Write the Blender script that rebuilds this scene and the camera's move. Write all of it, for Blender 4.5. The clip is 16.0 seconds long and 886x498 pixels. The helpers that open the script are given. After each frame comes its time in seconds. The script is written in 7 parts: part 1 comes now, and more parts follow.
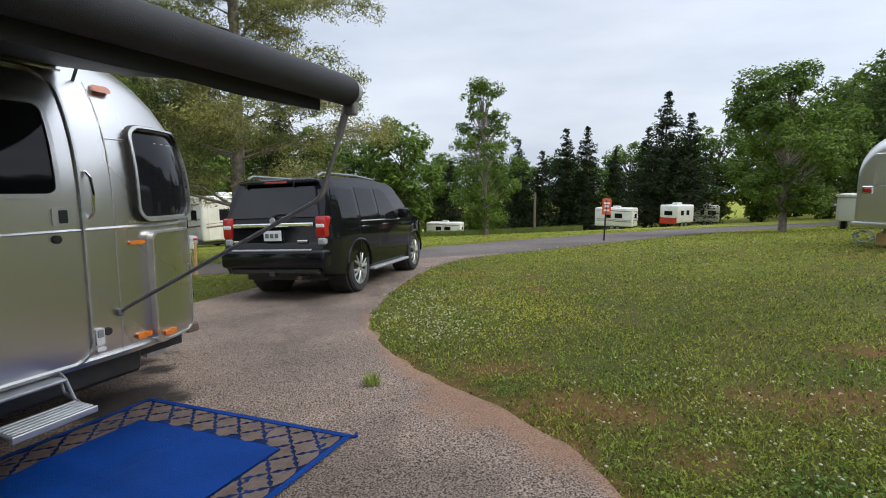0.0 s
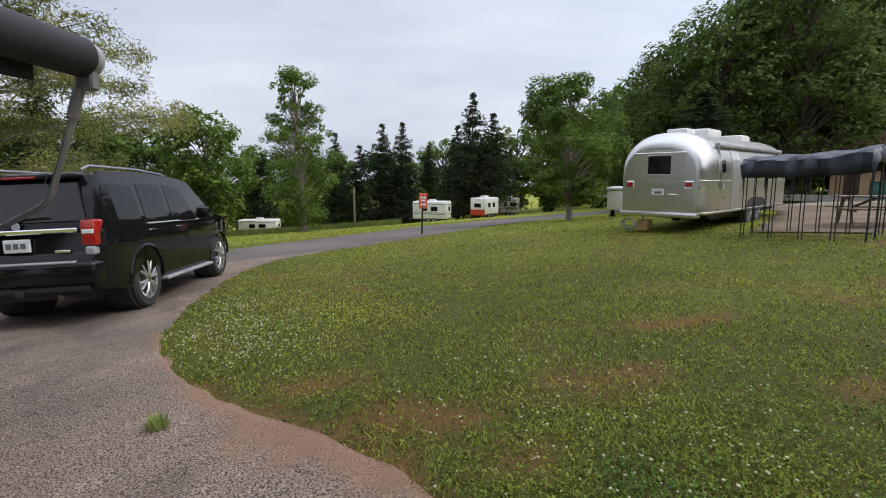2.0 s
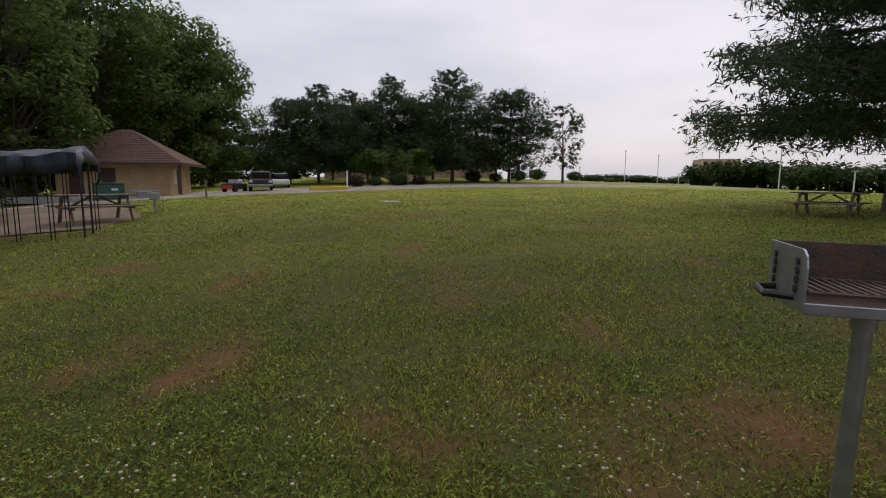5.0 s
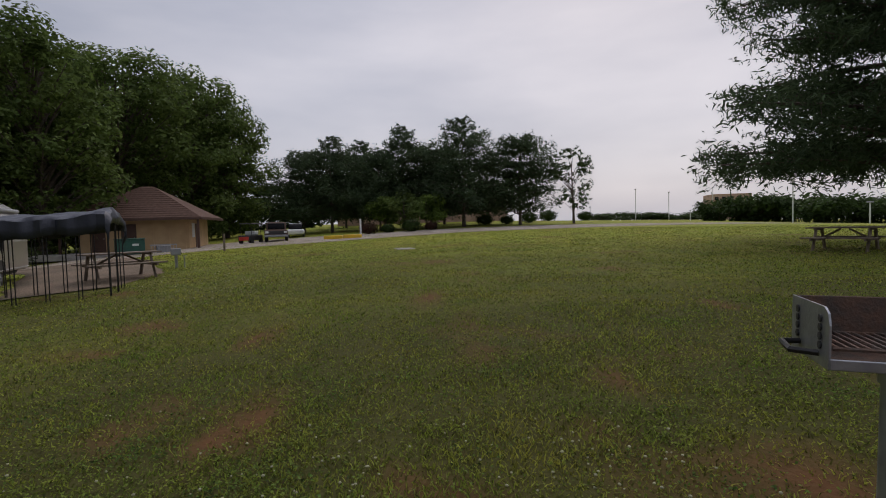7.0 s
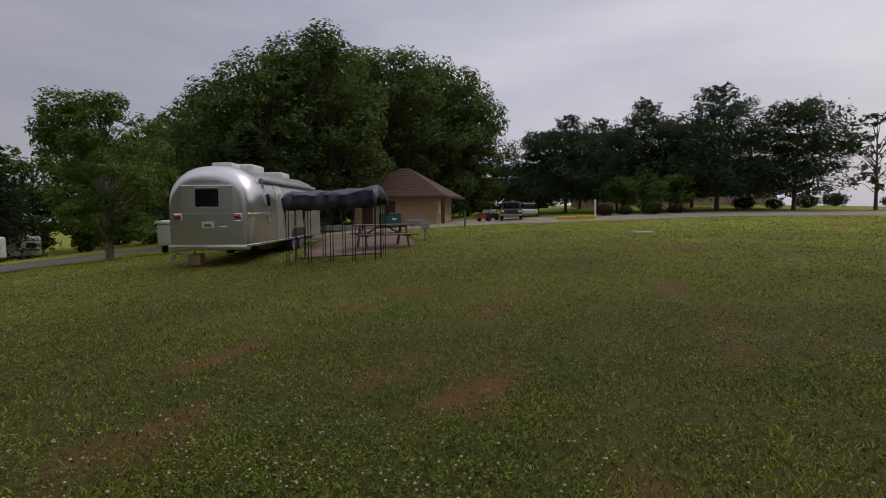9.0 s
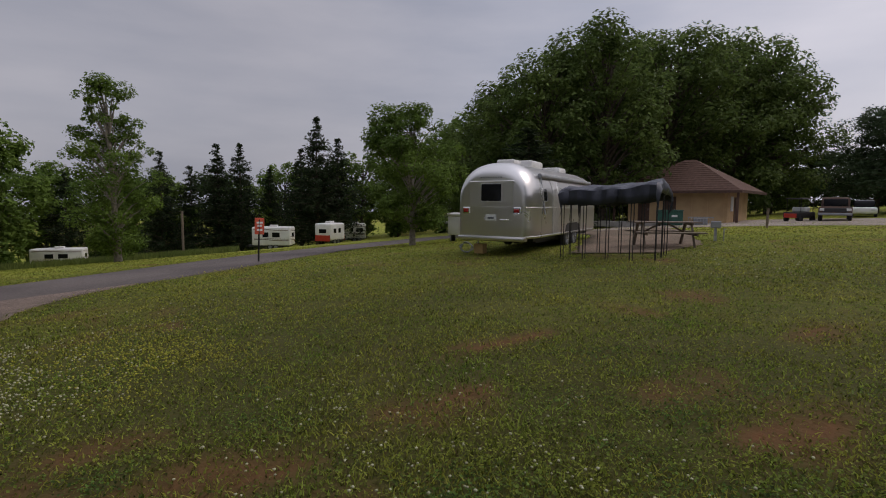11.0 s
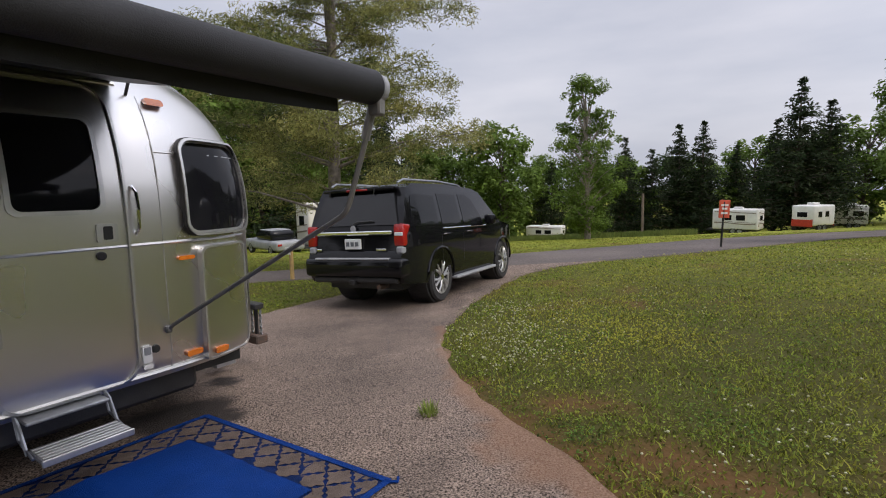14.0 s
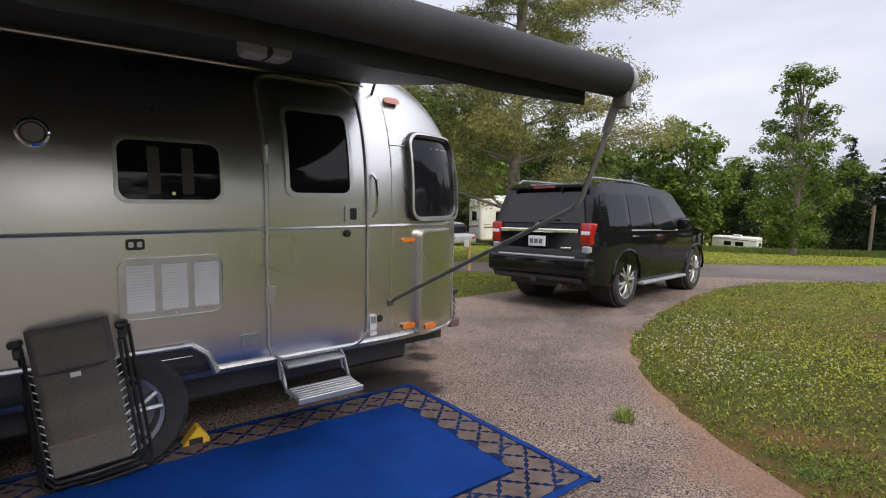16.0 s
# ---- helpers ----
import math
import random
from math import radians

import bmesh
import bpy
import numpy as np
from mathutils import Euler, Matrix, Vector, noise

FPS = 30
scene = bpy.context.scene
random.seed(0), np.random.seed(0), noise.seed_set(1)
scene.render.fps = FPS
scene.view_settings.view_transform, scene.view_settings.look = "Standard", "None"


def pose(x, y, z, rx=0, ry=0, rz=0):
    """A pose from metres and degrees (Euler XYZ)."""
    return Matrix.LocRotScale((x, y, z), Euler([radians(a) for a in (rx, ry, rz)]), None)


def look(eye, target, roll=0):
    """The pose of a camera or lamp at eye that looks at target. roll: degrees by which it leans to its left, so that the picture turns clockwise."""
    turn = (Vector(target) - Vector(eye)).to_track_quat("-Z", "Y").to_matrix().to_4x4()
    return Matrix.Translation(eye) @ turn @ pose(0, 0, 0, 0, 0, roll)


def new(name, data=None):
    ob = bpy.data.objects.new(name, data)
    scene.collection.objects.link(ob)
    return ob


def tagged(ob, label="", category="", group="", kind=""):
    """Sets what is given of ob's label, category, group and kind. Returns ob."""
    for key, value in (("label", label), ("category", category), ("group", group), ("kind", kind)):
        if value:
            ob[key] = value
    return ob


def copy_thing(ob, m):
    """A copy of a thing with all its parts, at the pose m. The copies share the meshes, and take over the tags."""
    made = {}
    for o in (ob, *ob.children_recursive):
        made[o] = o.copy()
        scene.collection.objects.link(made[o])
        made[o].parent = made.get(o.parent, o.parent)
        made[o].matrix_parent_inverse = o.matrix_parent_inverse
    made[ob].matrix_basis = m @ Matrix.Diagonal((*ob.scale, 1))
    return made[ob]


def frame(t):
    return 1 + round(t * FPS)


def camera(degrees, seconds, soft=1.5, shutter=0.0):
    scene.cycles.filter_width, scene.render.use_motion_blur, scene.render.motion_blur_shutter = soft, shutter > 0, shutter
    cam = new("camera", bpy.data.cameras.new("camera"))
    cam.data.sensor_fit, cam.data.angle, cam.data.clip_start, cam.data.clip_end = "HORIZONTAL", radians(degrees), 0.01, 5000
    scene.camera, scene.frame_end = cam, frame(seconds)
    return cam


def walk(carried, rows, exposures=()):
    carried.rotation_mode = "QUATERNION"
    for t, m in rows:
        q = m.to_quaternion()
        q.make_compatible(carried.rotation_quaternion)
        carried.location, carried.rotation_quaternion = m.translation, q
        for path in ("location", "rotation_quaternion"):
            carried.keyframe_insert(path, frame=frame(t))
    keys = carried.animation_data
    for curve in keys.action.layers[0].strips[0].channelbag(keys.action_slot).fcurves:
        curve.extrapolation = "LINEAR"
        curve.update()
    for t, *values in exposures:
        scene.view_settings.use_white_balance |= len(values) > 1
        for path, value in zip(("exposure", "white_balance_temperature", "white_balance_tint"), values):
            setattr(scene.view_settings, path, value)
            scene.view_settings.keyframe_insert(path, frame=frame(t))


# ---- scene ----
cam = camera(82.4, 16.0, soft=1.05)
PATH = [
    (0.0, pose(-0.21, -0.25, 1.53, 82.74, 0.23, 5.06)),
    (0.5, pose(-0.19, -0.25, 1.53, 82.77, 0.77, 3.45)),
    (1.0, pose(-0.16, -0.20, 1.54, 82.44, 0.26, -0.30)),
    (1.5, pose(-0.13, -0.09, 1.54, 81.59, -0.83, -6.37)),
    (2.0, pose(-0.13, 0.10, 1.55, 82.03, 0.22, -15.07)),
    (2.5, pose(-0.04, 0.17, 1.58, 82.23, -0.10, -32.11)),
    (3.0, pose(0.14, 0.06, 1.53, 82.58, -0.47, -55.19)),
    (3.5, pose(0.13, -0.12, 1.49, 82.19, -0.56, -68.54)),
    (4.0, pose(0.15, -0.16, 1.45, 81.95, -1.07, -76.13)),
    (4.5, pose(0.14, -0.18, 1.44, 82.55, -0.65, -81.84)),
    (4.7, pose(0.13, -0.18, 1.45, 82.22, -0.45, -85.06)),
    (5.2, pose(0.10, -0.17, 1.47, 83.10, -0.10, -90.85)),
    (5.7, pose(0.05, -0.13, 1.51, 85.31, 0.51, -93.98)),
    (6.2, pose(-0.00, -0.10, 1.55, 87.52, 1.12, -94.15)),
    (6.8, pose(-0.03, -0.08, 1.58, 88.33, 1.51, -89.98)),
    (7.0, pose(-0.01, -0.09, 1.58, 87.32, 1.59, -87.74)),
    (7.5, pose(0.03, -0.03, 1.57, 86.05, 1.26, -82.02)),
    (8.0, pose(0.07, 0.02, 1.55, 86.19, 1.43, -75.68)),
    (8.2, pose(0.08, 0.03, 1.53, 85.48, 0.90, -73.06)),
    (8.9, pose(0.13, 0.04, 1.52, 85.52, 0.33, -63.41)),
    (9.6, pose(0.20, 0.07, 1.52, 85.68, -0.64, -52.91)),
    (10.3, pose(0.23, 0.09, 1.51, 85.70, -1.09, -42.39)),
    (10.5, pose(0.18, 0.16, 1.53, 85.55, -0.74, -39.00)),
    (11.0, pose(0.12, 0.24, 1.52, 84.97, -0.49, -32.13)),
    (11.5, pose(0.05, 0.25, 1.58, 83.90, -0.84, -22.30)),
    (12.0, pose(0.04, 0.31, 1.55, 84.50, -1.03, -11.89)),
    (12.5, pose(0.09, 0.29, 1.56, 84.02, -0.27, -4.52)),
    (13.0, pose(0.07, 0.32, 1.58, 83.67, 0.51, 1.64)),
    (13.5, pose(0.07, 0.27, 1.57, 83.44, 0.94, 9.13)),
    (14.0, pose(-0.00, 0.28, 1.56, 83.25, 1.30, 16.41)),
    (14.5, pose(-0.07, 0.24, 1.56, 83.18, 0.48, 25.10)),
    (15.0, pose(-0.16, 0.19, 1.53, 82.89, -0.17, 30.91)),
    (15.5, pose(-0.22, 0.14, 1.53, 82.95, -0.24, 34.32)),
    (16.0, pose(-0.25, 0.09, 1.53, 83.17, -0.86, 35.13)),
]
walk(cam, PATH, exposures=[(0.0, 0.11, 6500, 10), (1.5, 0.08, 6500, 11), (2.5, -0.14, 6650, 13), (3.5, -0.4, 6700, 14), (4.5, -0.7, 6800, 17), (7.0, -1.07, 6800, 18), (8.0, -1.15, 6800, 19),
                           (10.5, -1.08, 6850, 20), (11.5, -0.9, 6850, 20), (12.5, -0.53, 6800, 19), (13.5, -0.29, 6800, 17), (14.5, -0.07, 6800, 17), (16.0, 0.18, 6800, 17)])

# ---- light: an overcast sky ----
world = bpy.data.worlds.new("overcast_sky")
scene.world = world
world.use_nodes = True
wn, wl = world.node_tree.nodes, world.node_tree.links
wn.clear()
w_out = wn.new("ShaderNodeOutputWorld")
w_bg = wn.new("ShaderNodeBackground")
w_sky = wn.new("ShaderNodeTexSky")
w_sky.sky_type, w_sky.sun_disc = "NISHITA", False
w_sky.sun_elevation, w_sky.sun_rotation = radians(42), radians(110)
w_sky.dust_density, w_sky.air_density = 3.0, 1.2
w_co = wn.new("ShaderNodeTexCoord")
w_map = wn.new("ShaderNodeMapping")
w_map.inputs["Scale"].default_value = (1.2, 1.2, 4.5)
w_noise = wn.new("ShaderNodeTexNoise")
w_noise.inputs["Scale"].default_value, w_noise.inputs["Detail"].default_value = 1.7, 5.0
w_ramp = wn.new("ShaderNodeValToRGB")
w_ramp.color_ramp.elements[0].position, w_ramp.color_ramp.elements[0].color = 0.3, (6.1, 6.9, 8.3, 1)
w_ramp.color_ramp.elements[1].position, w_ramp.color_ramp.elements[1].color = 0.7, (9.2, 9.8, 10.9, 1)
w_mix = wn.new("ShaderNodeMix")
w_mix.data_type = "RGBA"
w_mix.inputs[0].default_value = 0.8
w_bg.inputs["Strength"].default_value = 0.1
wl.new(w_co.outputs["Generated"], w_map.inputs["Vector"])
wl.new(w_map.outputs["Vector"], w_noise.inputs["Vector"])
wl.new(w_noise.outputs["Fac"], w_ramp.inputs["Fac"])
wl.new(w_sky.outputs["Color"], w_mix.inputs[6])
wl.new(w_ramp.outputs["Color"], w_mix.inputs[7])
# an overcast sky is brightest overhead
w_sep = wn.new("ShaderNodeSeparateXYZ")
w_zen = wn.new("ShaderNodeMapRange")
w_zen.interpolation_type = "SMOOTHSTEP"
w_zen.inputs[1].default_value, w_zen.inputs[2].default_value, w_zen.inputs[3].default_value, w_zen.inputs[4].default_value = 0.35, 1.0, 1.0, 2.1
w_mul = wn.new("ShaderNodeVectorMath")
w_mul.operation = "SCALE"
wl.new(w_co.outputs["Generated"], w_sep.inputs[0])
wl.new(w_sep.outputs["Z"], w_zen.inputs[0])
wl.new(w_mix.outputs[2], w_mul.inputs[0])
wl.new(w_zen.outputs[0], w_mul.inputs["Scale"])
# and brighter round the veiled sun
w_dot = wn.new("ShaderNodeVectorMath")
w_dot.operation = "DOT_PRODUCT"
w_dot.inputs[1].default_value = (math.sin(radians(97)) * 0.97, math.cos(radians(97)) * 0.97, 0.25)
w_glow = wn.new("ShaderNodeMapRange")
w_glow.interpolation_type = "SMOOTHSTEP"
w_glow.inputs[1].default_value, w_glow.inputs[2].default_value, w_glow.inputs[3].default_value, w_glow.inputs[4].default_value = 0.1, 1.0, 1.0, 1.5
w_mul2 = wn.new("ShaderNodeVectorMath")
w_mul2.operation = "SCALE"
wl.new(w_co.outputs["Generated"], w_dot.inputs[0])
wl.new(w_dot.outputs["Value"], w_glow.inputs[0])
wl.new(w_mul.outputs[0], w_mul2.inputs[0])
wl.new(w_glow.outputs[0], w_mul2.inputs["Scale"])
wl.new(w_mul2.outputs[0], w_bg.inputs["Color"])
wl.new(w_bg.outputs["Background"], w_out.inputs["Surface"])
sun = new("sun", bpy.data.lights.new("sun", "SUN"))
sun.data.energy, sun.data.angle, sun.data.color = 1.4, radians(25), (1.0, 0.97, 0.92)
sun.matrix_world = look((0, 0, 0), (-0.75 * math.sin(radians(110)), -0.75 * math.cos(radians(110)), -0.8))


# ---- materials ----
def surf(name, base, other=None, scale=6.0, rough=0.6, metal=0.0, bump=0.1, bscale=60.0, vary=0.0, island=False, detail=6.0,
         where="Object", coat=0.0, trans=0.0, lo=0.35, hi=0.65, speck=0.0, sscale=90.0):
    """A surface of two colours mixed by noise, with fine grain in relief."""
    m = bpy.data.materials.new(name)
    m.use_nodes = True
    n, l = m.node_tree.nodes, m.node_tree.links
    b = n["Principled BSDF"]
    co = n.new("ShaderNodeTexCoord")
    if where == "World":
        geo = n.new("ShaderNodeNewGeometry")
        src = geo.outputs["Position"]
    else:
        src = co.outputs["Object"]
    big = n.new("ShaderNodeTexNoise")
    big.inputs["Scale"].default_value, big.inputs["Detail"].default_value = scale, detail
    l.new(src, big.inputs["Vector"])
    rr = n.new("ShaderNodeMapRange")
    rr.inputs[1].default_value, rr.inputs[2].default_value = lo, hi
    l.new(big.outputs["Fac"], rr.inputs[0])
    mx = n.new("ShaderNodeMix")
    mx.data_type = "RGBA"
    other = other or tuple(c * 0.75 for c in base)
    mx.inputs[6].default_value, mx.inputs[7].default_value = (*base, 1), (*other, 1)
    l.new(rr.outputs[0], mx.inputs[0])
    out = mx.outputs[2]
    if speck:
        # light and dark grains of stone
        sp = n.new("ShaderNodeTexNoise")
        sp.inputs["Scale"].default_value, sp.inputs["Detail"].default_value = sscale, 3.0
        l.new(src, sp.inputs["Vector"])
        sr = n.new("ShaderNodeMapRange")
        sr.inputs[1].default_value, sr.inputs[2].default_value = 0.36, 0.64
        sr.inputs[3].default_value, sr.inputs[4].default_value = 1 - speck, 1 + speck
        l.new(sp.outputs["Fac"], sr.inputs[0])
        sc = n.new("ShaderNodeVectorMath")
        sc.operation = "SCALE"
        l.new(out, sc.inputs[0])
        l.new(sr.outputs[0], sc.inputs["Scale"])
        out = sc.outputs[0]
    if vary:
        hs = n.new("ShaderNodeHueSaturation")
        if island:
            rnd = n.new("ShaderNodeNewGeometry").outputs["Random Per Island"]
        else:
            rnd = n.new("ShaderNodeObjectInfo").outputs["Random"]
        v = n.new("ShaderNodeMapRange")
        v.inputs[3].default_value, v.inputs[4].default_value = 1 - vary, 1 + vary
        l.new(rnd, v.inputs[0])
        l.new(v.outputs[0], hs.inputs["Value"])
        l.new(out, hs.inputs["Color"])
        out = hs.outputs["Color"]
    l.new(out, b.inputs["Base Color"])
    b.inputs["Roughness"].default_value, b.inputs["Metallic"].default_value = rough, metal
    b.inputs["Coat Weight"].default_value = coat
    if trans:
        b.inputs["Transmission Weight"].default_value = trans
    if bump:
        fine = n.new("ShaderNodeTexNoise")
        fine.inputs["Scale"].default_value, fine.inputs["Detail"].default_value = bscale, 4.0
        l.new(src, fine.inputs["Vector"])
        bp = n.new("ShaderNodeBump")
        bp.inputs["Strength"].default_value, bp.inputs["Distance"].default_value = bump, 0.02
        l.new(fine.outputs["Fac"], bp.inputs["Height"])
        l.new(bp.outputs["Normal"], b.inputs["Normal"])
        # grain also shifts the gloss a little
        gr = n.new("ShaderNodeMapRange")
        gr.inputs[3].default_value, gr.inputs[4].default_value = max(rough - 0.08, 0.02), min(rough + 0.08, 1)
        l.new(big.outputs["Fac"], gr.inputs[0])
        l.new(gr.outputs[0], b.inputs["Roughness"])
    return m


ALU = surf("brushed_aluminium", (0.71, 0.70, 0.68), (0.65, 0.64, 0.62), 1.3, 0.3, 1.0, 0.012, 320, detail=2, lo=0.1, hi=0.9)
ALU_T = surf("trim_aluminium", (0.66, 0.66, 0.65), (0.56, 0.56, 0.55), 8, 0.38, 0.9, 0.05, 80)
CHROME = surf("chrome", (0.8, 0.8, 0.8), (0.7, 0.7, 0.7), 8, 0.1, 1.0, 0)
GLASS_D = surf("tinted_glass", (0.012, 0.013, 0.015), (0.008, 0.008, 0.01), 2, 0.05, 0, 0)
GLASS_D.node_tree.nodes["Principled BSDF"].inputs["IOR"].default_value = 1.33
GLASS_C = surf("car_glass", (0.01, 0.011, 0.012), (0.007, 0.007, 0.008), 2, 0.03, 0, 0)
GLASS_R = surf("tailgate_glass", (0.012, 0.013, 0.014), (0.008, 0.008, 0.009), 2, 0.04, 0, 0)
PAD = surf("packed_gravel", (0.185, 0.135, 0.095), (0.12, 0.095, 0.065), 0.5, 0.95, 0, 0.7, 30, where="World", detail=8, speck=0.4, sscale=30)
RUBBER = surf("black_rubber", (0.018, 0.018, 0.019), (0.03, 0.029, 0.028), 9, 0.75, 0, 0.3, 60)
BLACK = surf("black_plastic", (0.02, 0.02, 0.021), (0.03, 0.03, 0.03), 6, 0.5, 0, 0.1, 90)
BLACKMETAL = surf("black_powder_coat", (0.015, 0.015, 0.016), (0.025, 0.024, 0.023), 20, 0.45, 0.3, 0.1, 120)
CARBLACK = surf("black_car_paint", (0.006, 0.006, 0.007), (0.009, 0.009, 0.01), 2, 0.06, 0.0, 0)
ARMGREY = surf("grey_anodised_strut", (0.23, 0.225, 0.215), (0.17, 0.168, 0.16), 9, 0.5, 0.4, 0.08, 90)
AWN = surf("awning_vinyl", (0.022, 0.0225, 0.024), (0.032, 0.033, 0.035), 4, 0.6, 0, 0.25, 220)
AWN.node_tree.nodes["Principled BSDF"].inputs["Specular IOR Level"].default_value = 0.25
WHITE = surf("white_fibreglass", (0.78, 0.78, 0.76), (0.68, 0.67, 0.64), 1.5, 0.35, 0, 0.03, 30)
CREAM = surf("cream_fibreglass", (0.72, 0.69, 0.62), (0.62, 0.59, 0.52), 1.5, 0.4, 0, 0.03, 30)
RED = surf("red_lens", (0.42, 0.014, 0.01), (0.3, 0.009, 0.008), 30, 0.15, 0, 0.1, 90, coat=1)
REDPAINT = surf("red_paint", (0.55, 0.05, 0.03), (0.42, 0.035, 0.02), 4, 0.4, 0, 0.05)
ORANGE = surf("orange_lens", (0.8, 0.22, 0.02), (0.65, 0.15, 0.01), 30, 0.2, 0, 0.1, 90, coat=1)
CLEARL = surf("amber_red_lens", (0.42, 0.12, 0.025), (0.33, 0.08, 0.015), 30, 0.2, 0, 0.1, 90, coat=1)
SIGNRED = surf("sign_orange_red", (0.62, 0.10, 0.05), (0.5, 0.08, 0.04), 8, 0.5, 0, 0.05)
YELLOW = surf("yellow_paint", (0.75, 0.48, 0.02), (0.6, 0.38, 0.03), 4, 0.55, 0, 0.1)
PLATE = surf("pale_plate", (0.7, 0.72, 0.7), (0.6, 0.62, 0.6), 8, 0.4, 0, 0.02)
BARGREY = surf("grey_window_bar", (0.075, 0.073, 0.07), (0.06, 0.058, 0.055), 8, 0.5, 0, 0.05)
BAR = surf("dark_bar", (0.08, 0.09, 0.10), (0.12, 0.13, 0.14), 8, 0.5, 0, 0)
STRIPE = surf("brown_stripe", (0.12, 0.08, 0.06), (0.2, 0.15, 0.1), 3, 0.4, 0, 0.02)
GREYBOX = surf("grey_plastic", (0.30, 0.31, 0.32), (0.24, 0.25, 0.26), 3, 0.5, 0, 0.1, 60)
GREEN = surf("green_steel", (0.015, 0.10, 0.07), (0.02, 0.075, 0.055), 3, 0.5, 0, 0.1, 40)
GALV = surf("galvanised_steel", (0.42, 0.44, 0.46), (0.30, 0.31, 0.33), 9, 0.42, 0.85, 0.12, 60)
RUSTY = surf("sooty_steel", (0.09, 0.075, 0.065), (0.17, 0.10, 0.07), 14, 0.8, 0.3, 0.4, 70)
WOOD = surf("weathered_wood", (0.22, 0.17, 0.12), (0.13, 0.10, 0.08), 9, 0.8, 0, 0.4, 60, vary=0.15)
WOODPOST = surf("pale_post_wood", (0.42, 0.28, 0.10), (0.30, 0.2, 0.09), 9, 0.8, 0, 0.3, 50)
CONCRETE = surf("concrete", (0.42, 0.40, 0.37), (0.32, 0.30, 0.28), 3, 0.85, 0, 0.3, 60)
TARP = surf("navy_tarp", (0.024, 0.028, 0.044), (0.04, 0.045, 0.065), 3, 0.38, 0, 0.35, 14)
MESH = surf("grey_mesh_fabric", (0.13, 0.115, 0.10), (0.095, 0.085, 0.075), 120, 0.8, 0, 0.4, 260)
STUCCO = surf("tan_block_wall", (0.56, 0.385, 0.21), (0.47, 0.32, 0.17), 1.2, 0.9, 0, 0.3, 20)
PINKWALL = surf("pale_brick_wall", (0.50, 0.34, 0.26), (0.42, 0.28, 0.21), 1.0, 0.9, 0, 0.3, 20)
SHINGLE = surf("brown_shingle", (0.12, 0.065, 0.045), (0.085, 0.045, 0.032), 4, 0.9, 0, 0.4, 25, vary=0.12)
BROWNDOOR = surf("brown_door", (0.09, 0.045, 0.03), (0.07, 0.035, 0.025), 4, 0.6, 0, 0.1)
BARK = surf("bark", (0.14, 0.11, 0.085), (0.07, 0.055, 0.045), 5, 0.95, 0, 0.9, 22)
BARKG = surf("grey_bark", (0.30, 0.26, 0.22), (0.15, 0.13, 0.11), 6, 0.95, 0, 0.9, 26)
ASPH = surf("worn_asphalt", (0.248, 0.189, 0.15), (0.142, 0.112, 0.091), 0.55, 0.92, 0, 0.9, 80, where="World", detail=9, speck=0.8, sscale=80)
ROADM = surf("grey_asphalt", (0.15, 0.127, 0.115), (0.10, 0.086, 0.08), 0.3, 0.9, 0, 0.5, 50, where="World", detail=8, speck=0.3, sscale=25)
GRAVEL = surf("pale_gravel", (0.36, 0.31, 0.26), (0.25, 0.21, 0.17), 0.5, 0.95, 0, 0.7, 30, where="World", detail=8, speck=0.4, sscale=30)
for m_ in (ASPH, ROADM, GRAVEL, PAD):
    m_.node_tree.nodes["Principled BSDF"].inputs["Specular IOR Level"].default_value = 0.2
PATCHM = surf("tar_patch", (0.07, 0.065, 0.062), (0.10, 0.09, 0.085), 3, 0.85, 0, 0.6, 60)
RUGBLUE = surf("blue_woven_mat", (0.002, 0.042, 0.23), (0.0015, 0.031, 0.165), 2.0, 0.55, 0, 0.5, 180)
RUGTAN = surf("tan_woven_mat", (0.15, 0.115, 0.095), (0.11, 0.085, 0.072), 8, 0.7, 0, 0.5, 180)
RUGNAVY = surf("navy_woven_mat", (0.006, 0.022, 0.10), (0.004, 0.018, 0.075), 8, 0.7, 0, 0.5, 180)

for m_ in (RUGBLUE, RUGTAN, RUGNAVY):
    m_.node_tree.nodes["Principled BSDF"].inputs["Specular IOR Level"].default_value = 0.12
LOUVRE = surf("white_enamel", (0.90, 0.90, 0.88), (0.86, 0.86, 0.84), 8, 0.45, 0, 0.02, 60)
GLASS_C.node_tree.nodes["Principled BSDF"].inputs["IOR"].default_value = 1.27
CARBLACK.node_tree.nodes["Principled BSDF"].inputs["IOR"].default_value = 1.4


def leafmat(name, a, b, vary=0.35, patch=0.35):
    m = surf(name, a, b, patch, 0.62, 0, 0, vary=vary, island=True)
    n, l = m.node_tree.nodes, m.node_tree.links
    out = n["Material Output"]
    n["Principled BSDF"].inputs["Specular IOR Level"].default_value = 0.14
    tr = n.new("ShaderNodeBsdfTranslucent")
    ad = n.new("ShaderNodeMixShader")
    ad.inputs[0].default_value = 0.42
    src = n["Principled BSDF"].inputs["Base Color"].links[0].from_socket
    l.new(src, tr.inputs["Color"])
    l.new(n["Principled BSDF"].outputs[0], ad.inputs[1])
    l.new(tr.outputs[0], ad.inputs[2])
    l.new(ad.outputs[0], out.inputs["Surface"])
    return m


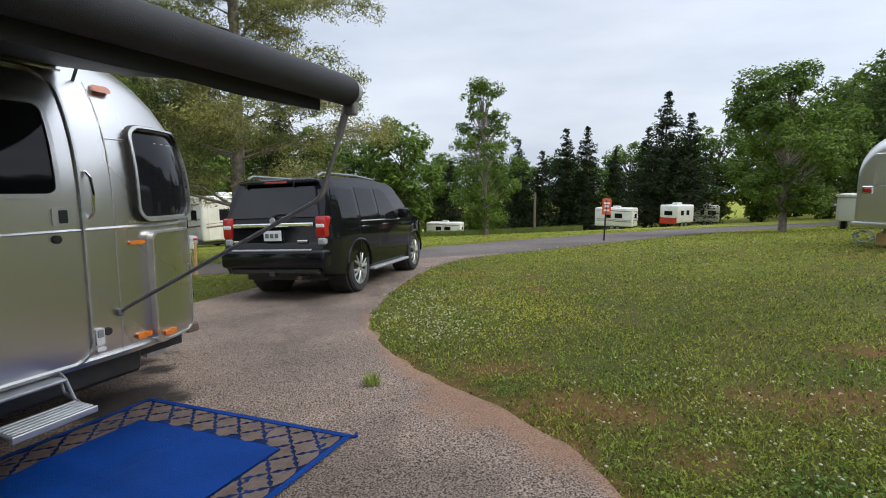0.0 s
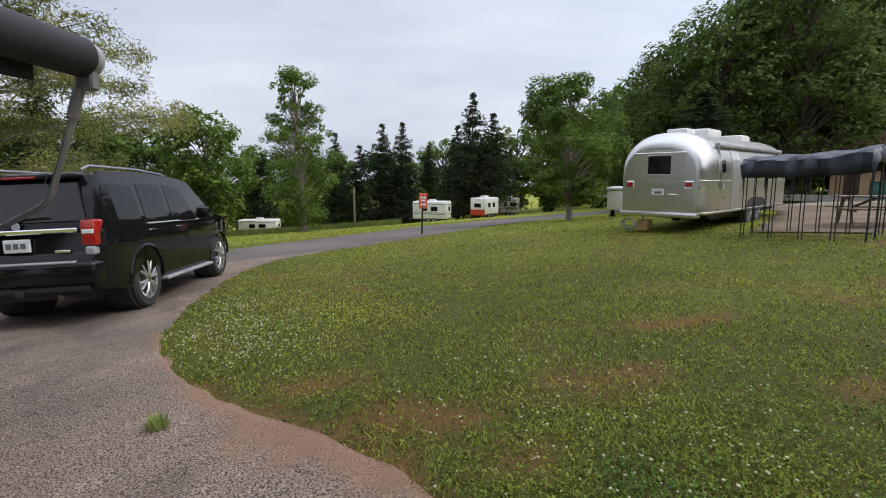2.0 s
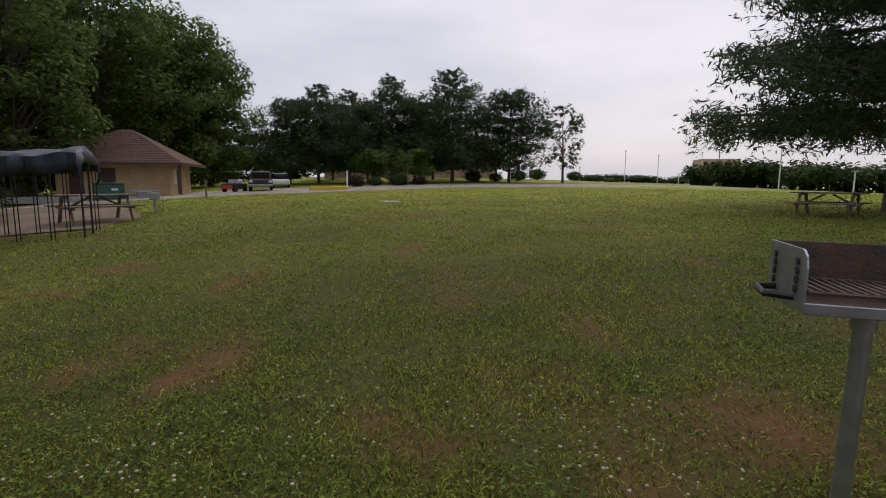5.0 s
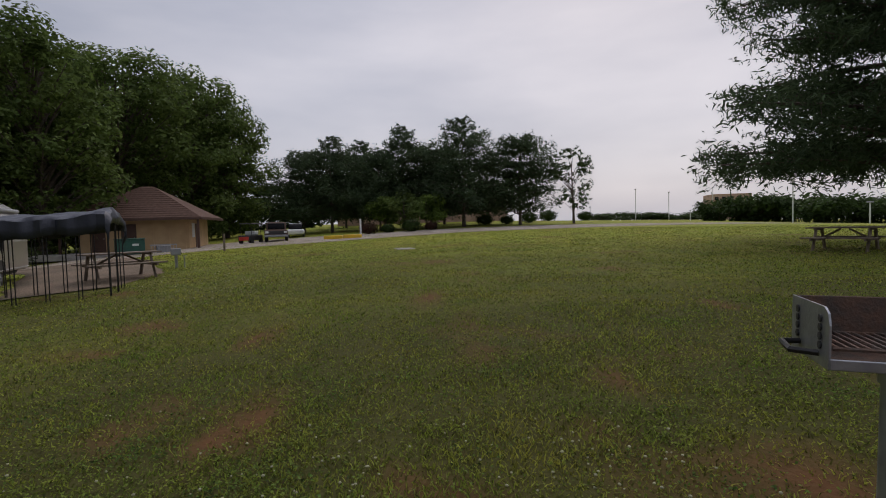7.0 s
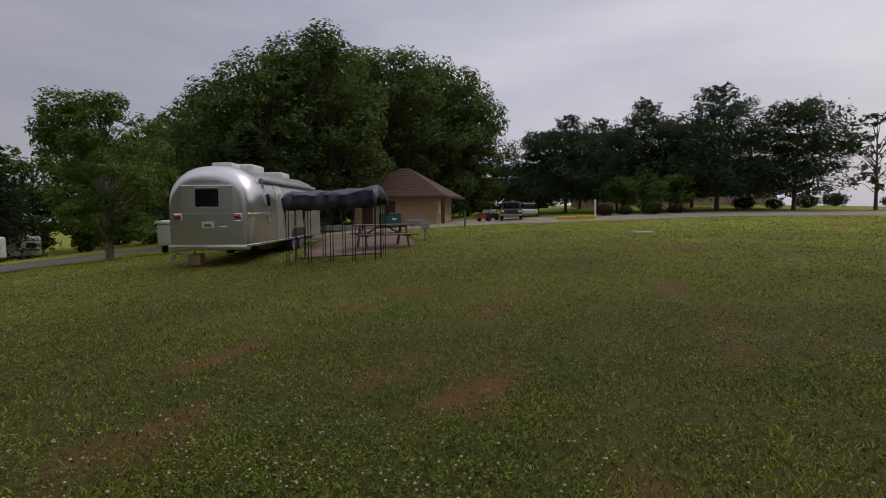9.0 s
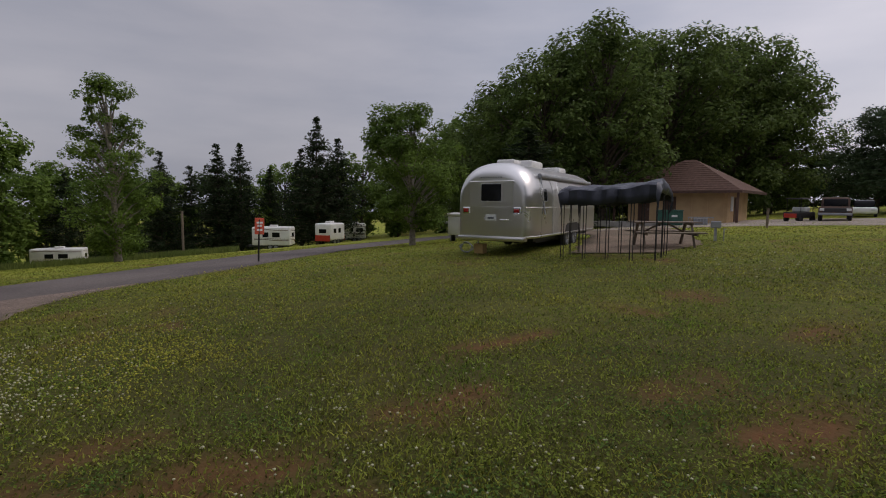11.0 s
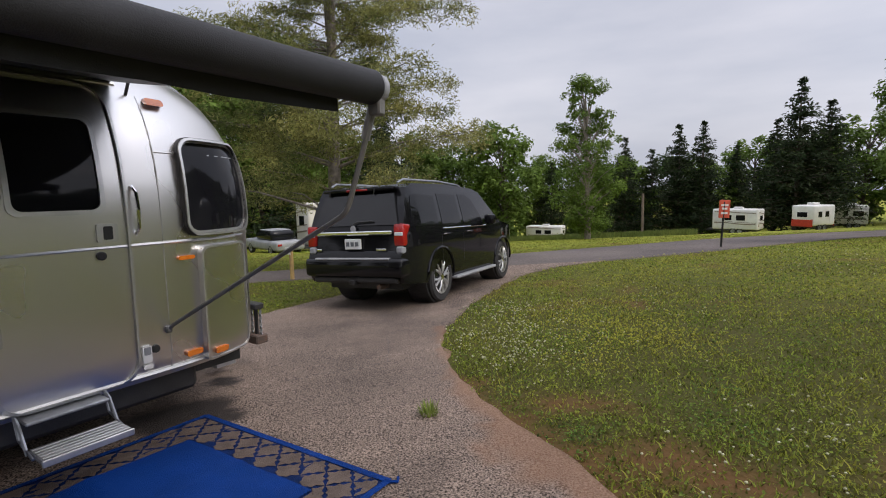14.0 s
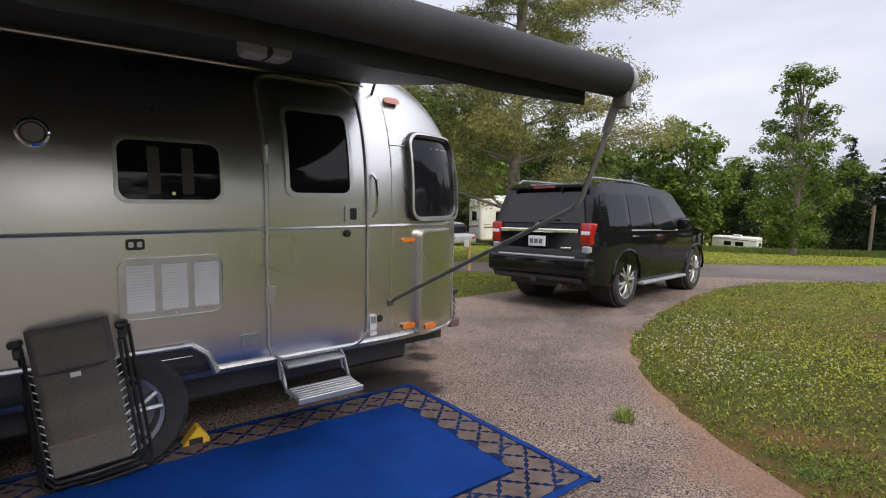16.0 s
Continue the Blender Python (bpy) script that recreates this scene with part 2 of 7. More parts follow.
LEAF = leafmat("oak_leaves", (0.135, 0.19, 0.048), (0.085, 0.132, 0.034), 0.4)
LEAFL = leafmat("bright_leaves", (0.15, 0.225, 0.042), (0.09, 0.15, 0.03), 0.4)
LEAFD = leafmat("dark_leaves", (0.055, 0.095, 0.024), (0.036, 0.064, 0.019))
NEEDLE = leafmat("dark_needles", (0.088, 0.13, 0.062), (0.058, 0.092, 0.046))
CEDAR = leafmat("cedar_needles", (0.03, 0.052, 0.022), (0.038, 0.05, 0.022))
NEEDLEY = leafmat("fresh_pine_needles", (0.36, 0.345, 0.12), (0.12, 0.16, 0.055), 0.5, 0.6)
GRASSM = leafmat("grass_blades", (0.165, 0.232, 0.035), (0.285, 0.282, 0.05), 0.8, 0.9)
CLOVERM = leafmat("clover_leaves", (0.085, 0.155, 0.03), (0.20, 0.225, 0.034), 0.75, 1.6)
FLOWERW = surf("white_clover_flowers", (0.50, 0.49, 0.33), (0.36, 0.36, 0.22), 60, 0.8, 0, 0, vary=0.2, island=True)
FLOWERY = surf("yellow_flowers", (0.40, 0.37, 0.035), (0.28, 0.29, 0.03), 60, 0.8, 0, 0, vary=0.2, island=True)


# ---- the lie of the land ----
def G(x, y):
    """Height of the ground; works on numbers and arrays."""
    r = np.hypot(x, y)
    q = np.where(r > 85, (85 + (r - 85) * 0.12) / np.maximum(r, 1e-6), 1.0)
    x, y = x * q, y * q
    return (-0.0374 * y + 0.0171 * x + 0.000508 * x * y - 0.000588 * y * y + 0.0001 * x * x
            + 0.5 * np.exp(-((x - 20) / 14) ** 2 / 2 - ((y - 14) / 9) ** 2 / 2) - 0.06)


def gz(x, y):
    return float(G(np.float64(x), np.float64(y)))


def slope(x, y, rz):
    """A standing pose on the ground at x, y, turned by rz degrees and lying with the slope."""
    e = 0.8
    n = Vector((gz(x - e, y) - gz(x + e, y), gz(x, y - e) - gz(x, y + e), 2 * e)).normalized()
    tilt = Vector((0, 0, 1)).rotation_difference(n).to_matrix().to_4x4()
    return Matrix.Translation((x, y, gz(x, y))) @ tilt @ pose(0, 0, 0, 0, 0, rz)


# ---- mesh tools ----
def finish(name, bm, material, parent=None, label="", smooth=False, m=None):
    me = bpy.data.meshes.new(name)
    bmesh.ops.recalc_face_normals(bm, faces=bm.faces)
    for f in bm.faces:
        f.smooth = smooth
    bm.to_mesh(me)
    bm.free()
    if smooth:
        me.set_sharp_from_angle(angle=radians(40))
    me.materials.append(material)
    ob = new(name, me)
    if parent:
        ob.parent = parent
    if m is not None:
        ob.matrix_local = m
    if label:
        ob["label"] = label
    return ob


def part(name, bm, material, parent, label="", smooth=False, m=None):
    return finish(name, bm, material, parent, label, smooth, m)


def thing(name, m, label, category, group="", kind=""):
    ob = new(name)
    ob.empty_display_size = 0.2
    ob.matrix_world = m
    return tagged(ob, label, category, group, kind)


def box(x0, x1, y0, y1, z0, z1, bevel=0.0, bm=None, seg=1):
    b = bmesh.new()
    bmesh.ops.create_cube(b, size=1)
    for v in b.verts:
        v.co = Vector(((x0 + x1) / 2 + v.co.x * (x1 - x0), (y0 + y1) / 2 + v.co.y * (y1 - y0), (z0 + z1) / 2 + v.co.z * (z1 - z0)))
    if bevel:
        bmesh.ops.bevel(b, geom=b.edges[:], offset=bevel, segments=seg, affect="EDGES", profile=0.5)
    return join(bm, b)


def join(bm, b):
    if bm is None:
        return b
    me = bpy.data.meshes.new("tmp")
    b.to_mesh(me)
    b.free()
    bm.from_mesh(me)
    bpy.data.meshes.remove(me)
    return bm


def tube(points, radius, seg=8, bm=None, radii=None, cap=True):
    """A round bar along points."""
    bm = bm or bmesh.new()
    pts = [Vector(p) for p in points]
    rings = []
    up = Vector((0.13, 0.21, 0.97))
    for i, p in enumerate(pts):
        d = (pts[min(i + 1, len(pts) - 1)] - pts[max(i - 1, 0)]).normalized()
        a = d.cross(up)
        if a.length < 0.05:
            a = d.cross(Vector((1, 0, 0)))
        a.normalize()
        b = d.cross(a)
        r = radii[i] if radii else radius
        rings.append([bm.verts.new(p + (a * math.cos(t) + b * math.sin(t)) * r) for t in (2 * math.pi * k / seg for k in range(seg))])
    for r0, r1 in zip(rings, rings[1:]):
        for k in range(seg):
            bm.faces.new((r0[k], r0[(k + 1) % seg], r1[(k + 1) % seg], r1[k]))
    if cap:
        bm.faces.new(rings[0])
        bm.faces.new(rings[-1])
    return bm


def disc(center, axis, profile, seg=24, bm=None, cap=True):
    """A turned form: profile is (distance along the axis, radius)."""
    bm = bm or bmesh.new()
    q = Vector((0, 0, 1)).rotation_difference(Vector(axis)).to_matrix()
    rings = []
    for d, r in profile:
        rings.append([bm.verts.new(Vector(center) + q @ Vector((r * math.cos(t), r * math.sin(t), d))) for t in (2 * math.pi * k / seg for k in range(seg))])
    for r0, r1 in zip(rings, rings[1:]):
        for k in range(seg):
            bm.faces.new((r0[k], r0[(k + 1) % seg], r1[(k + 1) % seg], r1[k]))
    if cap:
        bm.faces.new(rings[0])
        bm.faces.new(rings[-1])
    return bm


def dense(outline, step=0.05):
    """The same closed outline with more points along its long sides."""
    out = []
    for (ya, za), (yb, zb) in zip(outline, outline[1:] + outline[:1]):
        k = max(1, int(math.hypot(yb - ya, zb - za) / step))
        out += [(ya + (yb - ya) * i / k, za + (zb - za) * i / k) for i in range(k)]
    return out


def rrect(s0, s1, z0, z1, r, n=5):
    """Outline of a rounded rectangle."""
    out = []
    for cx, cz, a in ((s1 - r, z1 - r, 0), (s0 + r, z1 - r, 90), (s0 + r, z0 + r, 180), (s1 - r, z0 + r, 270)):
        for k in range(n + 1):
            t = radians(a + 90 * k / n)
            out.append((cx + r * math.cos(t), cz + r * math.sin(t)))
    return out


def from_arrays(name, verts, faces, material, parent=None, m=None, smooth=False):
    """A mesh from numpy arrays; all faces have the same number of corners."""
    me = bpy.data.meshes.new(name)
    k = faces.shape[1]
    me.vertices.add(len(verts))
    me.vertices.foreach_set("co", np.ascontiguousarray(verts, dtype=np.float32).ravel())
    me.loops.add(faces.size)
    me.loops.foreach_set("vertex_index", np.ascontiguousarray(faces, dtype=np.int32).ravel())
    me.polygons.add(len(faces))
    me.polygons.foreach_set("loop_start", np.arange(0, faces.size, k, dtype=np.int32))
    if smooth:
        me.polygons.foreach_set("use_smooth", np.ones(len(faces), dtype=bool))
    me.update(calc_edges=True)
    me.materials.append(material)
    ob = new(name, me)
    if parent:
        ob.parent = parent
    if m is not None:
        ob.matrix_local = m
    return ob


# ---- ground ----
RIGHT_EDGE = [(1.0, -9), (1.05, -1), (1.0, 0.5), (0.75, 1.5), (0.45, 2.2), (0.3, 2.75), (-0.1, 3.25), (-0.5, 3.7), (-0.9, 4.2), (-1.25, 4.8), (-1.6, 5.6),
              (-1.82, 6.5), (-1.9, 8.2), (-1.75, 10.3), (-1.5, 12.0), (-0.9, 13.6), (0.4, 15.2)]
LEFT_EDGE = [(-7.5, -9), (-7.4, -1), (-7.2, 1), (-6.9, 2), (-6.6, 3), (-6.2, 4), (-5.9, 5), (-5.6, 5.6), (-5.4, 6.2), (-5.2, 6.7), (-5.05, 7.1), (-4.95, 7.6), (-4.7, 8.6),
             (-4.5, 9.6), (-4.6, 10.6), (-5.2, 11.6), (-6.2, 12.6)]
DIRT = [(2.1, 3.5, 0.5, 0.35), (4.1, 2.6, 0.55, 0.3), (3.7, 1.7, 0.75, 0.3), (6.8, 2.7, 0.7, 0.25), (2.75, -1.9, 0.45, 0.5), (0.5, 3.3, 0.55, 0.4), (1.0, 2.6, 0.3, 0.2),
        (3.6, 4.6, 0.9, 0.2), (-0.1, 4.2, 0.5, 0.25), (5.6, -0.2, 0.5, 0.2), (4.6, -1.4, 0.6, 0.18), (9.5, 0.6, 1.0, 0.3), (2.9, 0.3, 0.25, 0.2)]


def vnoise(x, y, s, seed=0):
    """Smooth value noise on arrays, 0 to 1."""
    x, y = x / s + seed * 17.3, y / s - seed * 9.1
    xi, yi = np.floor(x), np.floor(y)
    fx, fy = x - xi, y - yi
    fx, fy = fx * fx * (3 - 2 * fx), fy * fy * (3 - 2 * fy)

    def h(a, b):
        v = np.sin(a * 127.1 + b * 311.7 + seed * 74.7) * 43758.5453
        return v - np.floor(v)
    return (h(xi, yi) * (1 - fx) + h(xi + 1, yi) * fx) * (1 - fy) + (h(xi, yi + 1) * (1 - fx) + h(xi + 1, yi + 1) * fx) * fy


def edge_x(edge, y):
    e = np.array(edge)
    return np.interp(y, e[:, 1], e[:, 0])


def bare(x, y):
    """How bare of grass the soil is, 0 to 1: worn spots and the rim of the drive."""
    d = np.zeros_like(x)
    wob = 0.35 * (vnoise(x, y, 0.35, 3) - 0.5) + 0.3 * (vnoise(x, y, 0.12, 5) - 0.5)
    for cx, cy, rx, ry in DIRT:
        q = np.sqrt(((x - cx) / rx) ** 2 + ((y - cy) / ry) ** 2) + wob * 1.6
        d = np.maximum(d, np.clip((1.4 - q) * 0.85, 0, 0.8) * (0.35 + 1.0 * vnoise(x * 0.45 + y * 0.2, y, 0.16, 6)))
    off = x - edge_x(RIGHT_EDGE, y)
    rim = np.clip(1 - (off + wob * 0.9) / 0.2, 0, 0.8) * (y < 4.6) * (y > -8) * (off > -0.4)
    thin = np.clip((vnoise(x, y, 1.7, 8) * 0.6 + vnoise(x, y, 0.5, 9) * 0.4 - 0.66) * 4, 0, 0.75)
    return np.clip(np.maximum(np.maximum(d, rim), thin), 0, 1)


ku = np.linspace(-1, 1, 361)
axis = np.sinh(ku * 6.2) / math.sinh(6.2) * 1400
gx, gy = np.meshgrid(axis + 1.5, axis + 3.0)
gzv = G(gx, gy) + 0.02 * (vnoise(gx, gy, 0.6, 1) - 0.5) * (np.hypot(gx, gy) < 30)
nside = len(ku)
idx = np.arange(nside * nside).reshape(nside, nside)
gfaces = np.stack([idx[:-1, :-1], idx[:-1, 1:], idx[1:, 1:], idx[1:, :-1]], -1).reshape(-1, 4)

GROUND = surf("lawn_soil", (0.20, 0.245, 0.03), (0.27, 0.265, 0.045), 0.35, 0.95, 0, 1.0, 22, where="World", detail=10, speck=0.6, sscale=7)
n, l = GROUND.node_tree.nodes, GROUND.node_tree.links
bs = n["Principled BSDF"]
bs.inputs["Specular IOR Level"].default_value = 0.12
g_at = n.new("ShaderNodeAttribute")
g_at.attribute_name = "bare"
g_ps = n.new("ShaderNodeNewGeometry")
g_n = n.new("ShaderNodeTexNoise")
g_n.inputs["Scale"].default_value, g_n.inputs["Detail"].default_value = 9.0, 8.0
l.new(g_ps.outputs["Position"], g_n.inputs["Vector"])
g_s = n.new("ShaderNodeMix")
g_s.data_type = "RGBA"
g_s.inputs[6].default_value, g_s.inputs[7].default_value = (0.165, 0.068, 0.030, 1), (0.08, 0.05, 0.021, 1)
l.new(g_n.outputs["Fac"], g_s.inputs[0])
g_m = n.new("ShaderNodeMix")
g_m.data_type = "RGBA"
prev = bs.inputs["Base Color"].links[0].from_socket
l.new(g_at.outputs["Fac"], g_m.inputs[0])
# dark thatch under the nearer, thicker turf, its colour deepened for shade between blades
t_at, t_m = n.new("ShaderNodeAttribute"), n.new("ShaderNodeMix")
t_at.attribute_name, t_m.data_type = "thatch_shade", "RGBA"
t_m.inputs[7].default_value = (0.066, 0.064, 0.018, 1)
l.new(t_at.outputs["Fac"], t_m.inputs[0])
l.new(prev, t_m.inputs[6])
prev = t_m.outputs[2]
l.new(prev, g_m.inputs[6])
l.new(g_s.outputs[2], g_m.inputs[7])
l.new(g_m.outputs[2], bs.inputs["Base Color"])
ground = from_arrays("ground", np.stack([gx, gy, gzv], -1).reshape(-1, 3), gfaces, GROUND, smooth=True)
tagged(ground, "mown green lawn with worn spots of red clay", "ground", kind="structure")
at = ground.data.attributes.new("bare", "FLOAT", "POINT")
at.data.foreach_set("value", bare(gx, gy).astype(np.float32).ravel())
# this painted darkening fades out with distance from the middle
thatch_shade = np.clip(1.25 - np.hypot(gx, gy) / 26 + 0.3 * (vnoise(gx, gy, 2.5, 31) - 0.5), 0, 1)
ground.data.attributes.new("thatch_shade", "FLOAT", "POINT").data.foreach_set("value", thatch_shade.astype(np.float32).ravel())


def sheet(name, left, right, lift, material, label, cross=14, step=0.35, ragged=0.06):
    """A strip of paving between two edges, laid on the ground with a small lip."""
    a, b = np.array(left, float), np.array(right, float)

    def along(p, k):
        d = np.r_[0, np.cumsum(np.hypot(*np.diff(p, axis=0).T))]
        t = np.linspace(0, d[-1], k)
        return np.stack([np.interp(t, d, p[:, 0]), np.interp(t, d, p[:, 1])], 1)
    k = int(max(np.hypot(*np.diff(a, axis=0).T).sum(), np.hypot(*np.diff(b, axis=0).T).sum()) / step) + 2
    a, b = along(a, k), along(b, k)
    s = np.linspace(0, 1, cross)[None, :, None]
    p = a[:, None] * (1 - s) + b[:, None] * s
    for side, other in ((0, 1), (-1, -2)):
        w = (vnoise(p[:, side, 0], p[:, side, 1], 0.25, 4) - 0.5) * 2 * ragged
        d = p[:, side] - p[:, other]
        p[:, side] += d / np.hypot(d[:, :1], d[:, 1:]) * w[:, None]
    z = G(p[..., 0], p[..., 1]) + lift
    v = np.concatenate([p, z[..., None]], -1)
    lip0, lip1 = v[:, :1] - [0, 0, lift + 0.08], v[:, -1:] - [0, 0, lift + 0.08]
    v = np.concatenate([lip0, v, lip1], 1)
    kk, c = v.shape[:2]
    ii = np.arange(kk * c).reshape(kk, c)
    fc = np.stack([ii[:-1, :-1], ii[:-1, 1:], ii[1:, 1:], ii[1:, :-1]], -1).reshape(-1, 4)
    return tagged(from_arrays(name, v.reshape(-1, 3), fc, material, smooth=False), label, "paving", kind="structure")


drive = sheet("driveway", LEFT_EDGE, RIGHT_EDGE, 0.025, ASPH, "worn reddish-grey asphalt drive with a crumbled edge", 70, 0.1)
# red clay dust washed over the rim of the drive
dv = np.empty(len(drive.data.vertices) * 3, dtype=np.float32)
drive.data.vertices.foreach_get("co", dv)
dv = dv.reshape(-1, 3).astype(float)
rim_d = edge_x(RIGHT_EDGE, dv[:, 1]) - dv[:, 0]
clay = np.clip(1.15 - rim_d / (0.13 + 0.34 * np.exp(-((dv[:, 1] - 3.4) / 0.9) ** 2)) + 1.3 * (vnoise(dv[:, 0], dv[:, 1], 0.4, 21) - 0.5) + 0.8 * (vnoise(dv[:, 0], dv[:, 1], 0.1, 22) - 0.5), 0, 0.62)
clay *= dv[:, 1] < 6.5
drive.data.attributes.new("clay", "FLOAT", "POINT").data.foreach_set("value", clay.astype(np.float32))
n, l = ASPH.node_tree.nodes, ASPH.node_tree.links
c_at, c_mx = n.new("ShaderNodeAttribute"), n.new("ShaderNodeMix")
c_at.attribute_name, c_mx.data_type = "clay", "RGBA"
c_mx.inputs[7].default_value = (0.27, 0.15, 0.09, 1)
l.new(c_at.outputs["Fac"], c_mx.inputs[0])
l.new(n["Principled BSDF"].inputs["Base Color"].links[0].from_socket, c_mx.inputs[6])
l.new(c_mx.outputs[2], n["Principled BSDF"].inputs["Base Color"])
# damp, oil-dark spots on the drive, soft at the rim
damp = np.zeros(len(dv))
for cx, cy, rx, ry, amt in [(-3.1, 3.4, 0.42, 0.30, 0.95), (-3.35, 4.1, 0.15, 0.12, 0.95), (-1.7, 2.4, 0.9, 0.7, 0.3), (-0.6, 1.9, 0.7, 0.6, 0.35), (-3.2, 8.6, 1.0, 1.6, 0.35), (-2.2, 6.0, 0.5, 0.9, 0.2)]:
    qd = np.sqrt(((dv[:, 0] - cx) / rx) ** 2 + ((dv[:, 1] - cy) / ry) ** 2) + 0.9 * (vnoise(dv[:, 0], dv[:, 1], 0.3, 23) - 0.5)
    damp = np.maximum(damp, amt * np.clip((1.2 - qd) * 3.5, 0, 1))
drive.data.attributes.new("damp", "FLOAT", "POINT").data.foreach_set("value", damp.astype(np.float32))
d_at, d_mx = n.new("ShaderNodeAttribute"), n.new("ShaderNodeMix")
d_at.attribute_name, d_mx.data_type = "damp", "RGBA"
d_mx.inputs[7].default_value = (0.042, 0.036, 0.033, 1)
l.new(d_at.outputs["Fac"], d_mx.inputs[0])
l.new(n["Principled BSDF"].inputs["Base Color"].links[0].from_socket, d_mx.inputs[6])
l.new(d_mx.outputs[2], n["Principled BSDF"].inputs["Base Color"])
sheet("road", [(-60, -4), (-20, 8.6), (-9.2, 13.6), (-5.5, 16.8), (-2.5, 19.9), (0, 22.8), (7, 32.5), (13, 38), (22, 42), (36, 44), (60, 42)],
      [(-60, -9), (-20, 5), (-8, 10.9), (-5, 12.4), (-0.9, 14.3), (0.9, 15.5), (3.6, 17.8), (11, 26), (20.3, 33.5), (36, 37.5), (60, 36)],
      0.02, ROADM, "narrow grey asphalt campground road", 16, 0.6)
sheet("gravel_road", [(24, 27), (36, 29), (47, 26), (48.5, 20), (50, 12.8), (55, 3), (57, -10), (58, -21), (64, -60)],
      [(19, 22), (27, 19), (29.5, 15), (34, 9), (39, 5.5), (44.5, 0), (46, -8.5), (49, -22), (55, -60)], 0.02, GRAVEL,
      "pale gravel road along the edge of the field", 12, 1.0)
sheet("gravel_pad", [(11.0, 10.6), (13.2, 12.3), (18, 16), (24, 24)], [(12.6, 8.9), (15.5, 9.4), (20.5, 13), (29, 20)], 0.03, PAD,
      "packed gravel pad beside the parked silver trailer", 8, 0.6, 0.15)


# ---- trees ----
def leaf_cards(pts, nrm, size, seed, flat=0.4, bend=0.25, aspect=0.55):
    """Small bent leaves (two triangles each) at pts, facing roughly along nrm."""
    rng = np.random.default_rng(seed)
    k = len(pts)
    n = nrm + rng.normal(0, flat, (k, 3))
    n /= np.linalg.norm(n, axis=1, keepdims=True) + 1e-9
    a = np.cross(n, rng.normal(0, 1, (k, 3)))
    a /= np.linalg.norm(a, axis=1, keepdims=True) + 1e-9
    b = np.cross(n, a)
    s = (size * rng.uniform(0.6, 1.4, k))[:, None]
    v = np.stack([pts - a * s * 0.5, pts + b * s * aspect * 0.5 + n * s * bend * 0.5, pts + a * s * 0.5, pts - b * s * aspect * 0.5 + n * s * bend * 0.5], 1)
    i = np.arange(k * 4).reshape(k, 4)
    return v.reshape(-1, 3), np.concatenate([i[:, [0, 1, 2]], i[:, [0, 2, 3]]])


def broadleaf(name, m, h, spread, seed, leaf, bark, label, leaves=7000, size=0.34, low=0.22, trunk=0.018, lobes=26, gaps=0.35, group="", lobe=(0.2, 0.36), taper=0.0):
    """A broad-leaved tree: tapered trunk, limbs, and a crown of leaves clustered on lobes."""
    rng = np.random.default_rng(seed)
    t = thing(name, m, label, "tree", group)
    bm = bmesh.new()
    lean = rng.normal(0, 0.03, 2) * h
    tube([(0, 0, -0.2), (lean[0] * 0.1, lean[1] * 0.1, h * 0.15), (lean[0] * 0.5, lean[1] * 0.5, h * 0.45), (lean[0], lean[1], h * 0.8)], 0, 9, bm,
         [h * trunk * 1.4, h * trunk, h * trunk * 0.7, h * trunk * 0.15])
    cs, rs = [], []
    for i in range(lobes):
        f = rng.uniform(low, 0.95)
        wide = math.sin(math.pi * min(max((f - low * 0.6) / (1.04 - low * 0.6), 0), 1)) ** 0.6
        an = rng.uniform(0, 2 * math.pi)
        wide *= 1 - taper * f ** 1.4
        d = spread * wide * math.sqrt(rng.uniform(0.05, 1)) * 0.78
        c = np.array([lean[0] * f + d * math.cos(an), lean[1] * f + d * math.sin(an), f * h * 0.93])
        cs.append(c)
        rs.append(spread * rng.uniform(*lobe) * (1 - 0.6 * taper * f))
        z0 = max(f * h * 0.75 - d * 0.5, h * low * 0.6)
        tube([(lean[0] * z0 / h, lean[1] * z0 / h, z0), ((c[0] + lean[0] * f) / 2, (c[1] + lean[1] * f) / 2, (z0 + c[2]) / 2 + 0.02 * h), tuple(c)], 0, 5, bm,
             [h * trunk * 0.38, h * trunk * 0.2, h * trunk * 0.05])
    part("trunk", bm, bark, t, smooth=True)
    cs, rs = np.array(cs), np.array(rs)
    w = rs ** 2 / (rs ** 2).sum()
    pick = rng.choice(lobes, leaves, p=w)
    d = rng.normal(0, 1, (leaves, 3))
    d /= np.linalg.norm(d, axis=1, keepdims=True)
    rad = rs[pick] * rng.uniform(0.35, 1.12, leaves) ** 0.6
    # each lobe is broken into small sprays
    spray = rng.normal(0, 1, (lobes, 14, 3))
    spray /= np.linalg.norm(spray, axis=2, keepdims=True)
    near = spray[pick, rng.integers(0, 14, leaves)]
    d = d * gaps * 1.7 + near
    d /= np.linalg.norm(d, axis=1, keepdims=True)
    p = cs[pick] + d * rad[:, None] * np.array([1.1, 1.1, 0.8])
    v, f = leaf_cards(p, d * 0.6 + np.array([0, 0, 0.7]), size, seed + 1)
    from_arrays("crown", v, f, leaf, t)
    return t


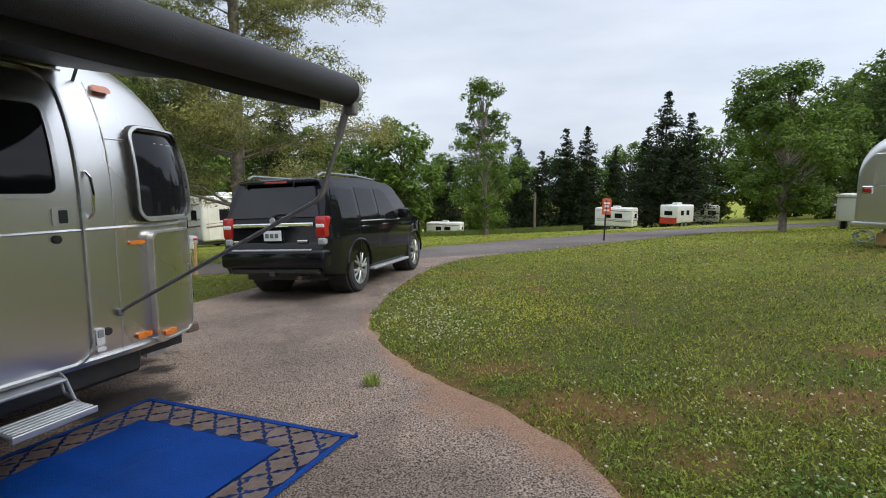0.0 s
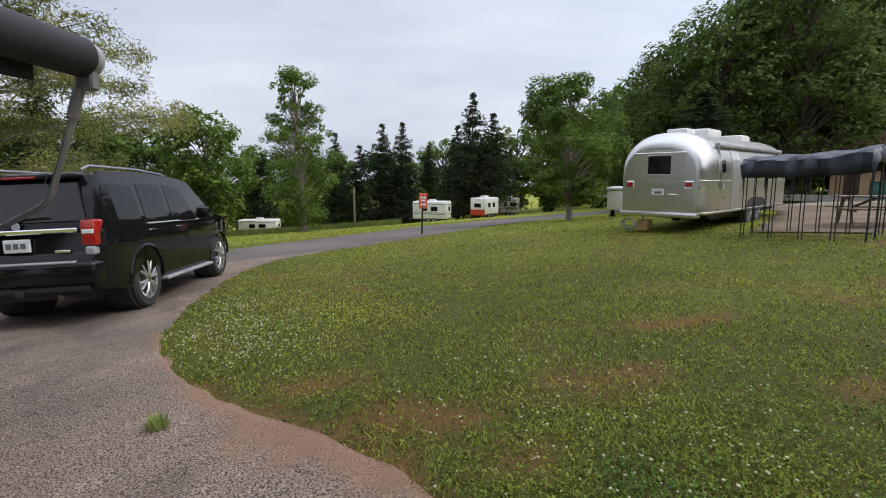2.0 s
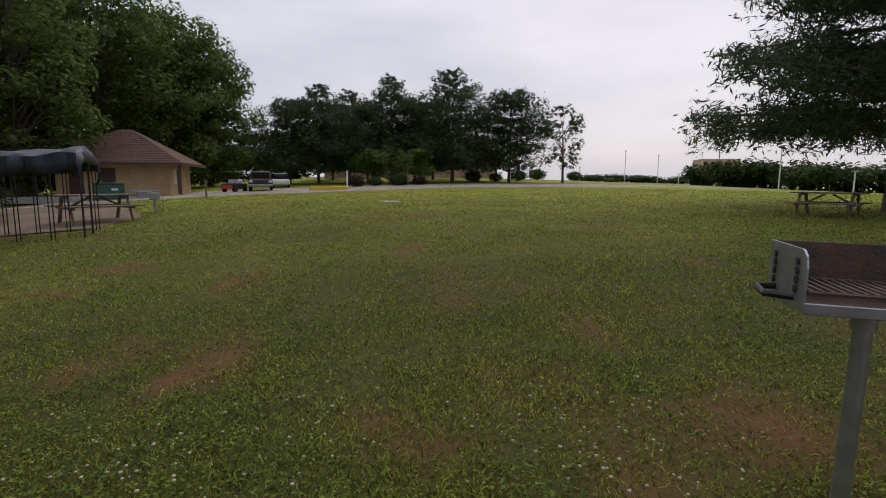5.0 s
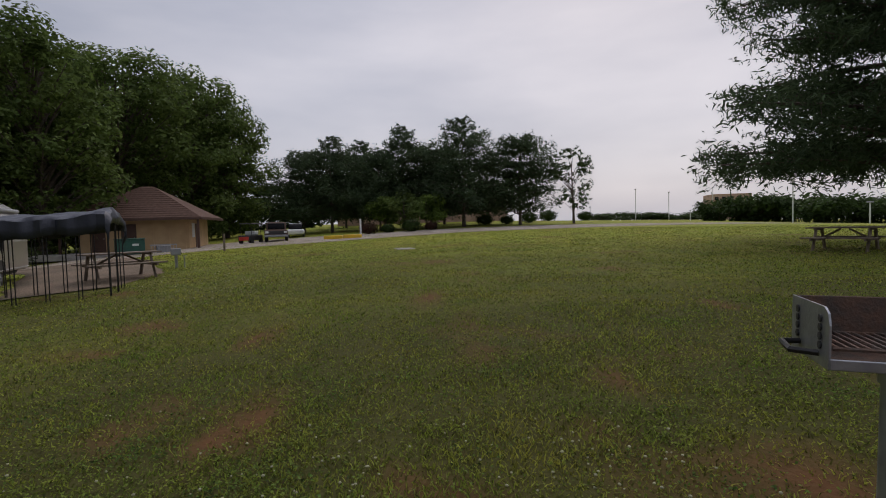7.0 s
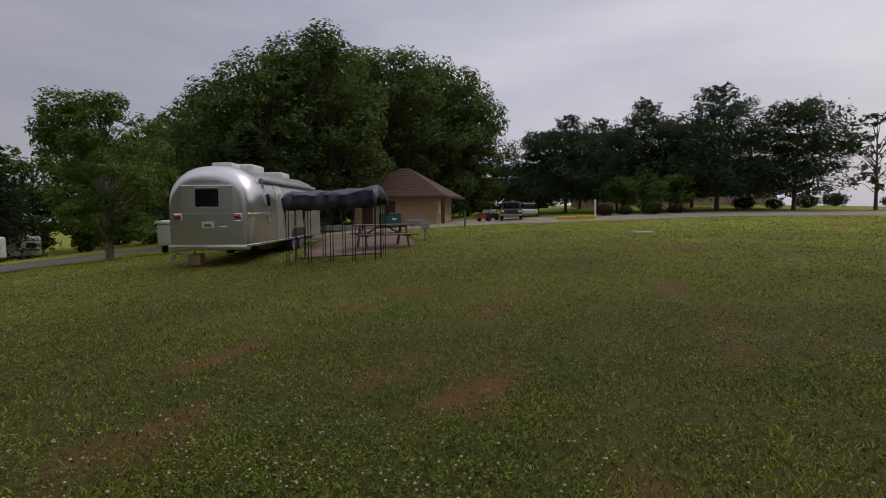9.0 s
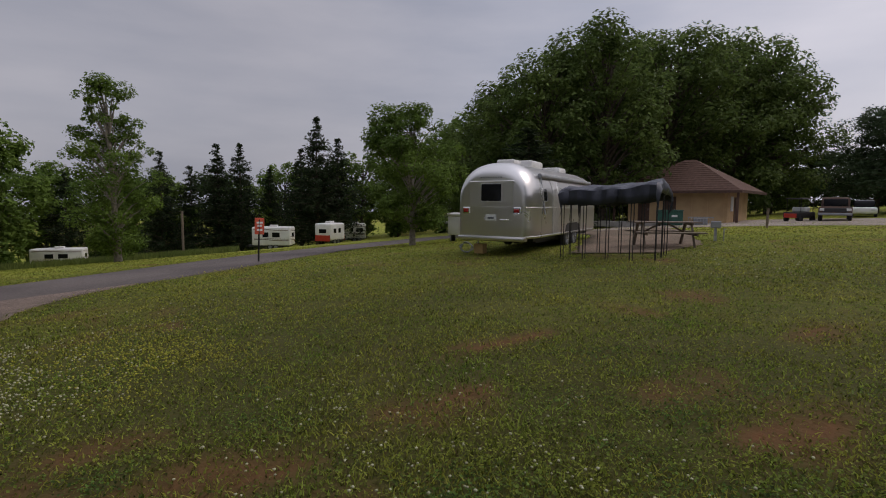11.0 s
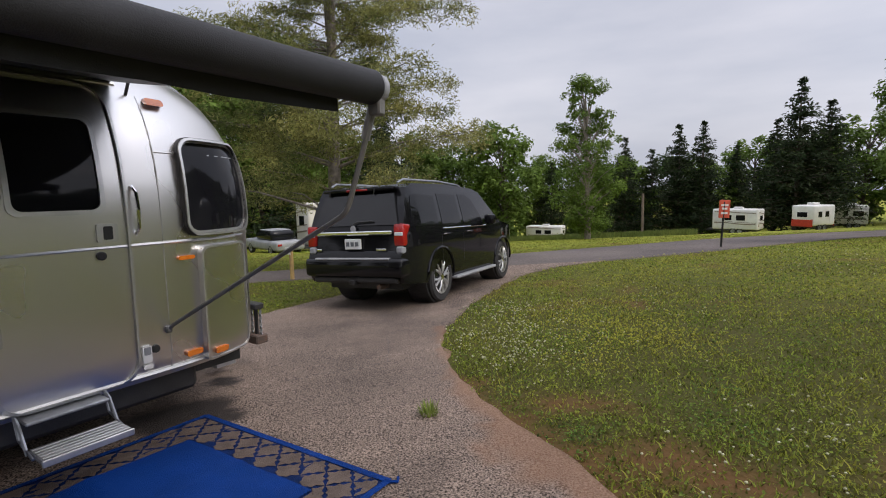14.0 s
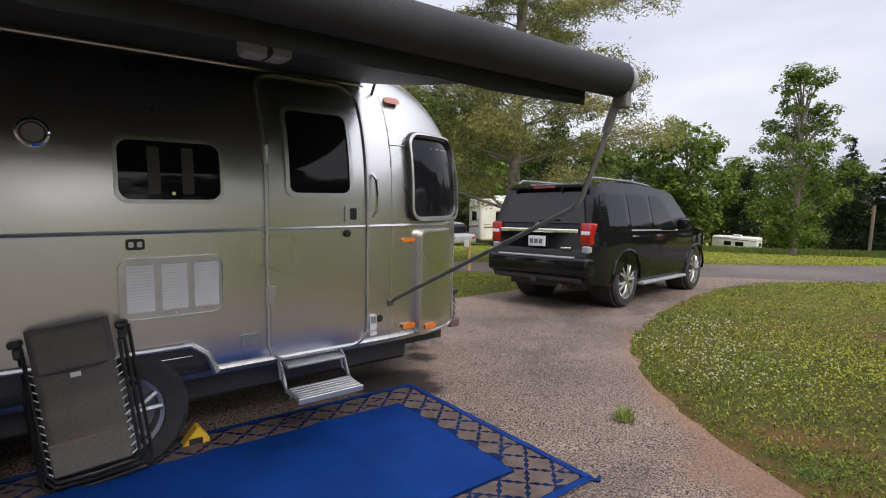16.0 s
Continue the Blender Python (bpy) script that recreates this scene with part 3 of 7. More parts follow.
def conifer(name, m, h, spread, seed, leaf, bark, label, tiers=20, per=6, start=0.12, droop=0.1, tuft=60, size=0.3, shape=0.8, trunk=0.014, ragged=0.25, rise=0.15,
            aspect=0.35, group="", fluff=0.035, clump=0.0):
    """A conifer: straight trunk with tiers of branches that carry sprays of needles."""
    rng = np.random.default_rng(seed)
    t = thing(name, m, label, "tree", group)
    bm = bmesh.new()
    tube([(0, 0, -0.2), (0, 0, h * 0.1), (0.01 * h, 0, h * 0.5), (0, 0.005 * h, h * 0.98)], 0, 9, bm, [h * trunk * 1.5, h * trunk * 1.1, h * trunk * 0.7, h * trunk * 0.1])
    pts, nrm = [], []
    for i in range(tiers):
        f = start + (1 - start) * (i + rng.uniform(0, 0.8)) / tiers
        f = min(f, 0.985)
        reach = spread * (1 - ((f - start) / (1 - start)) ** (1 / shape)) ** shape + spread * 0.05
        for j in range(per):
            an = 2 * math.pi * (j + rng.uniform(-0.35, 0.35)) / per + i * 1.9
            ln = reach * (1 - ragged * rng.uniform(0, 1.6))
            up = rise * ln - droop * ln
            z = f * h + rng.normal(0, 0.012) * h
            a, b = math.cos(an), math.sin(an)
            mid = (a * ln * 0.5, b * ln * 0.5, z + up * 0.8)
            tip = (a * ln, b * ln, z + up)
            tube([(0, 0, z), mid, tip], 0, 4, bm, [h * trunk * 0.28 * (1.1 - f), h * trunk * 0.16 * (1.1 - f), h * trunk * 0.05], cap=False)
            k = max(int(tuft * ln / spread), 6)
            q = rng.uniform(0.22, 1.05, k) ** 0.8
            side = rng.normal(0, 0.16 * ln * (1.15 - q * 0.6), k)
            p = np.stack([a * ln * q - b * side, b * ln * q + a * side, z + up * np.minimum(q * 1.4, 1) - np.abs(side) * 0.15 + rng.normal(0, fluff * ln + 0.02, k)], 1)
            if clump:
                # needles stand in brushes at the ends of side twigs
                kc = max(k // 14, 3)
                heads = p[:kc]
                for hx, hy, hz in heads[:7]:
                    qq = min(max((hx * a + hy * b) / ln - 0.12, 0.1), 0.95)
                    tube([(a * ln * qq, b * ln * qq, z + up * min(qq * 1.4, 1)), (hx, hy, hz)], h * trunk * 0.03, 3, bm, cap=False)
                p = np.repeat(heads, 14, 0) + rng.normal(0, 1, (kc * 14, 3)) * [clump, clump, clump * 0.6]
                k = len(p)
            pts.append(p)
            nrm.append(np.tile([a * 0.25, b * 0.25, 0.9], (k, 1)))
    part("trunk", bm, bark, t, smooth=True)
    v, f = leaf_cards(np.concatenate(pts), np.concatenate(nrm), size, seed + 1, 1.1 if clump else 0.45, 0.2, aspect)
    from_arrays("crown", v, f, leaf, t)
    return t


def put(az, d, rz=0.0, s=1.0, sz=None):
    """A pose at compass angle az and distance d from the middle, on the ground."""
    x, y = d * math.sin(radians(az)), d * math.cos(radians(az))
    return Matrix.Translation((x, y, gz(x, y) - 0.05)) @ pose(0, 0, 0, 0, 0, rz) @ Matrix.Diagonal((s, s, sz or s, 1))


def place(proto, rows, label=""):
    """Copies of a tree at (angle, distance, turn, scale, height scale)."""
    for az, d, rz, s, sz in rows:
        c = copy_thing(proto, put(az, d, rz, 1, 1))
        c.scale = (s, s, sz)
        if label:
            c["label"] = label


# the big pine with pale fresh growth across the road
conifer("pine_tree", put(-28, 16.3, 20), 16.2, 5.0, 11, NEEDLEY, BARKG, "tall pine with sparse limbs and pale yellow-green new growth", tiers=22, per=6, start=0.13, clump=0.105,
        tuft=2300, size=0.125, shape=0.62, trunk=0.0115, ragged=0.45, rise=0.3, droop=0.12, aspect=0.2, fluff=0.035)
# slender tree with an open top, and the round one beside it
broadleaf("ash_tree", put(-0.5, 44, 40), 14.8, 4.5, 21, LEAFL, BARKG, "tall thin green tree with an open ragged top", 18000, 0.21, 0.07, 0.014, 84, 0.3, lobe=(0.12, 0.26), taper=0.5)
broadleaf("maple_tree", put(28.7, 26.5, 10), 7.9, 3.15, 31, LEAFL, BARKG, "young spreading green tree at the edge of the lawn", 25000, 0.15, 0.17, 0.017, 76, 0.3, lobe=(0.10, 0.24))
wood = broadleaf("woodland_tree", put(-9.5, 66, 0), 16.6, 5.8, 41, LEAFL, BARK, "round bright green tree in the wood edge", 8500, 0.53, 0.03, 0.014, 60, lobe=(0.14, 0.32))
place(wood, [(-15, 74, 80, 1.0, 0.95), (-21, 70, 140, 1.1, 1.0), (-27, 62, 30, 1.0, 0.95), (-6, 84, 200, 1.0, 0.95), (-1, 90, 250, 1.05, 0.95), (4, 88, 15, 1.0, 0.85), (15, 96, 70, 1.1, 0.95),
             (23, 92, 120, 1.1, 1.0), (27, 84, 160, 1.0, 0.95), (32, 76, 220, 1.1, 1.0), (36, 66, 260, 1.1, 1.0), (-33, 52, 300, 1.0, 0.95), (-40, 46, 100, 1.0, 0.9), (-47, 44, 10, 1.1, 0.95),
             (-55, 46, 60, 1.1, 1.0), (-64, 44, 60, 1.1, 0.9), (11, 84, 31, 0.8, 0.75)])
dark = broadleaf("dark_woodland_tree", put(-18, 84, 0), 17.0, 6.4, 51, LEAFD, BARK, "shady dark green woodland tree", 6800, 0.62, 0.02, 0.014, 60, lobe=(0.14, 0.32))
place(dark, [(-24, 80, 40, 1, 1), (-31, 68, 80, 1.1, 1), (-37, 58, 120, 1.0, 1), (-44, 54, 160, 1.1, 1), (-12, 92, 200, 1.0, 0.9), (8, 99, 240, 1.1, 0.85), (19, 102, 280, 1.1, 0.9), (29, 96, 320, 1.1, 1),
             (34, 86, 20, 1.1, 1), (39, 74, 60, 1.1, 1.0), (-52, 56, 90, 1.1, 1), (-60, 54, 150, 1.1, 1), (1, 104, 10, 1.1, 0.85), (-70, 52, 150, 1.1, 1), (-78, 48, 30, 1.1, 1),
             (54, 84, 20, 1.1, 0.7), (58.5, 88, 70, 1.1, 0.62), (62.5, 90, 140, 1.1, 0.6), (66, 88, 200, 1.1, 0.55), (69.2, 92, 260, 1.1, 0.5), (72.5, 96, 310, 1.1, 0.42), (49, 80, 20, 1.1, 0.8)])
cedar = conifer("cedar_tree", put(8.3, 78, 0), 15.4, 4.4, 61, CEDAR, BARK, "dark ragged cedar in the wood edge", tiers=34, per=9, start=0.03, fluff=0.09, tuft=60, size=0.46, shape=0.85, ragged=0.5, rise=0.25, droop=0.1)
place(cedar, [(3.2, 80, 30, 0.9, 0.97), (10.5, 76, 70, 1.0, 0.97), (18.3, 72, 110, 1.15, 1.12), (16.6, 76, 160, 1.0, 0.9), (20.5, 74, 220, 1.1, 0.95), (5.8, 86, 20, 1.0, 0.9), (13.4, 84, 80, 1.0, 0.82),
              (-4.3, 80, 200, 0.9, 0.8), (41.5, 38, 10, 1.3, 0.5), (-23, 56, 40, 1.2, 1.0), (-36, 47, 90, 1.2, 1.0)])
oak = broadleaf("oak_tree", put(49.5, 50, 0), 19.8, 7.6, 71, LEAF, BARK, "great dark green oak behind the restroom building", 21000, 0.41, 0.06, 0.02, 110, 0.3, lobe=(0.11, 0.28))
place(oak, [(43.4, 48, 60, 0.85, 0.86), (55.5, 60, 120, 1.08, 1.08), (61.4, 66, 200, 1.05, 1.08), (64.6, 70, 260, 0.9, 0.97), (39.2, 54, 300, 0.85, 0.82), (35.2, 60, 30, 0.6, 0.68), (47.5, 62, 20, 1.05, 1.1), (52.5, 68, 20, 1.1, 1.15),
            (59, 78, 80, 1.1, 1.1)], "great dark green oak behind the restroom building")
pine = conifer("dark_pine_tree", put(75.5, 62, 0), 11.2, 5.4, 81, NEEDLE, BARK, "dark flat-tiered pine along the gravel road", tiers=19, per=9, start=0.10, fluff=0.075, tuft=180, size=0.36, shape=0.58, ragged=0.5, rise=0.26, droop=0.05)
place(pine, [(78.8, 66, 100, 0.9, 1.0), (83.5, 61, 150, 1.0, 1.08), (90.2, 60, 250, 1.15, 1.12), (93.0, 68, 10, 0.8, 0.85), (88, 74, 70, 1.0, 1.0)])
pine2 = conifer("dark_pine_tree", put(72.5, 66, 50), 10.0, 5.3, 85, NEEDLE, BARK, "dark broad-crowned pine along the gravel road", tiers=16, per=10, start=0.13, fluff=0.085, tuft=205, size=0.36, shape=0.48,
                ragged=0.5, rise=0.3, droop=0.05)
place(pine2, [(80.8, 60, 20, 0.8, 0.9), (86.5, 64, 200, 0.9, 1.0), (96.5, 62, 300, 1.1, 1.05), (77, 76, 10, 1.0, 1.05)])
broadleaf("sparse_tree", put(102.3, 64, 0), 10.2, 3.0, 91, LEAFD, BARK, "thin tree with sparse foliage beside the gravel road", 2600, 0.32, 0.18, 0.013, 26, 0.15)
conifer("large_pine_tree", put(131.5, 22.5, 0), 22, 6.3, 101, NEEDLE, BARK, "large dark pine shading the picnic table", tiers=20, per=9, start=0.085, clump=0.2, fluff=0.05, tuft=1150, size=0.27, shape=0.42, aspect=0.2, trunk=0.02, ragged=0.3,
        rise=0.12, droop=0.08)
# low far woods past the field
far = broadleaf("far_woods_tree", put(119, 112, 0), 5.2, 6.5, 111, LEAFD, BARK, "dense dark far wood edge", 1700, 0.85, 0.0, 0.02, 30)
place(far, [(116.4, 120, 30, 0.9, 0.9)] + [(120 + 2.5 * i, 112 + 6 * math.sin(i * 2.1), 50 * i, 1.0, 0.95 + 0.12 * math.sin(i * 1.7)) for i in range(16)])
place(far, [(104.5 + 1.6 * i, 330 + 20 * math.sin(i * 1.3), 77 * i, 2.0, 0.75 + 0.3 * math.sin(i * 2.3)) for i in range(8)], "hazy low tree line on the horizon")
# trees round the back of the site, behind the path
place(dark, [(175, 46, 10, 1, 0.8), (190, 44, 60, 1, 0.85), (206, 42, 120, 1, 0.8), (222, 44, 180, 1, 0.85), (238, 46, 240, 1.1, 0.85), (254, 44, 300, 1.1, 0.85), (270, 40, 10, 1.1, 0.85), (160, 60, 90, 1.0, 0.8), (147, 52, 90, 1.0, 0.6)])


# ---- silver trailers ----
class Shell:
    """The outer skin of a riveted aluminium trailer; y runs forward, x to its right, z up from the ground."""

    def __init__(self, y0, y1, half=1.22, bottom=0.46, top=2.62, knee=1.45, cap=1.15, blunt=0.5, brow=0.3):
        self.y0, self.y1, self.half, self.bottom, self.top, self.knee, self.cap = y0, y1, half, bottom, top, knee, cap
        self.blunt, self.brow = blunt, brow

    def e(self, y):
        return max(0.0, (y - (self.y1 - self.cap)) / self.cap, ((self.y0 + self.cap) - y) / self.cap)

    def plan(self, y):
        e = min(self.e(y), 1.0)
        return self.half * (self.blunt + (1 - self.blunt) * (1 - e ** 2.3) ** (1 / 2.3))

    def crest(self, y):
        e = min(self.e(y), 1.0)
        return self.knee + (self.top - self.knee) * (self.brow + (1 - self.brow) * (1 - e ** 2.2) ** (1 / 2.2))

    def x(self, y, z):
        w, t = self.plan(y), self.crest(y)
        if z <= self.knee:
            return w - 0.05 * max(0, (self.bottom + 0.12 - z) / 0.12) ** 2
        return w * max(0.0, 1 - min((z - self.knee) / (t - self.knee), 1) ** 2.5) ** (1 / 2.5)

    def body(self):
        bm = bmesh.new()
        ys = sorted({round(self.y0 + self.cap * (1 - math.cos(k * math.pi / 28)), 4) for k in range(15)} | {round(self.y1 - self.cap * (1 - math.cos(k * math.pi / 28)), 4) for k in range(15)}
                    | {self.y0 + self.cap + (self.y1 - self.y0 - 2 * self.cap) * k / 12 for k in range(13)})
        rings = []
        for y in ys:
            t = self.crest(y)
            zs = [self.bottom, self.bottom + 0.06, self.bottom + 0.14] + [self.bottom + 0.14 + (self.knee - self.bottom - 0.14) * k / 5 for k in range(1, 6)]
            half = [(self.x(y, z), z) for z in zs]
            for k in range(1, 13):
                a = math.pi / 2 * k / 12
                half.append((self.plan(y) * math.cos(a) ** 0.8, self.knee + (t - self.knee) * math.sin(a) ** 0.8))
            ring = half + [(-x, z) for x, z in half[-2::-1]]
            rings.append([bm.verts.new((x, y, z)) for x, z in ring])
        for r0, r1 in zip(rings, rings[1:]):
            for k in range(len(r0)):
                bm.faces.new((r0[k], r0[(k + 1) % len(r0)], r1[(k + 1) % len(r0)], r1[k]))
        bm.faces.new(rings[0])
        bm.faces.new(rings[-1])
        return bm

    # pieces on the right-hand side (side = 1) that follow the skin
    def skin(self, outline, lift, thick, bm=None, side=1):
        """A plate of the given outline (along y, up z), bent to the skin."""
        bm = bm or bmesh.new()
        outline = dense(outline)
        cy = sum(p[0] for p in outline) / len(outline)
        cz = sum(p[1] for p in outline) / len(outline)
        rings = []
        for q, off in ((1.0, lift - thick), (1.0, lift), (0.66, lift), (0.33, lift)):
            rings.append([bm.verts.new((side * (self.x(cy + (y - cy) * q, cz + (z - cz) * q) + off), cy + (y - cy) * q, cz + (z - cz) * q)) for y, z in outline])
        for r0, r1 in zip(rings, rings[1:]):
            for k in range(len(r0)):
                bm.faces.new((r0[k], r0[(k + 1) % len(r0)], r1[(k + 1) % len(r0)], r1[k]))
        bm.faces.new(rings[-1])
        return bm

    def patch(self, y0, y1, z0, z1, lift, side=1, ny=6, nz=20):
        """A smooth sheet over a rectangle of the skin, with turned-in edges."""
        bm = bmesh.new()
        rows = []
        for i in range(-1, ny + 2):
            y = y0 + (y1 - y0) * min(max(i, 0), ny) / ny
            row = []
            for j in range(-1, nz + 2):
                z = z0 + (z1 - z0) * min(max(j, 0), nz) / nz
                edge = i in (-1, ny + 1) or j in (-1, nz + 1)
                row.append(bm.verts.new((side * (self.x(y, z) + (-0.01 if edge else lift)), y, z)))
            rows.append(row)
        for r0, r1 in zip(rows, rows[1:]):
            for j in range(len(r0) - 1):
                bm.faces.new((r0[j], r0[j + 1], r1[j + 1], r1[j]))
        return bm

    def rim(self, outline, width, lift, bm=None, side=1):
        """A raised frame along a closed outline."""
        bm = bm or bmesh.new()
        y_, z_ = [p[0] for p in outline], [p[1] for p in outline]
        outline = dense(outline)
        k = len(outline)
        cy, cz = (min(y_) + max(y_)) / 2, (min(z_) + max(z_)) / 2
        hy = max(abs(p[0] - cy) for p in outline)
        hz = max(abs(p[1] - cz) for p in outline)
        rings = []
        for grow, off in ((0, -0.004), (0, lift), (width, lift), (width, -0.004)):
            fy, fz = 1 + grow / hy, 1 + grow / hz
            pts = [(cy + (y - cy) * fy, cz + (z - cz) * fz) for y, z in outline]
            rings.append([bm.verts.new((side * (self.x(y, z) + off), y, z)) for y, z in pts])
        for r0, r1 in zip(rings, rings[1:]):
            for j in range(k):
                bm.faces.new((r0[j], r0[(j + 1) % k], r1[(j + 1) % k], r1[j]))
        return bm

    def strip(self, line, width, lift, bm=None, side=1):
        """A raised strip along a line of (y, z)."""
        return tube([(side * (self.x(y, z) + lift * 0.3), y, z) for y, z in line], width, 6, bm)

    def rivets(self, line, bm, side=1, gap=0.06, r=0.0035):
        for (ya, za), (yb, zb) in zip(line, line[1:]):
            k = max(int(math.hypot(yb - ya, zb - za) / gap), 1)
            for i in range(k):
                y, z = ya + (yb - ya) * i / k, za + (zb - za) * i / k
                xx = side * (self.x(y, z) + 0.001)
                o = [bm.verts.new((xx, y + r * math.cos(a), z + r * math.sin(a))) for a in (0, 1.57, 3.14, 4.71)]
                c = bm.verts.new((xx + side * 0.003, y, z))
                for j in range(4):
                    bm.faces.new((o[j], o[(j + 1) % 4], c))
        return bm


def wheel(parent, x, y, z, r, w, rim_mat, side=1, spokes=5, rimr=0.66, label="", name="wheel"):
    """A wheel with tyre, rim, spokes and hub."""
    wh = part(name, disc((x - side * w, y, z), (side, 0, 0), [(0, r * 0.6), (0.0, r * 0.93), (w * 0.12, r), (w * 0.88, r), (w, r * 0.93), (w, r * rimr), (w * 0.6, r * rimr * 0.98)], 32, cap=False), RUBBER, parent, label or "black rubber tyre", True)
    b = disc((x - side * w * 0.75, y, z), (side, 0, 0), [(0, r * rimr * 0.98), (w * 0.68, r * rimr * 1.0), (w * 0.73, r * rimr * 0.98), (w * 0.7, r * rimr * 0.88), (w * 0.25, r * rimr * 0.84), (w * 0.2, r * 0.1)], 32)
    part("rim", b, rim_mat, wh, smooth=True)
    for k in range(spokes):
        a = 2 * math.pi * k / spokes + 0.3
        for da in (-0.13, 0.13):
            p0 = (x - side * 0.01, y + math.cos(a) * r * 0.1, z + math.sin(a) * r * 0.1)
            p1 = (x + side * 0.004, y + math.cos(a + da) * r * rimr * 0.55, z + math.sin(a + da) * r * rimr * 0.55)
            p2 = (x - side * 0.012, y + math.cos(a + da * 1.6) * r * rimr * 0.92, z + math.sin(a + da * 1.6) * r * rimr * 0.92)
            part("spoke", tube([p0, p1, p2], r * 0.05, 6), rim_mat, wh, smooth=True)
    part("hub", disc((x - side * 0.02, y, z), (side, 0, 0), [(0, r * 0.16), (0.025, r * 0.15), (0.03, r * 0.1)], 14), CHROME, wh, smooth=True)
    return wh


def window_on(shell, parent, y0, y1, z0, z1, r, name="window", side=1, frame_mat=None, bars=0):
    w = part(name, shell.patch(y0, y1, z0, z1, 0.006, side=side), GLASS_D, parent, "dark tinted glass", True)
    part("frame", shell.rim(rrect(y0, y1, z0, z1, r), 0.019, 0.02, side=side), frame_mat or ALU_T, w, "pale aluminium window frame")
    for k in range(bars):
        y = y0 + (y1 - y0) * (k + 1) / (bars + 1)
        part("mullion", shell.skin(rrect(y - 0.03, y + 0.03, z0 + 0.03, z1 - 0.03, 0.01, 2), 0.012, 0.01, side=side), BARGREY, w, "grey bar")
    return w


# our trailer, its right side towards the lawn
OWN_TURN = -17.7
own_m = pose(-2.985, 2.04, gz(-3.4, 1.5) + 0.03, -0.5, 0, OWN_TURN) @ Matrix.Translation((-1.22, 0, 0))
own = thing("travel_trailer", own_m, "polished silver riveted travel trailer with open awning, parked on the drive", "trailer")
sh = Shell(-5.4, 1.84, top=2.72, cap=1.0)
part("body", sh.body(), ALU, own, "brushed aluminium riveted shell", True)
Z0 = 0.50          # floor line of the wall above the drive
# belt rail, bottom rail and panel seams
part("belt_rail", sh.strip([(-4.2 + 0.2 * k, 1.36) for k in range(31)], 0.012, 0.01), ALU_T, own, smooth=True)
part("bottom_rail", sh.strip([(-0.32 + 0.1 * k, Z0 + 0.01) for k in range(17)], 0.018, 0.01), ALU_T, own, smooth=True)
part("bottom_rail", sh.strip([(-4.2 + 0.2 * k, Z0 + 0.01) for k in range(11)], 0.022, 0.01), ALU_T, own, smooth=True)
rv = bmesh.new()
for seam in ([(0.92, z) for z in (0.55, 1.0, 1.4, 1.7, 2.0, 2.2, 2.35)], [(-0.02, 0.6), (-0.02, 2.15)], [(0.72, 0.6), (0.72, 2.15)], [(0.72, 1.39), (1.6, 1.39)], [(-3.6, 1.39), (-0.06, 1.39)],
             [(-1.75, 0.6), (-1.75, 2.1)], [(0.92, 1.95), (1.3, 1.95), (1.65, 1.9)], [(-3.4, 0.6), (-0.4, 0.6)], [(1.3, 0.6), (1.3, 1.3)]):
    sh.rivets(seam, rv, gap=0.035)
tagged(part("rivets", rv, ALU_T, own), kind="stuff")
for seam in ([(0.92, 0.52 + 0.12 * k) for k in range(16)], [(-1.75, 0.52 + 0.12 * k) for k in range(15)], [(0.92 + 0.07 * k, 1.95) for k in range(11)], [(-0.45 - 0.3 * k, 0.62) for k in range(2)]):
    part("panel_seam", sh.strip(seam, 0.004, 0.004), ALU_T, own)
# the entry door
door = part("door", sh.patch(0.015, 0.685, Z0 + 0.02, 2.33, 0.010), ALU, own, "closed brushed aluminium entry door", True)
part("door_frame", sh.rim(rrect(0.0, 0.70, Z0 + 0.0, 2.36, 0.14), 0.014, 0.026), ALU_T, own, "aluminium door frame")
part("belt_rail", sh.strip([(0.03 + 0.08 * k, 1.36) for k in range(9)], 0.009, 0.05), ALU_T, door, smooth=True)
dw = part("door_window", sh.patch(0.145, 0.565, 1.59, 2.12, 0.016), GLASS_D, door, "black tinted door window", True)
part("frame", sh.rim(rrect(0.145, 0.565, 1.59, 2.12, 0.05), 0.026, 0.03), ALU_T, dw)
lk = part("lock_plate", sh.skin(rrect(0.53, 0.645, 1.395, 1.505, 0.012, 2), 0.024, 0.02), ALU_T, door, "recessed latch")
part("paddle", sh.skin(rrect(0.565, 0.615, 1.41, 1.49, 0.008, 2), 0.028, 0.01), BLACK, lk)
part("lock", disc((sh.x(0.55, 1.32) + 0.01, 0.545, 1.315), (1, 0, 0), [(0, 0.026), (0.02, 0.026), (0.024, 0.018)], 16), BLACK, door)
for z in (1.82, 0.94):
    hg = part("hinge", sh.skin(rrect(-0.02, 0.045, z - 0.055, z + 0.055, 0.01, 2), 0.035, 0.04), ALU_T, door, "aluminium hinge")
    part("pin", tube([(sh.x(0, z) + 0.03, 0.0, z - 0.06), (sh.x(0, z) + 0.03, 0.0, z + 0.06)], 0.012, 8), ALU_T, hg, smooth=True)
part("grab_handle", tube([(sh.x(0.75, 1.43) + 0.005, 0.755, 1.43), (sh.x(0.75, 1.46) + 0.05, 0.757, 1.47), (sh.x(0.75, 1.6) + 0.06, 0.757, 1.58), (sh.x(0.75, 1.7) + 0.05, 0.757, 1.69), (sh.x(0.75, 1.73) + 0.005, 0.755, 1.73)], 0.011, 8),
     CHROME, own, "chrome grab handle", True)
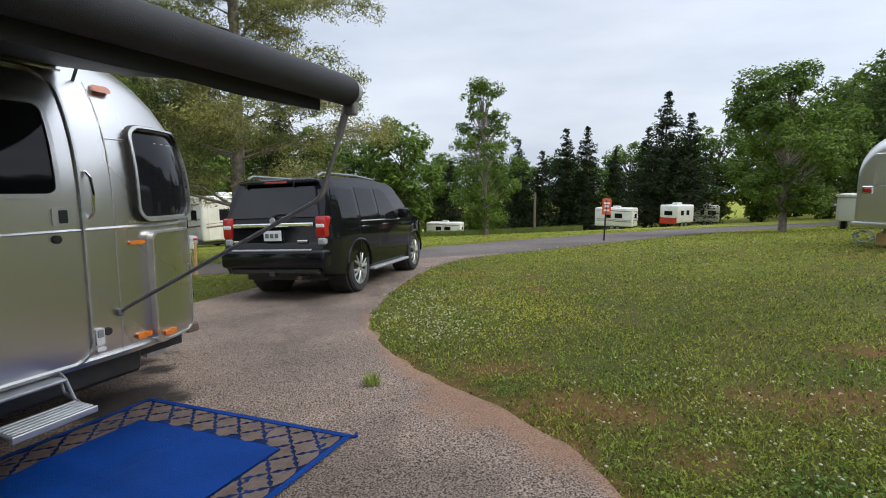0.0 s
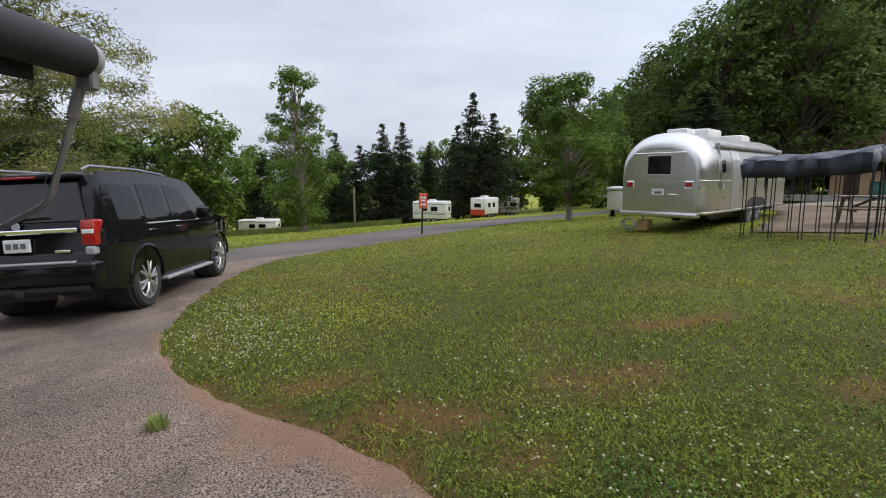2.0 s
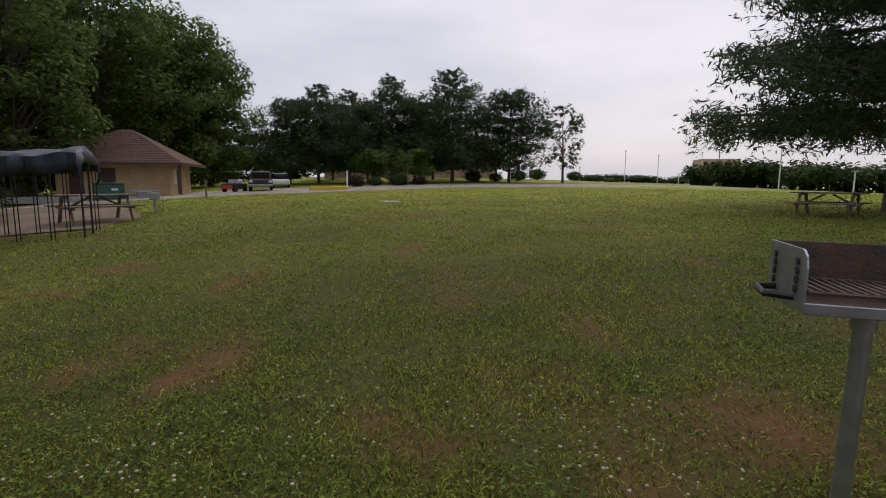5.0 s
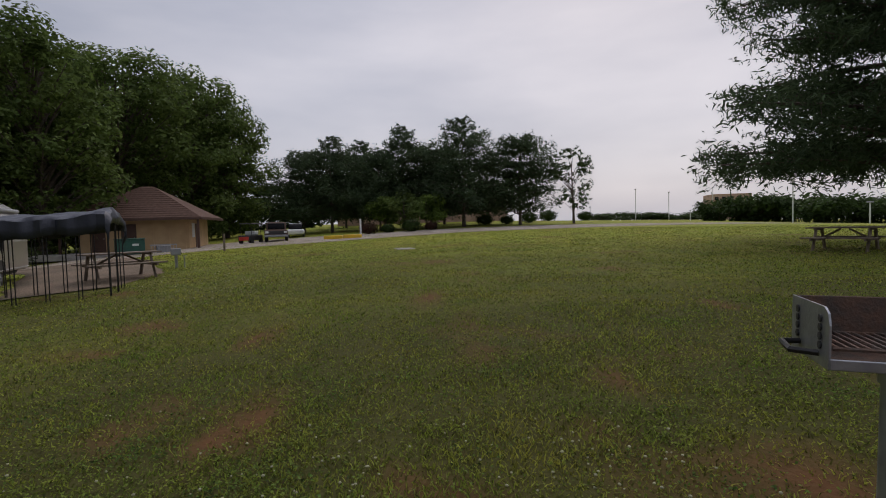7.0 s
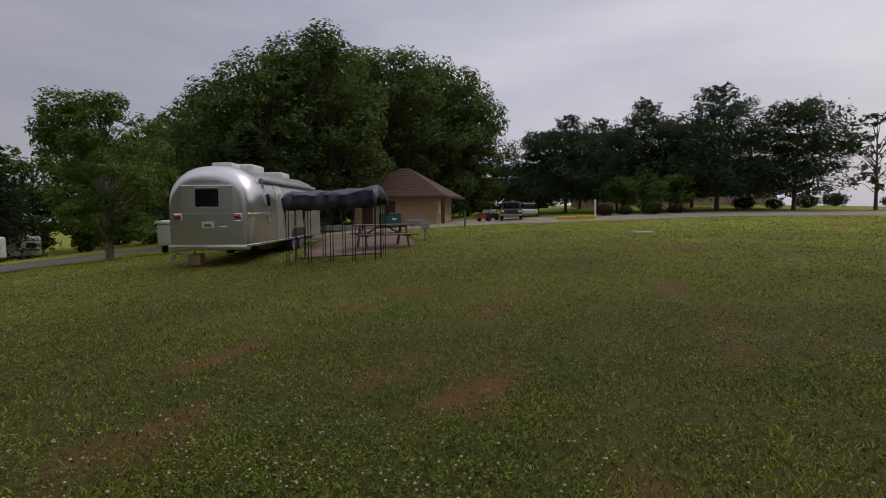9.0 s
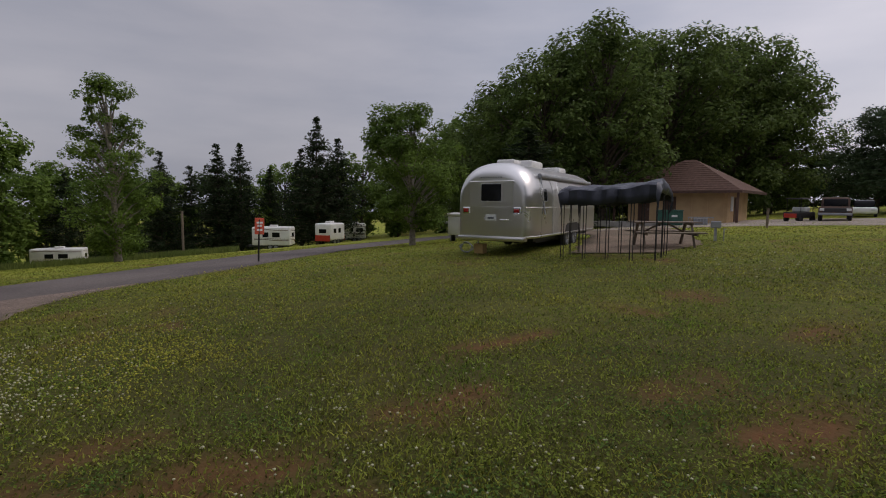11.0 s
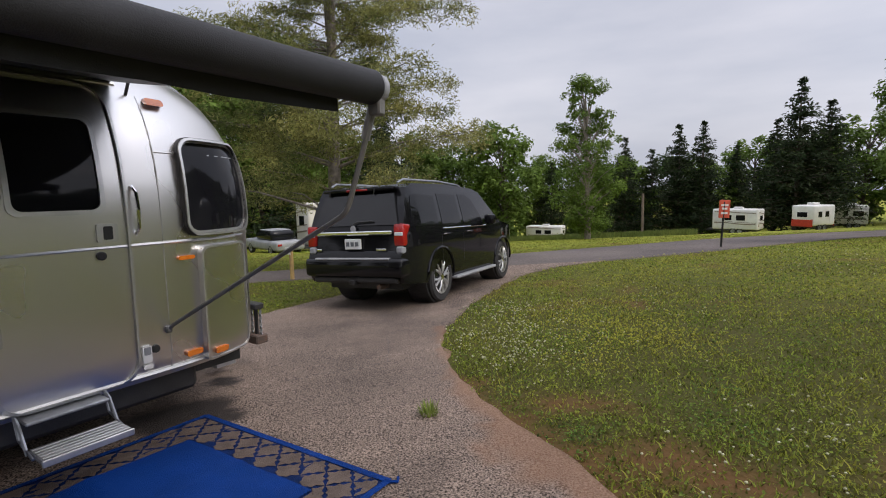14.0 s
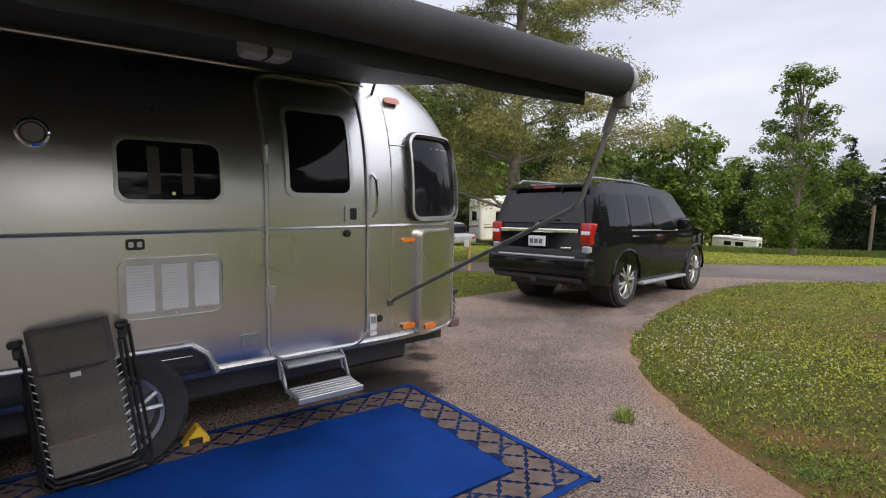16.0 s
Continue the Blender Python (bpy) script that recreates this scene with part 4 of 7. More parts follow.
# windows along the wall
w2 = window_on(sh, own, -0.78, -0.27, 1.54, 1.86, 0.06, bars=2)
part("latch", disc((sh.x(-0.5, 1.6) + 0.02, -0.52, 1.575), (1, 0, 0), [(0, 0.012), (0.015, 0.01)], 10), CHROME, w2)
window_on(sh, own, -2.0, -1.42, 1.55, 2.08, 0.08)
window_on(sh, own, -3.4, -2.3, 1.55, 2.08, 0.08)
fw = window_on(sh, own, 1.1, 1.66, 1.42, 2.03, 0.09, name="front_window")
part("gasket", sh.rim(rrect(1.085, 1.675, 1.405, 2.045, 0.1), 0.02, 0.045), RUBBER, fw, "black rubber seal")
part("guard", sh.rim(rrect(1.085, 1.675, 1.405, 2.045, 0.1), 0.016, 0.06), ALU_T, fw)
# furnace vent with louvres
vent = part("vent_panel", sh.skin(rrect(-0.79, -0.275, 0.88, 1.205, 0.055), 0.012, 0.02), ALU_T, own, "louvred vent panel with white slats")
part("frame", sh.rim(rrect(-0.79, -0.275, 0.88, 1.205, 0.055), 0.014, 0.03), ALU_T, vent)
for c in range(3):
    yc = -0.70 + 0.168 * c
    part("louvre_bank", sh.skin(rrect(yc - 0.068, yc + 0.068, 0.915, 1.175, 0.008, 2), 0.016, 0.01), LOUVRE, vent)
    for k in range(15):
        z = 0.925 + 0.0172 * k
        xx = sh.x(yc, z)
        b = bmesh.new()
        vs = [b.verts.new(p) for p in ((xx + 0.026, yc - 0.066, z + 0.014), (xx + 0.026, yc + 0.066, z + 0.014), (xx + 0.032, yc + 0.066, z), (xx + 0.032, yc - 0.066, z),
                                       (xx + 0.014, yc - 0.066, z + 0.0), (xx + 0.014, yc + 0.066, z + 0.0))]
        for q in ((0, 1, 2, 3), (3, 2, 5, 4), (0, 3, 4), (1, 5, 2)):
            b.faces.new([vs[i] for i in q])
        part("louvre", b, LOUVRE, vent)
part("vent_screw", disc((sh.x(-0.53, 0.9) + 0.015, -0.53, 0.9), (1, 0, 0), [(0, 0.012), (0.008, 0.01)], 10), CHROME, vent)
# small fittings
spk = part("speaker_port", disc((sh.x(-1.12, 1.86) - 0.01, -1.12, 1.86), (1, 0, 0.1), [(0, 0.07), (0.03, 0.07), (0.04, 0.06), (0.03, 0.052)], 24), CHROME, own, "round chrome vent", True)
part("disc", disc((sh.x(-1.12, 1.86) + 0.012, -1.12, 1.86), (1, 0, 0.1), [(0, 0.05), (0.012, 0.045)], 20), GREYBOX, spk)
so = part("socket", sh.skin(rrect(-0.76, -0.67, 1.265, 1.325, 0.012, 2), 0.014, 0.014), BLACK, own, "black double socket")
for y in (-0.735, -0.695):
    part("outlet", sh.skin(rrect(y - 0.012, y + 0.012, 1.28, 1.31, 0.004, 2), 0.018, 0.006), ALU_T, so)
part("badge", sh.skin(rrect(-0.17, -0.06, 0.62, 0.70, 0.004, 2), 0.008, 0.008), GALV, own, "small metal maker's plate")
co = part("connector_box", sh.skin(rrect(0.73, 0.785, 0.60, 0.71, 0.01, 2), 0.02, 0.02), WHITE, own, "white cable inlet")
part("flap", sh.skin(rrect(0.738, 0.777, 0.65, 0.70, 0.006, 2), 0.026, 0.008), GREYBOX, co)
part("port", disc((sh.x(0.81, 0.68) + 0.0, 0.815, 0.675), (1, 0, 0), [(0, 0.028), (0.015, 0.026), (0.016, 0.015)], 14), BLACK, own)
part("cable_cap", sh.skin(rrect(0.73, 0.79, 0.555, 0.585, 0.01, 2), 0.02, 0.02), WHITE, own)
part("marker_light", sh.skin(rrect(1.02, 1.14, 0.56, 0.60, 0.012, 2), 0.02, 0.02), ORANGE, own, "orange marker light")
part("marker_light", sh.skin(rrect(1.0, 1.12, 1.235, 1.262, 0.012, 2), 0.03, 0.03), ORANGE, own, "orange marker light")
part("clearance_light", sh.skin(rrect(0.95, 1.08, 2.265, 2.315, 0.022, 3), 0.035, 0.03), CLEARL, own, "red-orange roof clearance light")
# folding door of the front locker stands a little proud
lock = part("rock_guard", sh.patch(1.17, 1.58, 0.50, 1.30, 0.05), ALU, own, "polished stone guard panel", True)
part("frame", sh.rim(rrect(1.17, 1.58, 0.50, 1.30, 0.05), 0.014, 0.06), ALU_T, lock)
part("marker_light", sh.skin(rrect(1.22, 1.33, 0.53, 0.575, 0.012, 2), 0.07, 0.02), ORANGE, lock, "orange marker light")
# wheel, arch and skirt
WHY = -0.84
WELL = [(WHY + 0.52, 0.50), (WHY + 0.47, 0.62), (WHY + 0.38, 0.69), (WHY - 1.24, 0.69), (WHY - 1.33, 0.62), (WHY - 1.38, 0.50)]
part("wheel_well", sh.skin(WELL, 0.004, 0.05), BLACK, own, "black wheel opening")
part("wheel_arch", tube([(1.232, y, z) for y, z in WELL], 0.02, 8), ALU_T, own, smooth=True)
wheel(own, 1.25, WHY, 0.345, 0.36, 0.2, GALV)
wheel(own, 1.25, WHY - 0.86, 0.345, 0.36, 0.2, GALV)
part("wheel", disc((-1.2, -0.67, 0.345), (1, 0, 0), [(0, 0.3), (0, 0.36), (0.2, 0.36), (0.2, 0.3)], 28), RUBBER, own, "black rubber tyre", True)
part("chassis", join(box(-0.95, -0.85, -4.5, 1.6, 0.34, 0.47), box(0.85, 0.95, -4.5, 1.6, 0.34, 0.47)), BLACK, own)
# unseen underbelly, made low and wide to deepen the shade on the drive
part("belly_tank", box(-1.1, 1.02, -4.4, 1.2, 0.25, 0.46, 0.03), BLACK, own)
# coupling in front: frame, jack, chain and battery tray
part("drawbar", tube([(0.75, 1.2, 0.42), (0.06, 2.2, 0.42)], 0.045, 6, tube([(-0.75, 1.2, 0.42), (-0.06, 2.2, 0.42)], 0.045, 6)), BLACK, own)
part("coupler", box(-0.07, 0.07, 2.1, 2.36, 0.4, 0.49, 0.02), BLACK, own)
part("tongue_jack", tube([(0.0, 2.0, 0.05), (0.0, 2.0, 0.9)], 0.035, 10, box(-0.1, 0.1, 1.9, 2.1, 0.0, 0.04)), GALV, own, smooth=True)
st = part("hitch_weight", box(0.06, 0.24, 2.26, 2.40, 0.16, 0.25, 0.012), RUSTY, own, "rusty hitch head hanging on chains")
for dx in (0.08, 0.22):
    for k in range(9):
        part("chain_link", disc((dx, 2.33, 0.26 + k * 0.032), (1, 0, 0) if k % 2 else (0, 1, 0), [(-0.004, 0.012), (-0.004, 0.018), (0.004, 0.018), (0.004, 0.012)], 8), GALV, st)
part("hitch_bar", tube([(0.15, 2.33, 0.24), (0.15, 2.33, 0.58)], 0.02, 8, box(0.0, 0.25, 2.25, 2.36, 0.52, 0.58, 0.01)), BLACK, own)
# roof gear
part("air_conditioner", box(-0.4, 0.4, -2.2, -1.1, 2.62, 2.86, 0.06, seg=2), WHITE, own, smooth=True)

# awning: rail on the wall, cloth out to the roller, arm
awn = thing("awning", own_m @ Matrix.Translation((1.22, 0, 0)), "unrolled dark grey vinyl awning on a metal arm", "awning")
AO, AZ, AS = 1.84, 2.12, 0.97
RAILZ = 2.41
rx = sh.x(0, RAILZ) - 1.22
part("rail", tube([(rx + 0.01, -4.4, RAILZ - 0.02), (rx + 0.01, 0.82, RAILZ - 0.02)], 0.022, 8), ALU_T, awn, "pale aluminium awning rail", True)
part("rail_lip", tube([(rx + 0.04, -4.4, RAILZ + 0.03), (rx + 0.04, 0.82, RAILZ + 0.03)], 0.01, 6), ALU_T, awn)
cl = bmesh.new()
rows = []
for i in range(13):
    f = i / 12
    rows.append([cl.verts.new((rx + 0.02 + (AO - rx) * f, -4.4 + (0.80 + 0.1 * f + 4.4) * j / 10, RAILZ + (AZ + 0.07 - RAILZ) * f - 0.05 * math.sin(math.pi * f))) for j in range(11)])
for r0, r1 in zip(rows, rows[1:]):
    for j in range(10):
        cl.faces.new((r0[j], r0[j + 1], r1[j + 1], r1[j]))
cloth = part("cloth", cl, AWN, awn, "dark grey vinyl cloth", True)
sol = cloth.modifiers.new("thick", "SOLIDIFY")
sol.thickness = 0.004
part("roller", disc((AO, -4.5, AZ), (0, 1, 0), [(0, 0.06), (0.01, 0.075), (5.44, 0.075), (5.46, 0.062)], 24), AWN, awn, "rolled awning cloth", True)
part("end_cap", disc((AO, 0.96, AZ), (0, 1, 0), [(0, 0.05), (0.012, 0.062), (0.035, 0.062), (0.045, 0.045)], 20), GREYBOX, awn, smooth=True)
vl = bmesh.new()
top = [vl.verts.new((AO - 0.066, -4.4 + 0.26 * j, AZ - 0.02)) for j in range(21)]
bot = [vl.verts.new((AO - 0.075 + 0.012 * math.sin(j * 1.7), -4.4 + 0.26 * j, AZ - 0.12 + 0.006 * math.sin(j * 2.3))) for j in range(21)]
for j in range(20):
    vl.faces.new((top[j], top[j + 1], bot[j + 1], bot[j]))
val = part("valance", vl, AWN, awn)
vs_ = val.modifiers.new("thick", "SOLIDIFY")
vs_.thickness = 0.005
part("arm", join(tube([(0.02, 0.91, 0.79), (0.06, 0.915, 0.82), (1.62, 0.945, 1.55)], 0.013, 8), tube([(1.62, 0.945, 1.55), (1.65, 0.947, 1.575), (1.67, 0.95, 1.61), (AO, 0.965, AZ - 0.06)], 0.013, 8)), ARMGREY, awn, "grey metal strut", True)
part("arm_sleeve", tube([(1.775, 0.96, 1.9), (AO, 0.968, AZ - 0.02)], 0.021, 8, box(AO - 0.035, AO + 0.035, 0.945, 0.995, AZ - 0.12, AZ + 0.02, 0.008)), ARMGREY, awn, smooth=True)
part("arm_foot", box(-0.005, 0.03, 0.885, 0.925, 0.76, 0.81, 0.008), ARMGREY, awn)
part("brace", tube([(rx + 0.03, 0.86, RAILZ - 0.16), (rx + 0.12, 0.87, RAILZ + 0.0)], 0.01, 6, box(rx, rx + 0.05, 0.83, 0.87, RAILZ - 0.2, RAILZ - 0.12)), BLACK, awn)
rem = part("motor_box", box(0.93, 1.07, -0.42, -0.22, 2.15, 2.27, 0.025, seg=2), GREYBOX, awn, "grey awning motor box", True)
part("strap", box(0.92, 1.08, -0.34, -0.30, 2.145, 2.275, 0.02), AWN, rem)

# folding entry step
step = thing("entry_step", own_m @ Matrix.Translation((1.18, -0.07, 0.03)), "fold-out aluminium entry step below the trailer door", "step")
part("upper_tread", box(-0.02, 0.15, 0.15, 0.555, 0.43, 0.45, 0.006), GALV, step)
part("top_rail", box(-0.03, 0.0, 0.13, 0.57, 0.475, 0.50, 0.006), ALU_T, step)
tr = part("lower_tread", box(0.16, 0.36, 0.14, 0.58, 0.285, 0.305, 0.006), GALV, step, "ribbed aluminium tread")
for k in range(5):
    part("rib", box(0.168 + 0.038 * k, 0.195 + 0.038 * k, 0.15, 0.57, 0.306, 0.314, 0.003), ALU_T, tr)
part("nosing", box(0.358, 0.372, 0.14, 0.58, 0.272, 0.31, 0.004), ALU_T, tr)
for y in (0.135, 0.575):
    part("side_arm", tube([(-0.02, y, 0.49), (0.09, y, 0.43), (0.18, y, 0.29)], 0.010, 6), GALV, step)
    part("side_arm", tube([(0.02, y, 0.47), (0.07, y, 0.34), (0.26, y, 0.29)], 0.008, 6), GALV, step)

# the neighbour's trailer
NX, NY, NT = 9.35, 12.25, -62
nm = pose(NX, NY, gz(NX + 2, NY + 1.5) + 0.02, 0, 0, NT)
nb = thing("travel_trailer", nm, "large silver aluminium travel trailer with white roof units, parked on gravel", "trailer")
s2 = Shell(0.0, 8.1, 1.22, 0.5, 2.78, 1.55, 0.85, 0.78, 0.62)
part("body", s2.body(), ALU, nb, "polished aluminium riveted shell", True)
for z, w in ((1.42, 0.012), (0.56, 0.02)):
    part("rub_rail", s2.strip([(0.05 + 0.2 * k, z) for k in range(40)], w, 0.01), ALU_T, nb, smooth=True)
for y in (1.0, 2.6, 4.2, 5.8):
    part("panel_seam", s2.strip([(y, 0.55 + 0.12 * k) for k in range(17)], 0.007, 0.004), ALU_T, nb)
window_on(s2, nb, 1.15, 1.5, 1.62, 1.98, 0.06)
window_on(s2, nb, 3.0, 3.9, 1.55, 2.05, 0.08)
window_on(s2, nb, 5.0, 6.0, 1.55, 2.05, 0.08)
part("door", s2.skin(rrect(2.05, 2.7, 0.58, 2.3, 0.1), 0.012, 0.02), ALU_T, nb, "aluminium side door")
bk = 0.018
hat = part("rear_hatch", box(-0.72, 0.72, -bk, 0.05, 1.42, 2.2, 0.02), ALU, nb, "rear hatch with a small dark window")
rw = part("rear_window", box(-0.31, 0.33, -bk - 0.02, 0.0, 1.60, 2.10, 0.03, seg=2), GLASS_D, nb, "dark rear window")
for a in (box(-0.34, 0.36, -bk - 0.028, -0.02, 2.10, 2.125, 0.006), box(-0.34, 0.36, -bk - 0.028, -0.02, 1.575, 1.60, 0.006), box(-0.34, -0.31, -bk - 0.028, -0.02, 1.58, 2.12, 0.006), box(0.33, 0.36, -bk - 0.028, -0.02, 1.58, 2.12, 0.006)):
    part("frame", a, ALU_T, rw)
for k in range(9):
    part("emblem", box(-0.36 + 0.08 * k, -0.31 + 0.08 * k, 0.0, 0.10, 2.27, 2.315, 0.004), BAR, nb)
for x in (-0.82, 0.82):
    tl = part("tail_light", box(x - 0.12, x + 0.12, -0.03, 0.22, 1.22, 1.42, 0.02), CHROME, nb, "chrome-ringed red tail light")
    part("lens", box(x - 0.09, x + 0.09, -0.045, 0.1, 1.26, 1.38, 0.02), RED, tl)
part("number_plate", box(-0.17, 0.17, -0.02, 0.02, 1.02, 1.2, 0.006), PLATE, nb, "pale plate with dark bars")
part("plate_bar", box(-0.1, 0.1, -0.026, -0.018, 1.07, 1.13), BAR, nb)
part("rear_handle", tube([(0.3, 0.02, 1.02), (0.3, -0.03, 1.05), (0.62, 0.02, 1.05), (0.62, 0.06, 1.02)], 0.012, 6), CHROME, nb)
part("bumper", box(-1.08, 1.08, -0.1, 0.25, 0.42, 0.56, 0.04, seg=2), ALU, nb, "wrapped aluminium bumper", True)
for x in (-1, 1):
    for y in (4.0, 4.85):
        wheel(nb, x * 1.18, y, 0.35, 0.35, 0.2, GALV, x)
part("wheel_well", s2.skin([(3.5, 0.53), (5.35, 0.53), (5.25, 0.8), (5.0, 0.88), (3.85, 0.88), (3.6, 0.8)], 0.006, 0.04), BLACK, nb)
part("chassis", join(box(-0.9, 0.9, 1.2, 7.6, 0.36, 0.53), box(-0.7, 0.7, 2.0, 7, 0.25, 0.4)), BLACK, nb)
part("air_conditioner", box(-0.38, 0.38, 2.4, 3.5, 2.70, 2.98, 0.08, seg=2), WHITE, nb, "white roof air conditioner", True)
part("air_conditioner", box(-0.38, 0.38, 5.4, 6.3, 2.70, 2.94, 0.08, seg=2), WHITE, nb, "white roof air conditioner", True)
part("roof_vent", box(-0.3, 0.3, 1.0, 1.6, 2.66, 2.9, 0.05, seg=2), WHITE, nb, smooth=True)
part("awning_roll", tube([(s2.x(4, 2.35) + 0.06, 1.1, 2.38), (s2.x(4, 2.35) + 0.06, 7.2, 2.38)], 0.07, 10), GREYBOX, nb, "rolled awning", True)
part("awning_arm", tube([(s2.x(1.1, 2.3) + 0.05, 1.15, 2.34), (1.27, 1.2, 1.2)], 0.02, 6), GALV, nb)
part("jack", tube([(-0.8, 0.7, 0.0), (-0.75, 0.8, 0.5)], 0.03, 6), GALV, nb)
part("wood_block", box(-0.6, -0.3, 0.1, 0.4, 0.0, 0.3, 0.01), WOODPOST, nb, "wooden levelling block")
# a coil of hose behind it
hose = thing("hose_coil", nm, "coiled grey water hose lying behind the trailer", "hose")
for k in range(4):
    part("loop", tube([(-0.78 + (0.17 + 0.02 * k) * math.cos(a), -0.05 + 0.05 * math.sin(3 * a + k), 0.19 + (0.17 - 0.015 * k) * math.sin(a)) for a in (2 * math.pi * j / 18 for j in range(19))], 0.013, 6), GREYBOX, hose, smooth=True)


# ---- the black sport utility vehicle ----
def suv(m):
    t = thing("sport_utility_vehicle", m, "glossy black full-size sport utility vehicle on bright wheels", "car")
    WB, REAR, FRONT, HW = 2.95, -1.12, 3.9, 0.98

    def half(y, z):
        """Half width of the body at y, z."""
        w = HW
        if z > 1.12:
            w -= 0.185 * ((z - 1.12) / 0.8) ** 1.15
        if z < 0.6:
            w -= 0.06 * ((0.6 - z) / 0.3) ** 2
        if y < REAR + 0.5:
            w -= 0.10 * ((REAR + 0.5 - y) / 0.5) ** 2
        if y > FRONT - 0.9:
            w -= 0.16 * ((y - FRONT + 0.9) / 0.9) ** 2
        return w
    arch = lambda c: [(c + 0.47 * math.cos(radians(a)), 0.40 + 0.47 * math.sin(radians(a))) for a in range(170, 9, -16)]
    outline = [(REAR + 0.1, 0.42), (-0.5, 0.36)] + arch(0) + [(0.55, 0.34), (WB - 0.55, 0.34)] + arch(WB) + [(WB + 0.52, 0.36), (FRONT - 0.05, 0.45), (FRONT, 0.75), (FRONT - 0.08, 1.0), (FRONT - 0.35, 1.12),
               (WB - 0.15, 1.22), (WB - 0.55, 1.5), (WB - 0.95, 1.80), (WB - 1.25, 1.86), (0.6, 1.91), (-0.6, 1.89), (REAR + 0.34, 1.83), (REAR + 0.2, 1.55), (REAR + 0.08, 1.22), (REAR + 0.05, 0.9), (REAR, 0.82), (REAR, 0.55)]
    bm = bmesh.new()
    vs = [bm.verts.new((0, y, z)) for y, z in outline]
    f = bm.faces.new(vs)
    bmesh.ops.triangulate(bm, faces=[f], ngon_method="EAR_CLIP")
    for z in (0.5, 0.7, 0.9, 1.12, 1.3, 1.5, 1.7, 1.82):
        bmesh.ops.bisect_plane(bm, geom=bm.verts[:] + bm.edges[:] + bm.faces[:], plane_co=(0, 0, z), plane_no=(0, 0, 1))
    for y in (-0.9, -0.65, -0.3, 0.8, 1.6, 2.4, 3.2, 3.6):
        bmesh.ops.bisect_plane(bm, geom=bm.verts[:] + bm.edges[:] + bm.faces[:], plane_co=(0, y, 0), plane_no=(0, 1, 0))
    front = bm.faces[:]
    got = bmesh.ops.extrude_face_region(bm, geom=front)
    moved = {v for v in got["geom"] if isinstance(v, bmesh.types.BMVert)}
    for v in bm.verts:
        v.co.x = half(v.co.y, v.co.z) * (-1 if v in moved else 1)
    rim_edges = [e for e in bm.edges if e.calc_face_angle(0) > 1.0]
    bmesh.ops.bevel(bm, geom=rim_edges, offset=0.025, segments=2, affect="EDGES", profile=0.5, clamp_overlap=True)
    body = part("body", bm, CARBLACK, t, "glossy black paintwork", True)

    def side_plate(pts, lift=0.006, thick=0.02, side=1):
        b = bmesh.new()
        b.faces.new([b.verts.new((0, y, z)) for y, z in pts])
        for k in range(14):
            bmesh.ops.bisect_plane(b, geom=b.verts[:] + b.edges[:] + b.faces[:], plane_co=(0, 0, 1.15 + 0.05 * k), plane_no=(0, 0, 1))
        for k in range(16):
            bmesh.ops.bisect_plane(b, geom=b.verts[:] + b.edges[:] + b.faces[:], plane_co=(0, -1.0 + 0.2 * k, 0), plane_no=(0, 1, 0))
        ex = bmesh.ops.extrude_face_region(b, geom=b.faces[:])
        inner = {v for v in ex["geom"] if isinstance(v, bmesh.types.BMVert)}
        for v in b.verts:
            v.co.x = side * (half(v.co.y, v.co.z) + (lift - thick if v in inner else lift))
        return b
    wins = ([(-0.88, 1.25), (-0.02, 1.23), (0.0, 1.70), (-0.6, 1.73), (-0.74, 1.70)], [(0.12, 1.23), (0.86, 1.21), (0.84, 1.73), (0.13, 1.74)], [(0.98, 1.21), (1.95, 1.2), (1.52, 1.66), (1.28, 1.74), (0.97, 1.74)])
    for side in (1, -1):
        for w in wins:
            part("side_window", side_plate(w, 0.005, 0.02, side), GLASS_C, t, "dark tinted side window")
        tr = [(y, 1.185 - 0.008 * (y + 0.9)) for y in (0.1, 0.6, 1.2, 2.0)]
        part("window_trim", tube([(side * (half(y, z) + 0.004), y, z) for y, z in tr], 0.013, 6), CHROME, t, "chrome strip", True)
        part("running_board", box(min(side * 0.86, side * 1.03), max(side * 0.86, side * 1.03), 0.5, WB - 0.55, 0.30, 0.35, 0.015), GREYBOX, t, "grey side step")
        part("roof_rail", tube([(side * 0.64, -0.75, 1.90), (side * 0.655, -0.6, 1.955), (side * 0.66, 0.6, 1.965), (side * 0.655, 1.4, 1.93), (side * 0.64, 1.6, 1.88)], 0.017, 8), GALV, t, "silver roof rail", True)
        mir = part("door_mirror", box(min(side * 1.0, side * 1.22), max(side * 1.0, side * 1.22), 1.86, 2.0, 1.18, 1.36, 0.04, seg=2), CARBLACK, t, smooth=True)
        for y in (0.02, 0.95):
            part("door_handle", tube([(side * (half(y, 1.08) + 0.005), y + 0.1, 1.08), (side * (half(y, 1.08) + 0.035), y + 0.13, 1.085), (side * (half(y, 1.08) + 0.035), y + 0.27, 1.085), (side * (half(y, 1.08) + 0.005), y + 0.3, 1.08)], 0.014, 6), CARBLACK, t, smooth=True)
        for y in (0.06, 0.92):
            part("door_gap", tube([(side * (half(y, z) - 0.001), y, z) for z in (0.6, 0.75, 0.9, 1.05, 1.15)], 0.003, 4), BLACK, t)
